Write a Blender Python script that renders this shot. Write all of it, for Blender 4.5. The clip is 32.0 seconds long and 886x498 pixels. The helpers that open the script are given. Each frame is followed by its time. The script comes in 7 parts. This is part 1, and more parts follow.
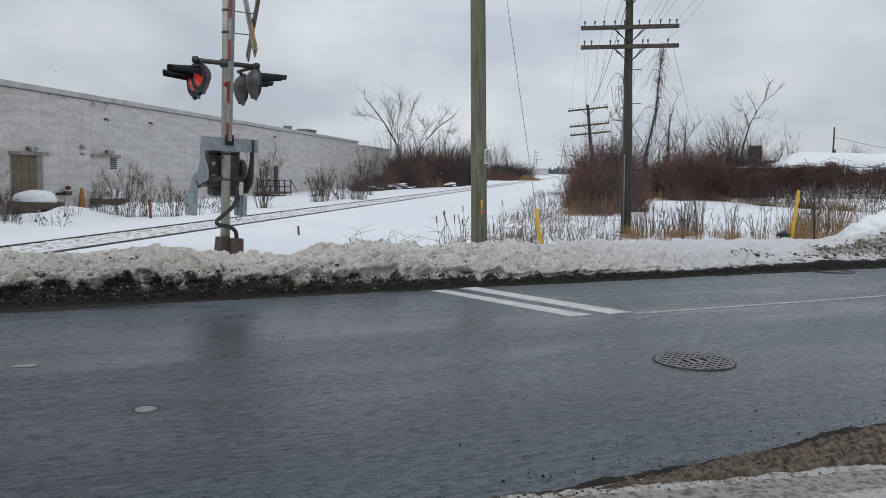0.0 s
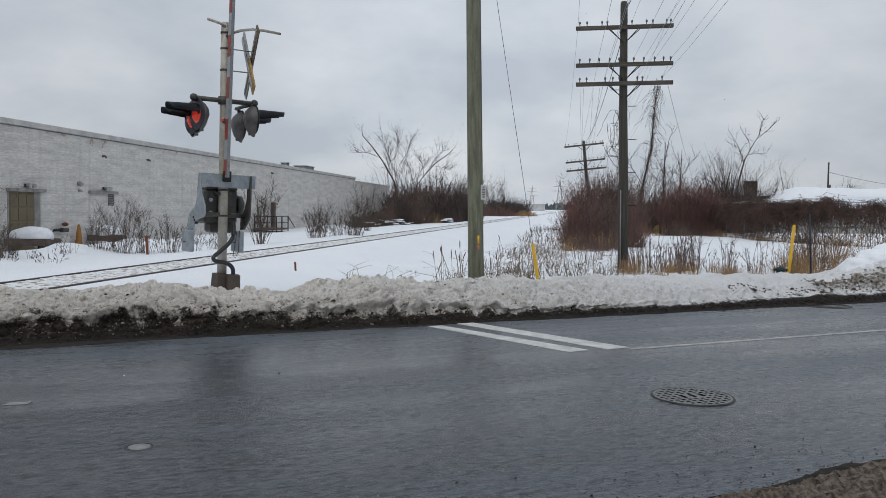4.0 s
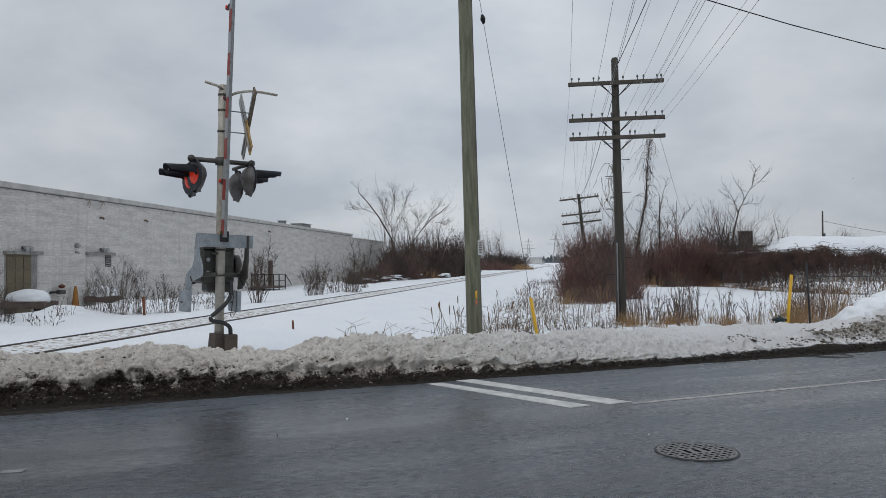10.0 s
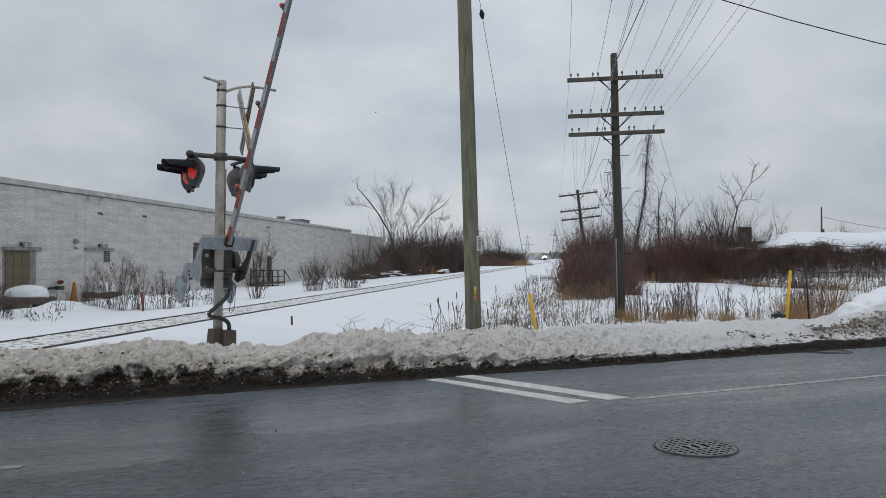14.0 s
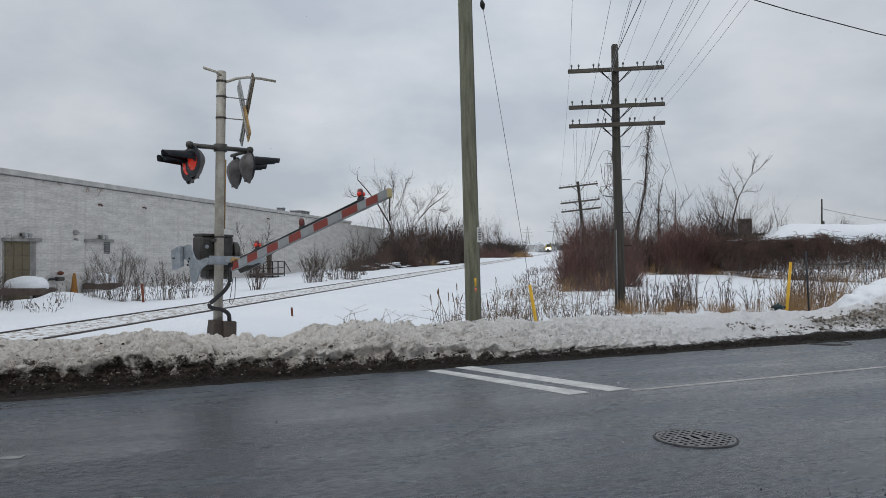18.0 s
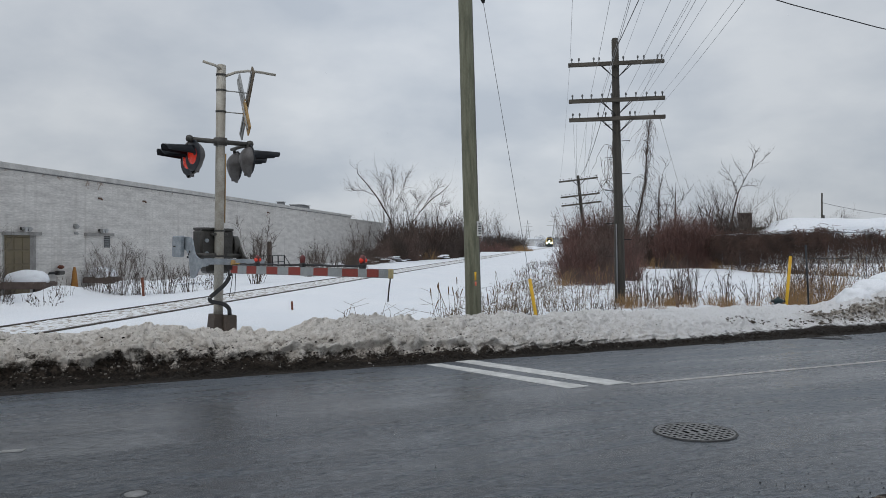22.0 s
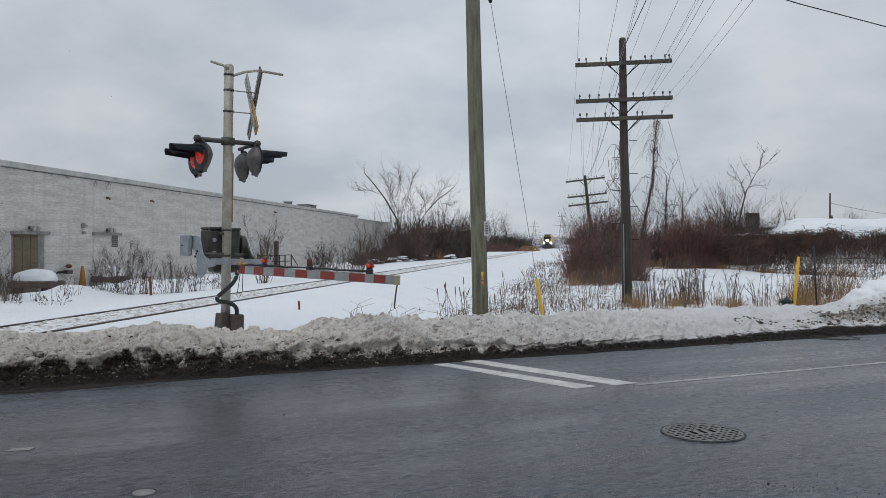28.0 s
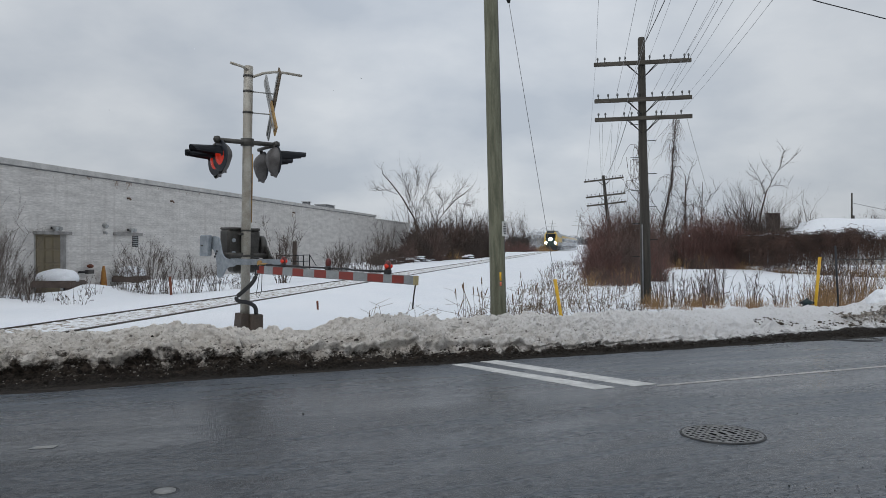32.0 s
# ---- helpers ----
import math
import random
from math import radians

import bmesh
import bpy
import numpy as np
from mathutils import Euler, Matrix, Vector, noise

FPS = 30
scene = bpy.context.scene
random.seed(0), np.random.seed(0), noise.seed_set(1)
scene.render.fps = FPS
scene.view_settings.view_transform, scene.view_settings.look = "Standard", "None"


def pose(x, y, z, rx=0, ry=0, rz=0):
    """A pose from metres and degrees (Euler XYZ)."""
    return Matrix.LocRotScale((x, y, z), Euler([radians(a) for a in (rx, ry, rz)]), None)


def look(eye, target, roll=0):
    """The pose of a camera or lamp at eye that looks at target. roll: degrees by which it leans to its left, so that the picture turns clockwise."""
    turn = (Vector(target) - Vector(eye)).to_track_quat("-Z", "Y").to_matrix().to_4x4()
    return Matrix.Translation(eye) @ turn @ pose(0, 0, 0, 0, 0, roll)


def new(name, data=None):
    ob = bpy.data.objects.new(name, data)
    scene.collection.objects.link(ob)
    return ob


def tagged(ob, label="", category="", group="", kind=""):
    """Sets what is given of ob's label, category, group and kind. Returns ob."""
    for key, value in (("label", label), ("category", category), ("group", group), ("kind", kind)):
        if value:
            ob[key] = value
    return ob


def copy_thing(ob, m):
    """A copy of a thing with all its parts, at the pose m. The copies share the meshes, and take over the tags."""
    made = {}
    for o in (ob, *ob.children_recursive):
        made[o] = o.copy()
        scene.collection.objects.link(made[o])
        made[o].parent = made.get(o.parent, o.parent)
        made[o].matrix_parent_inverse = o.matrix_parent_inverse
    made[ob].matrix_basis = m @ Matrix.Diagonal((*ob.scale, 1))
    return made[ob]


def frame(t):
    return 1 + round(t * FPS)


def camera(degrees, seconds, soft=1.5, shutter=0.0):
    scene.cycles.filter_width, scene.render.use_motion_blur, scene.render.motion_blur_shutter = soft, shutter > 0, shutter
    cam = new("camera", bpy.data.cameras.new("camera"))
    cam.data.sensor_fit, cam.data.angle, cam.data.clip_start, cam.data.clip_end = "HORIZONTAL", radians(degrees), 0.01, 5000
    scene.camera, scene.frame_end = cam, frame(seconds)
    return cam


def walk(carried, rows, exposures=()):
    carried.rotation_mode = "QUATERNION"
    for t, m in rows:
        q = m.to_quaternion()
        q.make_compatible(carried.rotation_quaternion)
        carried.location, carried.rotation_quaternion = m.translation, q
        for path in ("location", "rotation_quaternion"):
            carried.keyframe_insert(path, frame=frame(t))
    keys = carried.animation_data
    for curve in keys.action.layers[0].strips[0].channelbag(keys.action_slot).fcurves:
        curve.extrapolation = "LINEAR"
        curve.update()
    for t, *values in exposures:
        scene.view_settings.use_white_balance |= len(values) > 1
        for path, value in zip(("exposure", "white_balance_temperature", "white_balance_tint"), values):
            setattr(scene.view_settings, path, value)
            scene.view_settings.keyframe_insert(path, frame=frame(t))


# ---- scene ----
cam = camera(55.82, 32.0, soft=0.8)
PATH = [
    (0.0, 0.002, -0.013, 1.591, 84.687, -0.961, 0.026),
    (0.5, 0.007, -0.022, 1.592, 84.761, -0.937, 0.013),
    (1.0, 0.012, -0.017, 1.593, 85.288, -0.873, 0.012),
    (1.5, 0.011, -0.023, 1.591, 85.926, -0.875, -0.003),
    (2.0, 0.013, -0.015, 1.588, 86.348, -0.899, -0.025),
    (2.5, 0.020, -0.019, 1.587, 86.443, -0.860, -0.006),
    (3.0, 0.013, -0.019, 1.592, 86.447, -0.857, -0.015),
    (3.5, 0.011, -0.009, 1.587, 86.729, -0.839, -0.147),
    (5.5, -0.005, -0.014, 1.592, 88.027, -0.824, -0.202),
    (6.0, -0.009, -0.013, 1.591, 88.297, -0.829, -0.214),
    (6.5, -0.015, -0.014, 1.608, 89.320, -0.480, -0.327),
    (7.0, -0.014, -0.009, 1.607, 91.029, -0.166, -0.362),
    (7.5, -0.008, -0.021, 1.606, 92.183, -0.081, -0.339),
    (8.0, -0.016, -0.031, 1.607, 92.285, 0.014, -0.368),
    (8.5, -0.000, -0.002, 1.606, 91.999, 0.221, -0.346),
    (9.0, -0.008, -0.016, 1.608, 91.676, 0.160, -0.374),
    (9.5, -0.002, -0.010, 1.603, 91.185, 0.137, -0.377),
    (10.0, 0.001, -0.009, 1.607, 90.894, 0.166, -0.386),
    (10.5, 0.008, -0.004, 1.605, 90.899, 0.153, -0.385),
    (11.0, 0.014, -0.005, 1.607, 90.896, 0.169, -0.384),
    (11.5, 0.017, -0.006, 1.605, 90.907, 0.150, -0.402),
    (12.0, 0.019, -0.016, 1.604, 90.908, 0.167, -0.416),
    (12.5, 0.022, -0.016, 1.601, 90.912, 0.169, -0.412),
    (13.0, 0.013, -0.006, 1.605, 90.908, 0.144, -0.418),
    (13.5, 0.009, 0.005, 1.605, 90.839, 0.172, -0.440),
    (14.0, 0.003, 0.008, 1.604, 90.614, 0.155, -0.454),
    (14.5, -0.002, 0.008, 1.596, 90.304, 0.074, -0.457),
    (16.5, -0.009, 0.003, 1.603, 90.273, 0.109, -0.465),
    (17.0, -0.001, 0.014, 1.605, 90.250, 0.137, -0.451),
    (17.5, 0.001, 0.019, 1.595, 90.136, 0.075, -0.465),
    (18.0, -0.000, 0.018, 1.600, 90.037, 0.098, -0.453),
    (18.5, -0.001, 0.021, 1.599, 89.823, 0.096, -0.470),
    (19.0, -0.002, 0.021, 1.600, 89.690, 0.089, -0.489),
    (19.5, -0.004, 0.016, 1.597, 89.638, 0.087, -0.518),
    (20.0, -0.004, 0.017, 1.598, 89.619, 0.080, -0.523),
    (20.5, -0.002, 0.019, 1.599, 89.626, 0.092, -0.527),
    (21.0, -0.004, 0.010, 1.605, 89.612, 0.086, -0.534),
    (21.5, -0.001, 0.012, 1.604, 89.616, 0.079, -0.479),
    (22.0, 0.000, 0.011, 1.600, 89.625, 0.082, -0.451),
    (22.5, 0.003, 0.013, 1.603, 89.619, 0.074, -0.393),
    (23.0, 0.001, 0.003, 1.603, 89.621, 0.055, -0.240),
    (23.5, -0.002, -0.002, 1.604, 89.603, 0.015, -0.060),
    (24.0, -0.001, 0.003, 1.600, 89.611, -0.009, 0.063),
    (24.5, -0.000, 0.013, 1.599, 89.614, 0.010, 0.035),
    (25.0, -0.004, 0.007, 1.600, 89.611, 0.007, 0.020),
    (25.5, -0.005, 0.009, 1.600, 89.612, 0.003, 0.010),
    (27.5, -0.007, 0.011, 1.600, 89.613, 0.000, 0.000),
    (28.0, -0.007, 0.011, 1.600, 89.613, 0.000, 0.000),
    (28.5, -0.007, 0.011, 1.600, 89.613, 0.000, 0.000),
    (29.0, -0.010, 0.011, 1.598, 89.618, -0.003, 0.163),
    (29.5, -0.005, 0.008, 1.596, 89.623, -0.008, 0.405),
    (30.0, -0.007, 0.016, 1.598, 89.619, -0.010, 0.402),
    (30.5, -0.007, 0.016, 1.598, 89.619, -0.010, 0.402),
    (31.0, -0.007, 0.001, 1.601, 89.612, -0.023, 0.420),
    (31.5, -0.013, 0.001, 1.604, 89.616, 0.000, 0.815),
    (32.0, -0.013, -0.002, 1.604, 89.619, -0.022, 1.218),
]
walk(cam, [(t, pose(*q)) for t, *q in PATH], [(0.0, 0.02), (1.0, -0.03), (3.0, -0.05), (6.0, -0.11), (7.0, -0.21), (8.0, -0.19), (10.0, -0.16), (12.0, -0.18), (14.0, -0.13), (17.0, -0.10), (20.0, -0.08), (24.0, -0.12), (32.0, -0.10)])

# ---- light ----
SUN_EL, SUN_AZ = 38.0, 200.0
world = bpy.data.worlds.new("overcast_sky")
scene.world = world
world.use_nodes = True
wn, wl = world.node_tree.nodes, world.node_tree.links
wn.clear()


def wnode(kind, **values):
    n = wn.new(kind)
    for key, value in values.items():
        n.inputs[key].default_value = value
    return n


w_out = wn.new("ShaderNodeOutputWorld")
w_bg = wnode("ShaderNodeBackground", Strength=1.0)
w_sky = wn.new("ShaderNodeTexSky")
w_sky.sky_type = "NISHITA"
w_sky.sun_disc = False
w_sky.sun_elevation, w_sky.sun_rotation = radians(SUN_EL), radians(SUN_AZ)
w_dim = wn.new("ShaderNodeVectorMath")
w_dim.operation = "SCALE"
w_dim.inputs["Scale"].default_value = 0.06
wl.new(w_sky.outputs["Color"], w_dim.inputs[0])
w_co = wn.new("ShaderNodeTexCoord")
# clouds lie flat: stretch the direction away from the horizon
w_sep = wn.new("ShaderNodeSeparateXYZ")
wl.new(w_co.outputs["Generated"], w_sep.inputs[0])
w_z = wn.new("ShaderNodeMath")
w_z.operation = "ADD"
w_z.inputs[1].default_value = 0.42
wl.new(w_sep.outputs["Z"], w_z.inputs[0])
w_div = wn.new("ShaderNodeVectorMath")
w_div.operation = "DIVIDE"
w_cmb = wn.new("ShaderNodeCombineXYZ")
for k in ("X", "Y", "Z"):
    wl.new(w_z.outputs[0], w_cmb.inputs[k])
wl.new(w_co.outputs["Generated"], w_div.inputs[0])
wl.new(w_cmb.outputs[0], w_div.inputs[1])
w_n1 = wnode("ShaderNodeTexNoise", Scale=2.3, Detail=6.0, Roughness=0.50, Distortion=0.1)
wl.new(w_div.outputs[0], w_n1.inputs["Vector"])
w_ramp = wn.new("ShaderNodeValToRGB")
w_ramp.color_ramp.elements[0].position = 0.37
w_ramp.color_ramp.elements[0].color = (0.48, 0.53, 0.60, 1)
w_ramp.color_ramp.elements[1].position = 0.62
w_ramp.color_ramp.elements[1].color = (0.675, 0.712, 0.757, 1)
wl.new(w_n1.outputs["Fac"], w_ramp.inputs["Fac"])
w_mix = wn.new("ShaderNodeMix")
w_mix.data_type = "RGBA"
w_mix.inputs["Factor"].default_value = 0.93
wl.new(w_dim.outputs[0], w_mix.inputs["A"])
wl.new(w_ramp.outputs["Color"], w_mix.inputs["B"])
wl.new(w_mix.outputs["Result"], w_bg.inputs["Color"])
# an overcast sky grows brighter towards the zenith
w_up = wn.new("ShaderNodeMapRange")
for k, v in (("From Min", 0.0), ("From Max", 1.0), ("To Min", 0.93), ("To Max", 1.38)):
    w_up.inputs[k].default_value = v
wl.new(w_sep.outputs["Z"], w_up.inputs["Value"])
# the cloud is thinner, so brighter, over the line of the track
w_off = wn.new("ShaderNodeMath")
w_off.operation = "SUBTRACT"
w_off.inputs[1].default_value = 0.03
wl.new(w_sep.outputs["X"], w_off.inputs[0])
w_abs = wn.new("ShaderNodeMath")
w_abs.operation = "ABSOLUTE"
wl.new(w_off.outputs[0], w_abs.inputs[0])
w_west = wn.new("ShaderNodeMapRange")
w_west.interpolation_type = "SMOOTHSTEP"
for k, v in (("From Min", 0.05), ("From Max", 0.42), ("To Min", 1.085), ("To Max", 0.945)):
    w_west.inputs[k].default_value = v
wl.new(w_abs.outputs[0], w_west.inputs["Value"])
w_both = wn.new("ShaderNodeMath")
w_both.operation = "MULTIPLY"
wl.new(w_up.outputs["Result"], w_both.inputs[0])
wl.new(w_west.outputs["Result"], w_both.inputs[1])
wl.new(w_both.outputs[0], w_bg.inputs["Strength"])
wl.new(w_bg.outputs[0], w_out.inputs["Surface"])

sun_data = bpy.data.lights.new("sun", "SUN")
sun_data.energy, sun_data.angle, sun_data.color = 0.7, radians(25), (1.0, 0.97, 0.93)
sun = new("sun", sun_data)
sun.matrix_world = look((0, -30, 40), (12, 0, 0))
scene.view_settings.exposure = 0.0


# ---- materials ----
def mat(name, base, rough=0.7, metal=0.0, second=None, scale=3.0, fine=40.0, bump=0.15, patch=(0.35, 0.65),
        emit=None, emit_power=0.0, stretch=(1, 1, 1), space="Object", spec=0.5, alpha=1.0):
    """A surface with variation at two scales: patches of a second colour and a fine grain with relief."""
    m = bpy.data.materials.new(name)
    m.use_nodes = True
    n, l = m.node_tree.nodes, m.node_tree.links
    b = n["Principled BSDF"]
    second = second or tuple(c * 0.72 for c in base)
    co = n.new("ShaderNodeTexCoord")
    mp = n.new("ShaderNodeMapping")
    mp.inputs["Scale"].default_value = stretch
    if space == "World":
        geo = n.new("ShaderNodeNewGeometry")
        l.new(geo.outputs["Position"], mp.inputs["Vector"])
    else:
        l.new(co.outputs["Object"], mp.inputs["Vector"])
    big = n.new("ShaderNodeTexNoise")
    big.inputs["Scale"].default_value, big.inputs["Detail"].default_value = scale, 5.0
    small = n.new("ShaderNodeTexNoise")
    small.inputs["Scale"].default_value, small.inputs["Detail"].default_value = fine, 4.0
    for t in (big, small):
        l.new(mp.outputs[0], t.inputs["Vector"])
    ramp = n.new("ShaderNodeValToRGB")
    ramp.color_ramp.elements[0].position, ramp.color_ramp.elements[1].position = patch
    ramp.color_ramp.elements[0].color, ramp.color_ramp.elements[1].color = (*second, 1), (*base, 1)
    l.new(big.outputs["Fac"], ramp.inputs["Fac"])
    grain = n.new("ShaderNodeMapRange")
    grain.inputs["From Min"].default_value, grain.inputs["From Max"].default_value = 0.3, 0.7
    grain.inputs["To Min"].default_value, grain.inputs["To Max"].default_value = 0.8, 1.12
    l.new(small.outputs["Fac"], grain.inputs["Value"])
    mul = n.new("ShaderNodeVectorMath")
    mul.operation = "SCALE"
    l.new(ramp.outputs["Color"], mul.inputs[0])
    l.new(grain.outputs["Result"], mul.inputs["Scale"])
    l.new(mul.outputs[0], b.inputs["Base Color"])
    b.inputs["Metallic"].default_value = metal
    b.inputs["Specular IOR Level"].default_value = spec
    rr = n.new("ShaderNodeMapRange")
    rr.inputs["To Min"].default_value, rr.inputs["To Max"].default_value = max(0.03, rough - 0.12), min(1, rough + 0.12)
    l.new(big.outputs["Fac"], rr.inputs["Value"])
    l.new(rr.outputs["Result"], b.inputs["Roughness"])
    if bump:
        bp = n.new("ShaderNodeBump")
        bp.inputs["Strength"].default_value, bp.inputs["Distance"].default_value = min(1.0, bump), 0.02
        l.new(small.outputs["Fac"], bp.inputs["Height"])
        l.new(bp.outputs[0], b.inputs["Normal"])
    if emit:
        b.inputs["Emission Color"].default_value = (*emit, 1)
        b.inputs["Emission Strength"].default_value = emit_power
    if alpha < 1:
        b.inputs["Alpha"].default_value = alpha
    return m


def asphalt():
    """Damp asphalt: fine stone grain, streaks along the lanes where it is wetter."""
    m = bpy.data.materials.new("wet_asphalt")
    m.use_nodes = True
    n, l = m.node_tree.nodes, m.node_tree.links
    b = n["Principled BSDF"]
    co = n.new("ShaderNodeTexCoord")
    mp = n.new("ShaderNodeMapping")
    mp.inputs["Scale"].default_value = (0.16, 1.0, 1.0)
    l.new(co.outputs["Object"], mp.inputs["Vector"])

    half = n.new("ShaderNodeMapping")
    half.inputs["Scale"].default_value = (0.35, 1.0, 1.0)
    l.new(co.outputs["Object"], half.inputs["Vector"])

    def tex(scale, detail, source):
        t = n.new("ShaderNodeTexNoise")
        t.inputs["Scale"].default_value, t.inputs["Detail"].default_value = scale, detail
        l.new(source, t.inputs["Vector"])
        return t.outputs["Fac"]

    def fit(value, a, b2, c, d):
        r = n.new("ShaderNodeMapRange")
        for key, v in zip(("From Min", "From Max", "To Min", "To Max"), (a, b2, c, d)):
            r.inputs[key].default_value = v
        l.new(value, r.inputs["Value"])
        return r.outputs["Result"]

    streak, patch = tex(5.5, 7.0, mp.outputs[0]), tex(0.45, 3.0, mp.outputs[0])
    grain, pits = tex(42.0, 5.0, co.outputs["Object"]), tex(11.0, 5.0, co.outputs["Object"])
    mul = n.new("ShaderNodeMath")
    mul.operation = "MULTIPLY"
    l.new(fit(grain, 0.32, 0.68, 0.4, 1.7), mul.inputs[0])
    both = n.new("ShaderNodeMath")
    both.operation = "MULTIPLY"
    l.new(fit(streak, 0.3, 0.7, 0.6, 1.4), both.inputs[0])
    l.new(fit(patch, 0.36, 0.62, 0.6, 1.55), both.inputs[1])
    l.new(both.outputs[0], mul.inputs[1])
    col = n.new("ShaderNodeVectorMath")
    col.operation = "SCALE"
    col.inputs[0].default_value = (0.027, 0.034, 0.043)
    l.new(mul.outputs[0], col.inputs["Scale"])
    l.new(col.outputs[0], b.inputs["Base Color"])
    add = n.new("ShaderNodeMath")
    add.operation = "ADD"
    l.new(fit(streak, 0.3, 0.7, 0.11, 0.27), add.inputs[0])
    l.new(fit(patch, 0.35, 0.65, 0.0, 0.16), add.inputs[1])
    l.new(add.outputs[0], b.inputs["Roughness"])
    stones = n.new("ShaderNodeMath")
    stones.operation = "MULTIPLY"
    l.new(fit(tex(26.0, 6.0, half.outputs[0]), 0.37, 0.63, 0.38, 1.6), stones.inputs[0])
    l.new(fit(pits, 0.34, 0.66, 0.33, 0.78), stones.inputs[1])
    # the stones' specular level is scaled: lower in the west, rising eastwards
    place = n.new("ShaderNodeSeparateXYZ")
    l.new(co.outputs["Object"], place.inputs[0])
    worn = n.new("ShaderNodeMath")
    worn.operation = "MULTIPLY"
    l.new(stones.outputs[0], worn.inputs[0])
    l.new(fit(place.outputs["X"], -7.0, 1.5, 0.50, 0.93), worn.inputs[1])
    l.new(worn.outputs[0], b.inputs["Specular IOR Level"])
    hsum = n.new("ShaderNodeMath")
    hsum.operation = "ADD"
    l.new(grain, hsum.inputs[0])
    ruts = n.new("ShaderNodeMath")
    ruts.operation = "ADD"
    l.new(pits, ruts.inputs[0])
    l.new(fit(tex(20.0, 6.0, half.outputs[0]), 0.0, 1.0, 0.0, 0.45), ruts.inputs[1])
    l.new(ruts.outputs[0], hsum.inputs[1])
    bp = n.new("ShaderNodeBump")
    bp.inputs["Distance"].default_value = 0.016
    l.new(fit(tex(0.9, 5.0, mp.outputs[0]), 0.40, 0.62, 0.16, 0.72), bp.inputs["Strength"])
    l.new(hsum.outputs[0], bp.inputs["Height"])
    l.new(bp.outputs[0], b.inputs["Normal"])
    return m


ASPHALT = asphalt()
SHOULDER = mat("gritty_shoulder", (0.36, 0.345, 0.325), 0.85, second=(0.13, 0.115, 0.10), scale=26, fine=90, bump=1.0, patch=(0.34, 0.56), space="World", spec=0.2)
SNOW = mat("snow", (0.82, 0.84, 0.87), 0.75, second=(0.77, 0.80, 0.84), scale=0.35, fine=45, bump=0.08, space="World")


def roadside_dirt():
    """Ploughed snow: mud thrown up to an uneven height, brown stains above it, grit in the rest; less dirt further east."""
    m = bpy.data.materials.new("ploughed_snow")
    m.use_nodes = True
    n, l = m.node_tree.nodes, m.node_tree.links
    b = n["Principled BSDF"]
    geo = n.new("ShaderNodeNewGeometry")
    sep = n.new("ShaderNodeSeparateXYZ")
    l.new(geo.outputs["Position"], sep.inputs[0])

    def tex(scale, detail, rough=0.55, stretch=None):
        t = n.new("ShaderNodeTexNoise")
        for key, v in (("Scale", scale), ("Detail", detail), ("Roughness", rough)):
            t.inputs[key].default_value = v
        source = geo.outputs["Position"]
        if stretch:
            mp = n.new("ShaderNodeMapping")
            mp.inputs["Scale"].default_value = stretch
            l.new(source, mp.inputs["Vector"])
            source = mp.outputs[0]
        l.new(source, t.inputs["Vector"])
        return t.outputs["Fac"]

    def fit(value, a, b2, c, d):
        r = n.new("ShaderNodeMapRange")
        for key, v in zip(("From Min", "From Max", "To Min", "To Max"), (a, b2, c, d)):
            r.inputs[key].default_value = v
        l.new(value, r.inputs["Value"])
        return r.outputs["Result"]

    def calc(op, a, c):
        k = n.new("ShaderNodeMath")
        k.operation = op
        for i, v in enumerate((a, c)):
            if isinstance(v, (int, float)):
                k.inputs[i].default_value = v
            else:
                l.new(v, k.inputs[i])
        return k.outputs[0]

    def blend(f, a, c):
        k = n.new("ShaderNodeMix")
        k.data_type = "RGBA"
        l.new(f, k.inputs["Factor"])
        for key, v in (("A", a), ("B", c)):
            if isinstance(v, tuple):
                k.inputs[key].default_value = (*v, 1)
            else:
                l.new(v, k.inputs[key])
        return k.outputs["Result"]

    x, y, z = sep.outputs["X"], sep.outputs["Y"], sep.outputs["Z"]
    across = calc("ADD", calc("MULTIPLY", x, -0.418), calc("MULTIPLY", calc("SUBTRACT", y, 11.6), 0.908))
    uneven = calc("MULTIPLY", fit(tex(5.0, 8.0, 0.72), 0.32, 0.68, -0.17, 0.17), fit(x, 0.5, 3.0, 1.0, 0.55))
    reach = calc("ADD", fit(x, -3.6, 1.0, 0.23, 0.035), uneven)
    height = calc("SUBTRACT", calc("ADD", z, fit(across, 0.75, 1.2, 0.0, 0.6)), calc("ADD", reach, fit(calc("SUBTRACT", across, fit(x, 4.6, 6.8, 0.0, 0.40)), -0.20, 0.10, 0.30, 0.0)))
    snowy = fit(height, -0.035, 0.045, 0.0, 1.0)
    clots = fit(tex(20.0, 5.0, 0.65), 0.54, 0.66, 0.0, 0.6)
    snowy = calc("MAXIMUM", snowy, calc("MULTIPLY", clots, fit(height, -0.22, 0.0, 0.0, 1.0)))
    mud = blend(fit(tex(15.0, 6.0, 0.65), 0.38, 0.64, 0.0, 1.0), (0.008, 0.0064, 0.0052), (0.066, 0.052, 0.041))
    silt = blend(fit(tex(30.0, 5.0, 0.6), 0.35, 0.65, 0.0, 1.0), (0.009, 0.0078, 0.0066), (0.040, 0.033, 0.027))
    mud = blend(fit(z, 0.05, 0.11, 0.0, 1.0), silt, mud)
    stain = calc("MULTIPLY", fit(height, 0.0, 0.36, 1.0, 0.30), fit(tex(6.0, 7.0, 0.7), 0.30, 0.56, 0.0, 1.0))
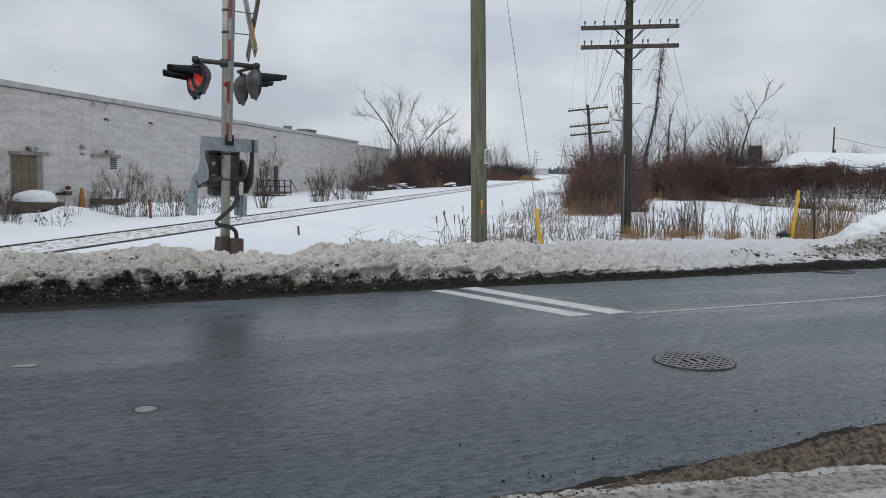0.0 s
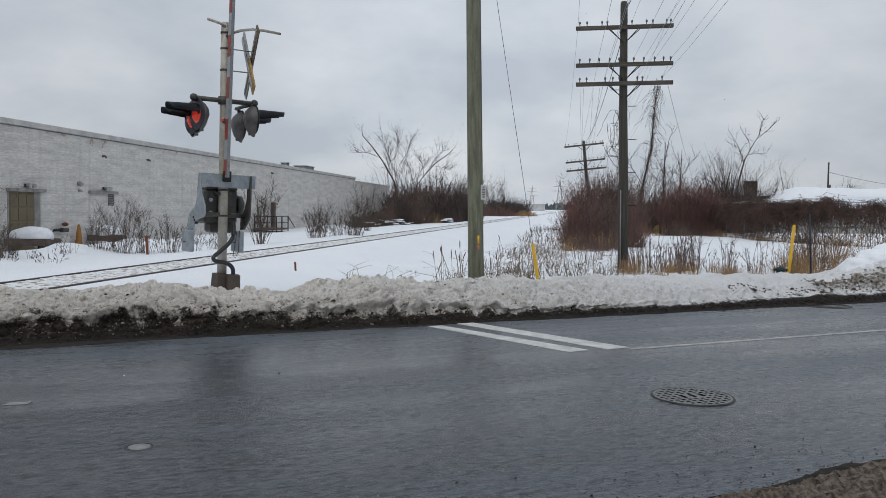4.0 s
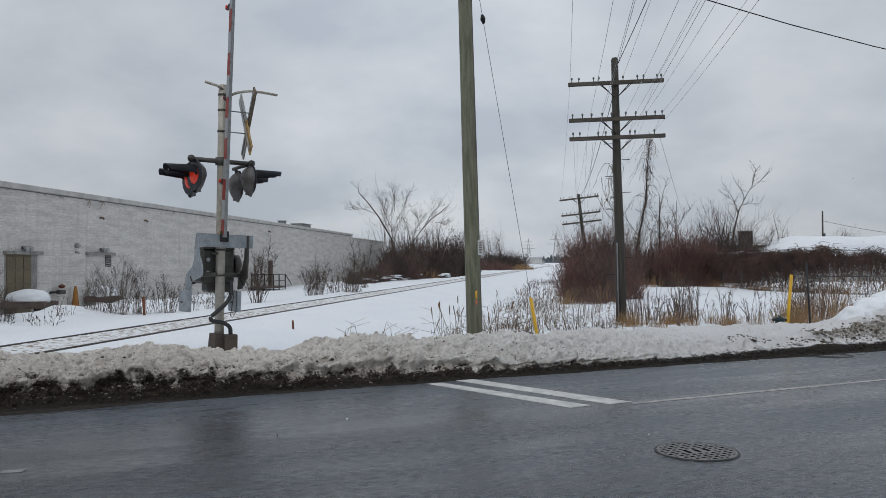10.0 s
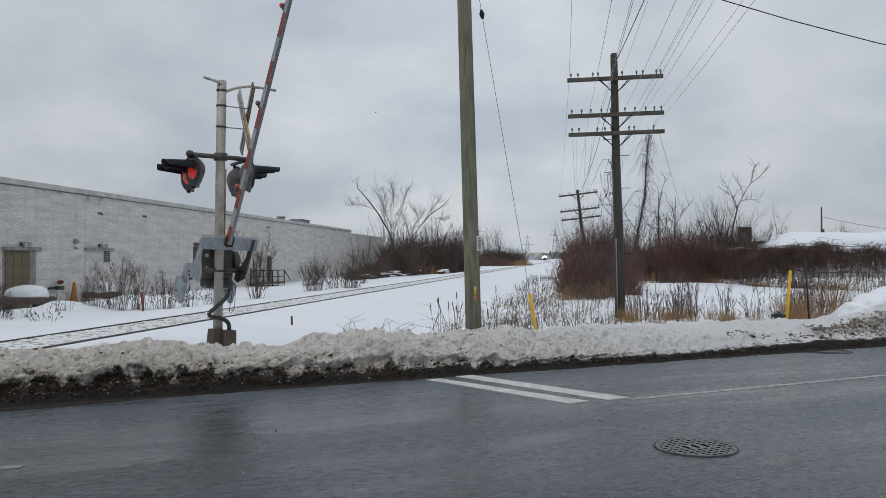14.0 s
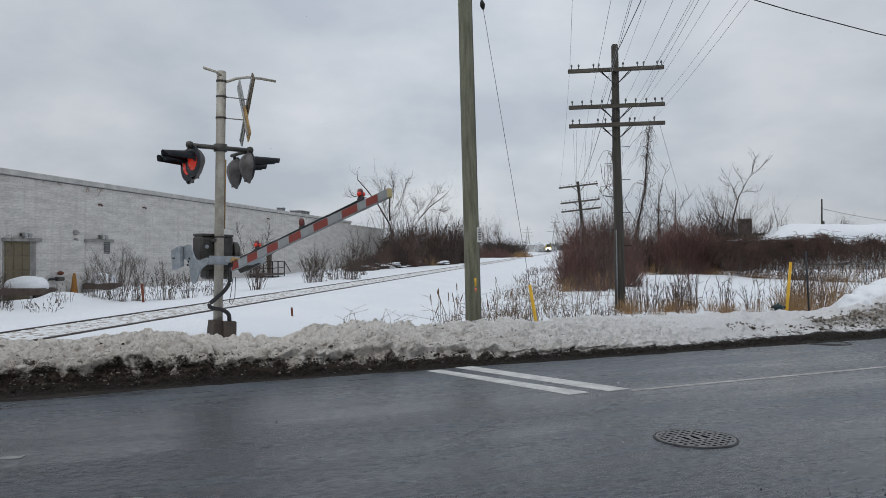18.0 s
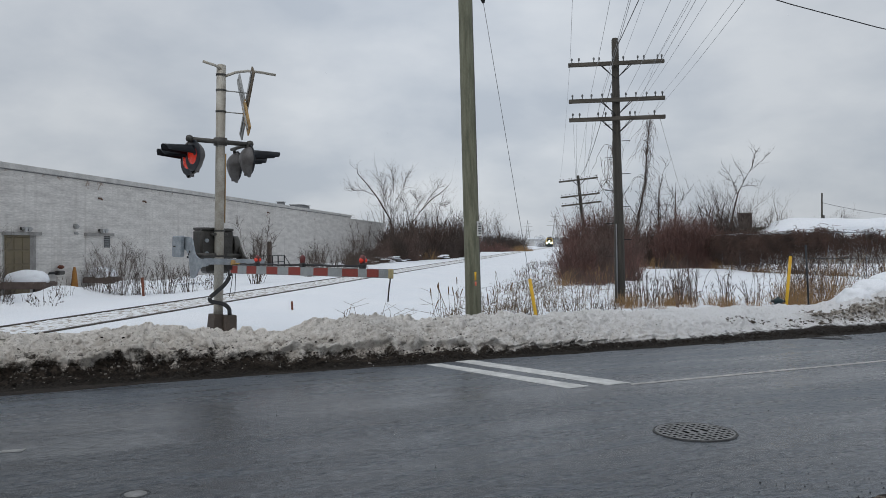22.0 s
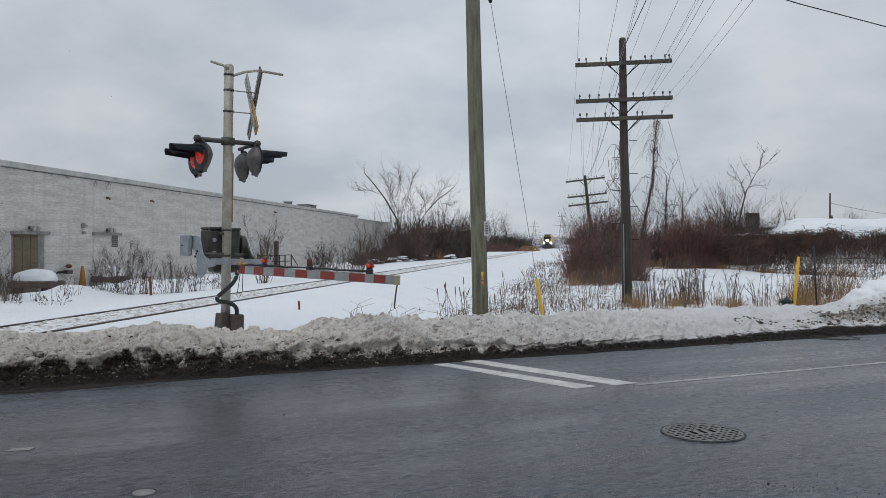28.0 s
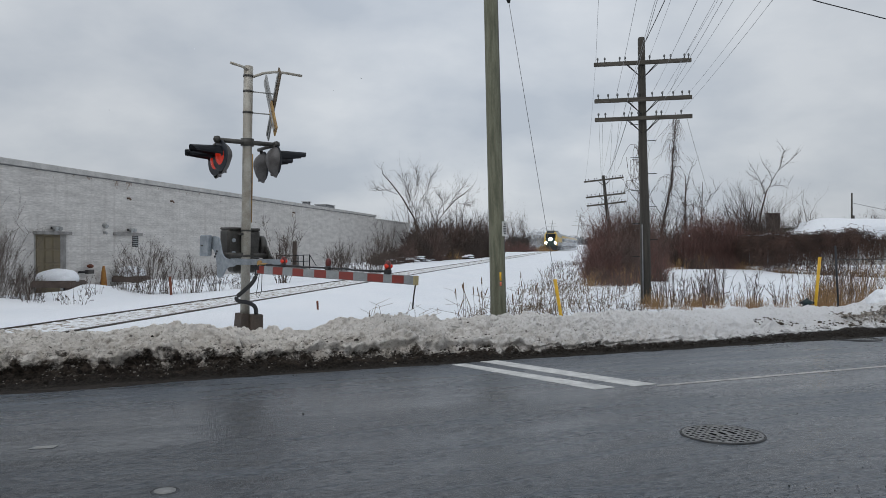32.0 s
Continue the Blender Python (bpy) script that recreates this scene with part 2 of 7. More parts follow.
    stain = calc("MULTIPLY", stain, fit(x, 0.0, 5.0, 0.9, 0.25))
    base = blend(fit(x, -2.5, 4.0, 0.0, 1.0), (0.86, 0.82, 0.765), (0.85, 0.852, 0.86))
    snow = blend(stain, base, (0.47, 0.42, 0.365))
    specks = calc("MULTIPLY", fit(tex(24.0, 7.0, 0.78), 0.53, 0.60, 0.0, 1.0), fit(x, -1.0, 5.0, 0.8, 0.22))
    snow = blend(specks, snow, (0.37, 0.335, 0.29))
    along = calc("ADD", calc("MULTIPLY", x, 0.908), calc("MULTIPLY", calc("SUBTRACT", y, 11.6), 0.418))
    ragged = calc("ADD", across, fit(tex(2.5, 6.0, 0.7), 0.3, 0.7, -0.22, 0.22))
    band = calc("MULTIPLY", fit(ragged, 0.66, 0.80, 0.0, 1.0), fit(ragged, 1.08, 1.2, 1.0, 0.0))
    band = calc("MULTIPLY", band, calc("MULTIPLY", fit(along, 7.9, 8.8, 0.0, 1.0), fit(tex(14.0, 7.0, 0.75), 0.36, 0.56, 0.0, 0.85)))
    snow = blend(band, snow, blend(fit(tex(9.0, 5.0, 0.7), 0.4, 0.6, 0.0, 1.0), (0.075, 0.06, 0.046), (0.34, 0.29, 0.235)))
    l.new(blend(snowy, mud, snow), b.inputs["Base Color"])
    b.inputs["Roughness"].default_value = 0.85
    b.inputs["Specular IOR Level"].default_value = 0.12
    bp = n.new("ShaderNodeBump")
    bp.inputs["Strength"].default_value, bp.inputs["Distance"].default_value = 1.0, 0.05
    l.new(tex(30.0, 7.0, 0.75), bp.inputs["Height"])
    l.new(bp.outputs[0], b.inputs["Normal"])
    return m


BANK_SNOW = roadside_dirt()
SLUSH = mat("muddy_slush", (0.026, 0.020, 0.016), 0.85, second=(0.006, 0.005, 0.0042), scale=9, fine=45, bump=1.0, space="World", spec=0.08)
DIRT_BIT = mat("road_dirt", (0.14, 0.12, 0.10), 0.9, second=(0.05, 0.042, 0.034), scale=9, fine=45, bump=0.5, space="World", spec=0.15)
SNOW_BIT = mat("grey_snow_bits", (0.30, 0.28, 0.255), 0.85, second=(0.10, 0.088, 0.075), scale=12, fine=45, bump=0.5, space="World", spec=0.2)
DIRTY_LUMP = mat("dirt_crusted_snow", (0.42, 0.385, 0.34), 0.85, second=(0.06, 0.048, 0.038), scale=17, fine=60, bump=1.0, patch=(0.36, 0.66), space="World", spec=0.15)
MUD_LUMP = mat("dark_mud_lumps", (0.055, 0.043, 0.034), 0.8, second=(0.011, 0.009, 0.0075), scale=6, fine=45, bump=0.8, space="World", spec=0.15)
WET_DIRT = mat("wet_brown_silt", (0.040, 0.033, 0.028), 0.8, second=(0.016, 0.0135, 0.0115), scale=9, fine=60, bump=0.7, space="World", spec=0.1)
MUD = mat("brown_road_mud", (0.21, 0.17, 0.135), 0.85, second=(0.05, 0.039, 0.030), scale=24, fine=90, bump=0.9, space="World", spec=0.25)
TRACK_SNOW = mat("dirty_track_snow", (0.76, 0.775, 0.79), 0.8, second=(0.27, 0.22, 0.17), scale=7.5, fine=24, bump=0.8, patch=(0.385, 0.50), space="World")
PAINT = mat("worn_road_paint", (0.62, 0.62, 0.60), 0.55, second=(0.42, 0.42, 0.41), scale=5, fine=70, bump=0.3)
PAINT_THIN = mat("faded_road_paint", (0.47, 0.455, 0.44), 0.6, second=(0.26, 0.25, 0.245), scale=7, fine=80, bump=0.3)
PAINT_DIM = mat("worn_off_paint", (0.25, 0.248, 0.24), 0.55, second=(0.17, 0.17, 0.165), scale=7, fine=80, bump=0.3)
IRON = mat("cast_iron", (0.21, 0.209, 0.207), 0.42, 0.4, second=(0.13, 0.129, 0.128), scale=8, fine=60, bump=0.3)
IRON_RING = mat("worn_iron_ring", (0.07, 0.07, 0.07), 0.6, 0.3, second=(0.02, 0.02, 0.021), scale=8, fine=60, bump=0.3)
LID_PIT = mat("dirt_in_the_lid", (0.012, 0.012, 0.012), 0.95, scale=8, fine=60, bump=0.3, spec=0.0)
WET_IRON = mat("wet_dark_iron", (0.014, 0.014, 0.015), 0.22, 0.3, scale=8, fine=60, bump=0.3)
IRON_DARK = mat("dark_cast_iron", (0.018, 0.018, 0.019), 0.6, 0.3, scale=8, fine=60, bump=0.3)
POLE_WOOD = mat("weathered_green_pole", (0.215, 0.218, 0.155), 0.85, second=(0.115, 0.118, 0.080), scale=3.2, fine=30, bump=0.7, stretch=(5, 5, 0.55))
DARK_WOOD = mat("creosoted_wood", (0.066, 0.060, 0.050), 0.85, second=(0.036, 0.032, 0.026), scale=3, fine=45, bump=0.5, stretch=(4, 4, 0.3))
ARM_WOOD = mat("grey_crossarm_wood", (0.095, 0.085, 0.07), 0.85, second=(0.05, 0.043, 0.034), scale=4, fine=45, bump=0.4, stretch=(0.4, 4, 4))
MAST_METAL = mat("dull_aluminium", (0.46, 0.44, 0.39), 0.55, 0.25, second=(0.32, 0.29, 0.24), scale=5, fine=50, bump=0.1)
CONDUIT = mat("weathered_grey_conduit", (0.20, 0.205, 0.21), 0.6, second=(0.13, 0.13, 0.135), scale=6, fine=50, bump=0.1)
WINDSCREEN = mat("black_windscreen", (0.012, 0.013, 0.015), 0.6, scale=2, fine=30, bump=0.0, spec=0.1)
GALV = mat("galvanised_steel", (0.33, 0.36, 0.39), 0.55, 0.45, second=(0.23, 0.26, 0.285), scale=9, fine=50, bump=0.08)
BOX_GREY = mat("grey_painted_casing", (0.078, 0.075, 0.068), 0.5, 0.2, second=(0.040, 0.037, 0.033), scale=5, fine=40, bump=0.12)
HOOD_BLACK = mat("black_hood_paint", (0.014, 0.018, 0.026), 0.5, second=(0.009, 0.011, 0.016), scale=6, fine=40, bump=0.06)
BACK_GREY = mat("grey_lamp_casing", (0.12, 0.115, 0.115), 0.5, second=(0.075, 0.068, 0.066), scale=6, fine=40, bump=0.06)
RED_LENS = mat("lit_red_lens", (0.42, 0.03, 0.015), 0.22, second=(0.32, 0.02, 0.01), scale=30, fine=120, bump=0.2, emit=(1.0, 0.045, 0.015), emit_power=0.20)
ARM_RED = mat("red_reflective_sheet", (0.25, 0.032, 0.020), 0.5, second=(0.20, 0.026, 0.016), scale=7, fine=60, bump=0.05)
ARM_WHITE = mat("grey_white_reflective_sheet", (0.29, 0.31, 0.32), 0.5, second=(0.235, 0.253, 0.262), scale=7, fine=60, bump=0.05)
ARM_BARE = mat("bare_aluminium", (0.26, 0.275, 0.285), 0.55, 0.3, second=(0.19, 0.20, 0.21), scale=7, fine=60, bump=0.05)
ARM_LENS = mat("dull_red_lamp_dome", (0.11, 0.016, 0.014), 0.3, second=(0.11, 0.016, 0.014), scale=20, fine=80, bump=0.05)
CAP_PALE = mat("pale_yellow_cap", (0.50, 0.42, 0.22), 0.6, second=(0.38, 0.31, 0.16), scale=9, fine=60, bump=0.1)
BUFF = mat("buff_yellow_board", (0.42, 0.27, 0.10), 0.7, second=(0.26, 0.16, 0.07), scale=5, fine=50, bump=0.2)
BOARD_GREY = mat("grey_metal_board", (0.40, 0.41, 0.41), 0.5, 0.3, second=(0.28, 0.28, 0.27), scale=5, fine=50, bump=0.1)
PLATE_WHITE = mat("white_enamel_plate", (0.62, 0.62, 0.60), 0.4, second=(0.50, 0.50, 0.48), scale=8, fine=60, bump=0.03)
BOARD_BROWN = mat("dull_brown_board", (0.16, 0.125, 0.085), 0.75, second=(0.10, 0.08, 0.06), scale=5, fine=50, bump=0.2)
RUBBER = mat("black_rubber", (0.018, 0.018, 0.02), 0.5, scale=10, fine=60, bump=0.1)
YELLOW = mat("yellow_plastic", (0.72, 0.43, 0.02), 0.5, second=(0.60, 0.34, 0.02), scale=5, fine=50, bump=0.05)
ORANGE = mat("orange_spray_paint", (0.80, 0.20, 0.11), 0.6, second=(0.6, 0.13, 0.07), scale=20, fine=80, bump=0.1)
RUST = mat("rusty_steel", (0.20, 0.06, 0.03), 0.8, second=(0.11, 0.038, 0.022), scale=8, fine=50, bump=0.3)
RAIL = mat("worn_rail_steel", (0.10, 0.085, 0.075), 0.5, 0.6, second=(0.07, 0.055, 0.045), scale=6, fine=60, bump=0.15)
FOOT_BROWN = mat("brown_painted_iron", (0.072, 0.052, 0.039), 0.6, 0.1, second=(0.048, 0.036, 0.028), scale=5, fine=40, bump=0.15)
RED_TWIG = mat("reddish_twigs", (0.18, 0.098, 0.083), 0.9, second=(0.095, 0.055, 0.048), scale=1.2, fine=20, bump=0.0)
BROWN_TWIG = mat("brown_twigs", (0.155, 0.105, 0.088), 0.9, second=(0.078, 0.055, 0.047), scale=1.0, fine=20, bump=0.0)
GREY_TWIG = mat("grey_brown_twigs", (0.125, 0.097, 0.080), 0.85, second=(0.06, 0.045, 0.037), scale=1.0, fine=20, bump=0.0)
VINE_TWIG = mat("brown_vines", (0.118, 0.072, 0.056), 0.9, second=(0.055, 0.035, 0.028), scale=1.0, fine=20, bump=0.0)
DARK_TWIG = mat("dark_brown_twigs", (0.085, 0.062, 0.052), 0.9, second=(0.048, 0.036, 0.031), scale=1.0, fine=20, bump=0.0)
STRAW = mat("dry_straw", (0.36, 0.225, 0.10), 0.85, second=(0.20, 0.12, 0.06), scale=1.5, fine=20, bump=0.0)
PALE_STRAW = mat("pale_reeds", (0.20, 0.145, 0.09), 0.85, second=(0.075, 0.053, 0.036), scale=1.5, fine=20, bump=0.0)
CATTAIL = mat("cattail_brown", (0.16, 0.095, 0.05), 0.9, second=(0.10, 0.06, 0.035), scale=6, fine=50, bump=0.2)
WIRE = mat("wire_grey", (0.12, 0.12, 0.125), 0.6, scale=5, fine=30, bump=0.0)
WIRE_PALE = mat("pale_copper_wire", (0.30, 0.30, 0.31), 0.6, scale=5, fine=30, bump=0.0)
CABLE = mat("black_cable", (0.02, 0.02, 0.022), 0.6, scale=5, fine=30, bump=0.0)
GLASS_INS = mat("grey_glass_insulator", (0.12, 0.125, 0.125), 0.25, scale=20, fine=50, bump=0.0)
WALL = mat("painted_masonry", (0.64, 0.616, 0.583), 0.85, second=(0.495, 0.474, 0.449), scale=1.5, fine=9, bump=0.0, patch=(0.34, 0.60), stretch=(0.45, 1, 2.6))


def masonry_courses(m):
    """Courses of block under the paint: recessed joints and blocks whose paint has worn differently."""
    n, l = m.node_tree.nodes, m.node_tree.links
    b = n["Principled BSDF"]
    co = n.new("ShaderNodeTexCoord")
    flat = n.new("ShaderNodeMapping")
    flat.inputs["Rotation"].default_value = (radians(90), 0, 0)
    l.new(co.outputs["Object"], flat.inputs["Vector"])
    br = n.new("ShaderNodeTexBrick")
    for key, v in (("Color1", (1, 1, 1, 1)), ("Color2", (0.84, 0.84, 0.84, 1)), ("Mortar", (0.78, 0.77, 0.76, 1)), ("Scale", 1.0), ("Mortar Size", 0.012), ("Mortar Smooth", 0.4), ("Brick Width", 0.42), ("Row Height", 0.105), ("Bias", -0.45)):
        br.inputs[key].default_value = v
    l.new(flat.outputs[0], br.inputs["Vector"])
    old = b.inputs["Base Color"].links[0].from_socket
    mix = n.new("ShaderNodeMix")
    mix.data_type, mix.blend_type = "RGBA", "MULTIPLY"
    mix.inputs["Factor"].default_value = 0.32
    l.new(old, mix.inputs["A"])
    l.new(br.outputs["Color"], mix.inputs["B"])
    # flaked paint shows brown masonry, most of all under the parapet; dirt has run down in streaks
    sep = n.new("ShaderNodeSeparateXYZ")
    l.new(co.outputs["Object"], sep.inputs[0])
    flake = n.new("ShaderNodeTexNoise")
    flake.inputs["Scale"].default_value, flake.inputs["Detail"].default_value = 1.3, 9.0
    flake.inputs["Roughness"].default_value = 0.72
    l.new(co.outputs["Object"], flake.inputs["Vector"])
    lift = n.new("ShaderNodeMapRange")
    for key, v in (("From Min", 2.6), ("From Max", 4.2), ("To Min", 0.0), ("To Max", 0.085)):
        lift.inputs[key].default_value = v
    l.new(sep.outputs["Z"], lift.inputs["Value"])
    tot = n.new("ShaderNodeMath")
    l.new(flake.outputs["Fac"], tot.inputs[0])
    l.new(lift.outputs["Result"], tot.inputs[1])
    bare = n.new("ShaderNodeMapRange")
    for key, v in (("From Min", 0.665), ("From Max", 0.70), ("To Min", 0.0), ("To Max", 0.75)):
        bare.inputs[key].default_value = v
    l.new(tot.outputs[0], bare.inputs["Value"])
    runs = n.new("ShaderNodeTexNoise")
    runs.inputs["Scale"].default_value, runs.inputs["Detail"].default_value = 3.0, 5.0
    thin = n.new("ShaderNodeMapping")
    thin.inputs["Scale"].default_value = (1.0, 1.0, 0.10)
    l.new(co.outputs["Object"], thin.inputs["Vector"])
    l.new(thin.outputs[0], runs.inputs["Vector"])
    dark = n.new("ShaderNodeMapRange")
    for key, v in (("From Min", 0.54), ("From Max", 0.72), ("To Min", 0.0), ("To Max", 0.45)):
        dark.inputs[key].default_value = v
    l.new(runs.outputs["Fac"], dark.inputs["Value"])
    streaky = n.new("ShaderNodeMix")
    streaky.data_type = "RGBA"
    l.new(dark.outputs["Result"], streaky.inputs["Factor"])
    l.new(mix.outputs["Result"], streaky.inputs["A"])
    streaky.inputs["B"].default_value = (0.36, 0.335, 0.31, 1)
    peeled = n.new("ShaderNodeMix")
    peeled.data_type = "RGBA"
    l.new(bare.outputs["Result"], peeled.inputs["Factor"])
    l.new(streaky.outputs["Result"], peeled.inputs["A"])
    peeled.inputs["B"].default_value = (0.24, 0.17, 0.125, 1)
    l.new(peeled.outputs["Result"], b.inputs["Base Color"])
    inv = n.new("ShaderNodeMath")
    inv.operation = "SUBTRACT"
    inv.inputs[0].default_value = 1.0
    l.new(br.outputs["Fac"], inv.inputs[1])
    bp = n.new("ShaderNodeBump")
    bp.inputs["Strength"].default_value, bp.inputs["Distance"].default_value = 0.4, 0.015
    l.new(inv.outputs[0], bp.inputs["Height"])
    l.new(bp.outputs[0], b.inputs["Normal"])


masonry_courses(WALL)
CAPPING = mat("grey_roof_capping", (0.52, 0.505, 0.48), 0.6, second=(0.37, 0.36, 0.345), scale=2, fine=40, bump=0.05)
DOOR_BROWN = mat("olive_brown_door", (0.155, 0.122, 0.068), 0.6, second=(0.12, 0.094, 0.053), scale=3, fine=40, bump=0.1)
CONCRETE = mat("aged_concrete", (0.30, 0.29, 0.275), 0.85, second=(0.20, 0.19, 0.18), scale=3, fine=40, bump=0.3)
ROTTEN = mat("old_dock_timber", (0.13, 0.10, 0.085), 0.9, second=(0.075, 0.055, 0.045), scale=3, fine=40, bump=0.5)
DARK_GLASS = mat("dark_window_glass", (0.03, 0.035, 0.04), 0.12, scale=2, fine=30, bump=0.0)
CHIMNEY = mat("dark_brick", (0.055, 0.034, 0.032), 0.85, second=(0.032, 0.022, 0.021), scale=4, fine=30, bump=0.4)
FAR_WOOD = mat("far_conifers", (0.085, 0.105, 0.115), 0.9, second=(0.06, 0.075, 0.085), scale=0.05, fine=0.6, bump=0.0)
FAR_WALL = mat("far_pale_cladding", (0.55, 0.55, 0.54), 0.7, scale=0.3, fine=6, bump=0.0)
TRAIN_YELLOW = mat("yellow_train_paint", (0.62, 0.40, 0.04), 0.4, scale=2, fine=30, bump=0.0)
TRAIN_GREY = mat("grey_train_paint", (0.30, 0.32, 0.33), 0.4, scale=2, fine=30, bump=0.0)
TRAIN_DARK = mat("dark_train_grime", (0.03, 0.035, 0.035), 0.5, scale=2, fine=30, bump=0.0)
TRAIN_GREEN = mat("dark_green_nose", (0.03, 0.06, 0.05), 0.4, scale=2, fine=30, bump=0.0)
HEADLIGHT = mat("lit_headlight", (0.9, 0.9, 0.8), 0.2, emit=(1.0, 0.94, 0.78), emit_power=14.0, bump=0.0)


# ---- mesh helpers ----
def box(sx, sy, sz, m=None, bev=0.0):
    """A box centred on the origin with chamfered edges."""
    bm = bmesh.new()
    bmesh.ops.create_cube(bm, size=1.0, matrix=Matrix.Diagonal((sx, sy, sz, 1)))
    if bev:
        bmesh.ops.bevel(bm, geom=bm.edges[:], offset=bev, segments=1, affect="EDGES")
    if m:
        bm.transform(m)
    return bm


def slab(x0, x1, y0, y1, z0, z1, bev=0.0):
    return box(x1 - x0, y1 - y0, z1 - z0, Matrix.Translation(((x0 + x1) / 2, (y0 + y1) / 2, (z0 + z1) / 2)), bev)


def tube(points, radius, sides=8, caps=True):
    """A round tube along points; radius is one number or one for each point."""
    pts = [Vector(p) for p in points]
    rad = radius if isinstance(radius, (list, tuple)) else [radius] * len(pts)
    bm = bmesh.new()
    rings = []
    for i, p in enumerate(pts):
        way = (pts[min(i + 1, len(pts) - 1)] - pts[max(i - 1, 0)]).normalized()
        side = way.cross(Vector((0, 0, 1)) if abs(way.z) < 0.9 else Vector((1, 0, 0))).normalized()
        up = side.cross(way)
        rings.append([bm.verts.new(p + (side * math.cos(a) + up * math.sin(a)) * rad[i])
                      for a in (2 * math.pi * k / sides for k in range(sides))])
    for r0, r1 in zip(rings, rings[1:]):
        for k in range(sides):
            f = bm.faces.new((r0[k], r0[(k + 1) % sides], r1[(k + 1) % sides], r1[k]))
            f.smooth = sides > 5
    if caps:
        bm.faces.new(rings[0])
        bm.faces.new(rings[-1][::-1])
    bmesh.ops.recalc_face_normals(bm, faces=bm.faces[:])
    return bm


def lathe(profile, sides=20, m=None):
    """A turned body about z from (radius, height) pairs."""
    bm = bmesh.new()
    rings = [[bm.verts.new((max(r, 1e-4) * math.cos(2 * math.pi * k / sides), max(r, 1e-4) * math.sin(2 * math.pi * k / sides), z))
              for k in range(sides)] for r, z in profile]
    for r0, r1 in zip(rings, rings[1:]):
        for k in range(sides):
            bm.faces.new((r0[k], r0[(k + 1) % sides], r1[(k + 1) % sides], r1[k])).smooth = True
    bm.faces.new(rings[0][::-1])
    bm.faces.new(rings[-1])
    bmesh.ops.recalc_face_normals(bm, faces=bm.faces[:])
    if m:
        bm.transform(m)
    return bm


def prism(outline, thick, m=None):
    """A plate: the outline in x, z, drawn out along y by thick, centred."""
    bm = bmesh.new()
    f0 = [bm.verts.new((x, -thick / 2, z)) for x, z in outline]
    f1 = [bm.verts.new((x, thick / 2, z)) for x, z in outline]
    n = len(outline)
    bm.faces.new(f0)
    bm.faces.new(f1[::-1])
    for k in range(n):
        bm.faces.new((f0[k], f0[(k + 1) % n], f1[(k + 1) % n], f1[k]))
    bmesh.ops.recalc_face_normals(bm, faces=bm.faces[:])
    if m:
        bm.transform(m)
    return bm


def merge(*bms):
    out = bmesh.new()
    for b in bms:
        me = bpy.data.meshes.new("piece")
        b.to_mesh(me)
        b.free()
        out.from_mesh(me)
        bpy.data.meshes.remove(me)
    return out


def mesh_of(bm, name, material):
    me = bpy.data.meshes.new(name)
    bm.to_mesh(me)
    bm.free()
    me.materials.append(material)
    return me


def part(name, bm, material, parent, label="", at=None):
    """One mesh under a thing or under a part."""
    ob = new(name, mesh_of(bm, name, material))
    ob.parent = parent
    if at:
        ob.matrix_basis = at
    return tagged(ob, label)


def thing(name, m, label, category, group="", kind="", bm=None, material=None):
    ob = new(name, mesh_of(bm, name, material) if bm else None)
    ob.matrix_world = m
    return tagged(ob, label, category, group, kind)


def from_arrays(name, verts, faces, material, smooth=False):
    me = bpy.data.meshes.new(name)
    me.from_pydata(verts, [], faces)
    if smooth:
        me.shade_smooth()
    me.materials.append(material)
    return me


def strands(lines, sides=3):
    """Thin tapered stems: each line is (points, radius at the foot, radius at the tip)."""
    verts, faces = [], []
    ang = np.arange(sides) * (2 * math.pi / sides)
    for n in sorted({len(q[0]) for q in lines}):
        some = [q for q in lines if len(q[0]) == n]
        pts = np.array([q[0] for q in some], float)
        r0, r1 = np.array([q[1] for q in some]), np.array([q[2] for q in some])
        way = np.gradient(pts, axis=1)
        way /= np.linalg.norm(way, axis=2)[..., None] + 1e-9
        ref = np.where((np.abs(way[:, :1, 2]) < 0.8)[..., None], np.array((0.0, 0.0, 1.0)), np.array((1.0, 0.0, 0.0)))
        a = np.cross(way, ref)
        a /= np.linalg.norm(a, axis=2)[..., None] + 1e-9
        b = np.cross(way, a)
        rad = r0[:, None] + (r1 - r0)[:, None] * np.linspace(0, 1, n)[None]
        ring = pts[:, :, None] + (a[:, :, None] * np.cos(ang)[:, None] + b[:, :, None] * np.sin(ang)[:, None]) * rad[:, :, None, None]
        base = len(verts)
        verts.extend(map(tuple, ring.reshape(-1, 3)))
        o = (base + np.arange(len(some))[:, None, None] * n * sides + np.arange(n - 1)[None, :, None] * sides)
        k = np.arange(sides)[None, None]
        k2 = (k + 1) % sides
        quad = np.stack(np.broadcast_arrays(o + k, o + k2, o + sides + k2, o + sides + k), axis=-1)
        faces.extend(map(tuple, quad.reshape(-1, 4).tolist()))
    return verts, faces


def strand_mesh(name, lines, material, sides=3):
    return from_arrays(name, *strands(lines, sides), material)
# ---- the plan ----
# the road runs along ALONG, its far edge passes (0, 11.6); the track runs away to the north
ALONG, ACROSS = Vector((0.908, 0.418, 0)), Vector((-0.418, 0.908, 0))
EDGE = Vector((0, 11.6, 0))
ROAD_WIDE = 7.0


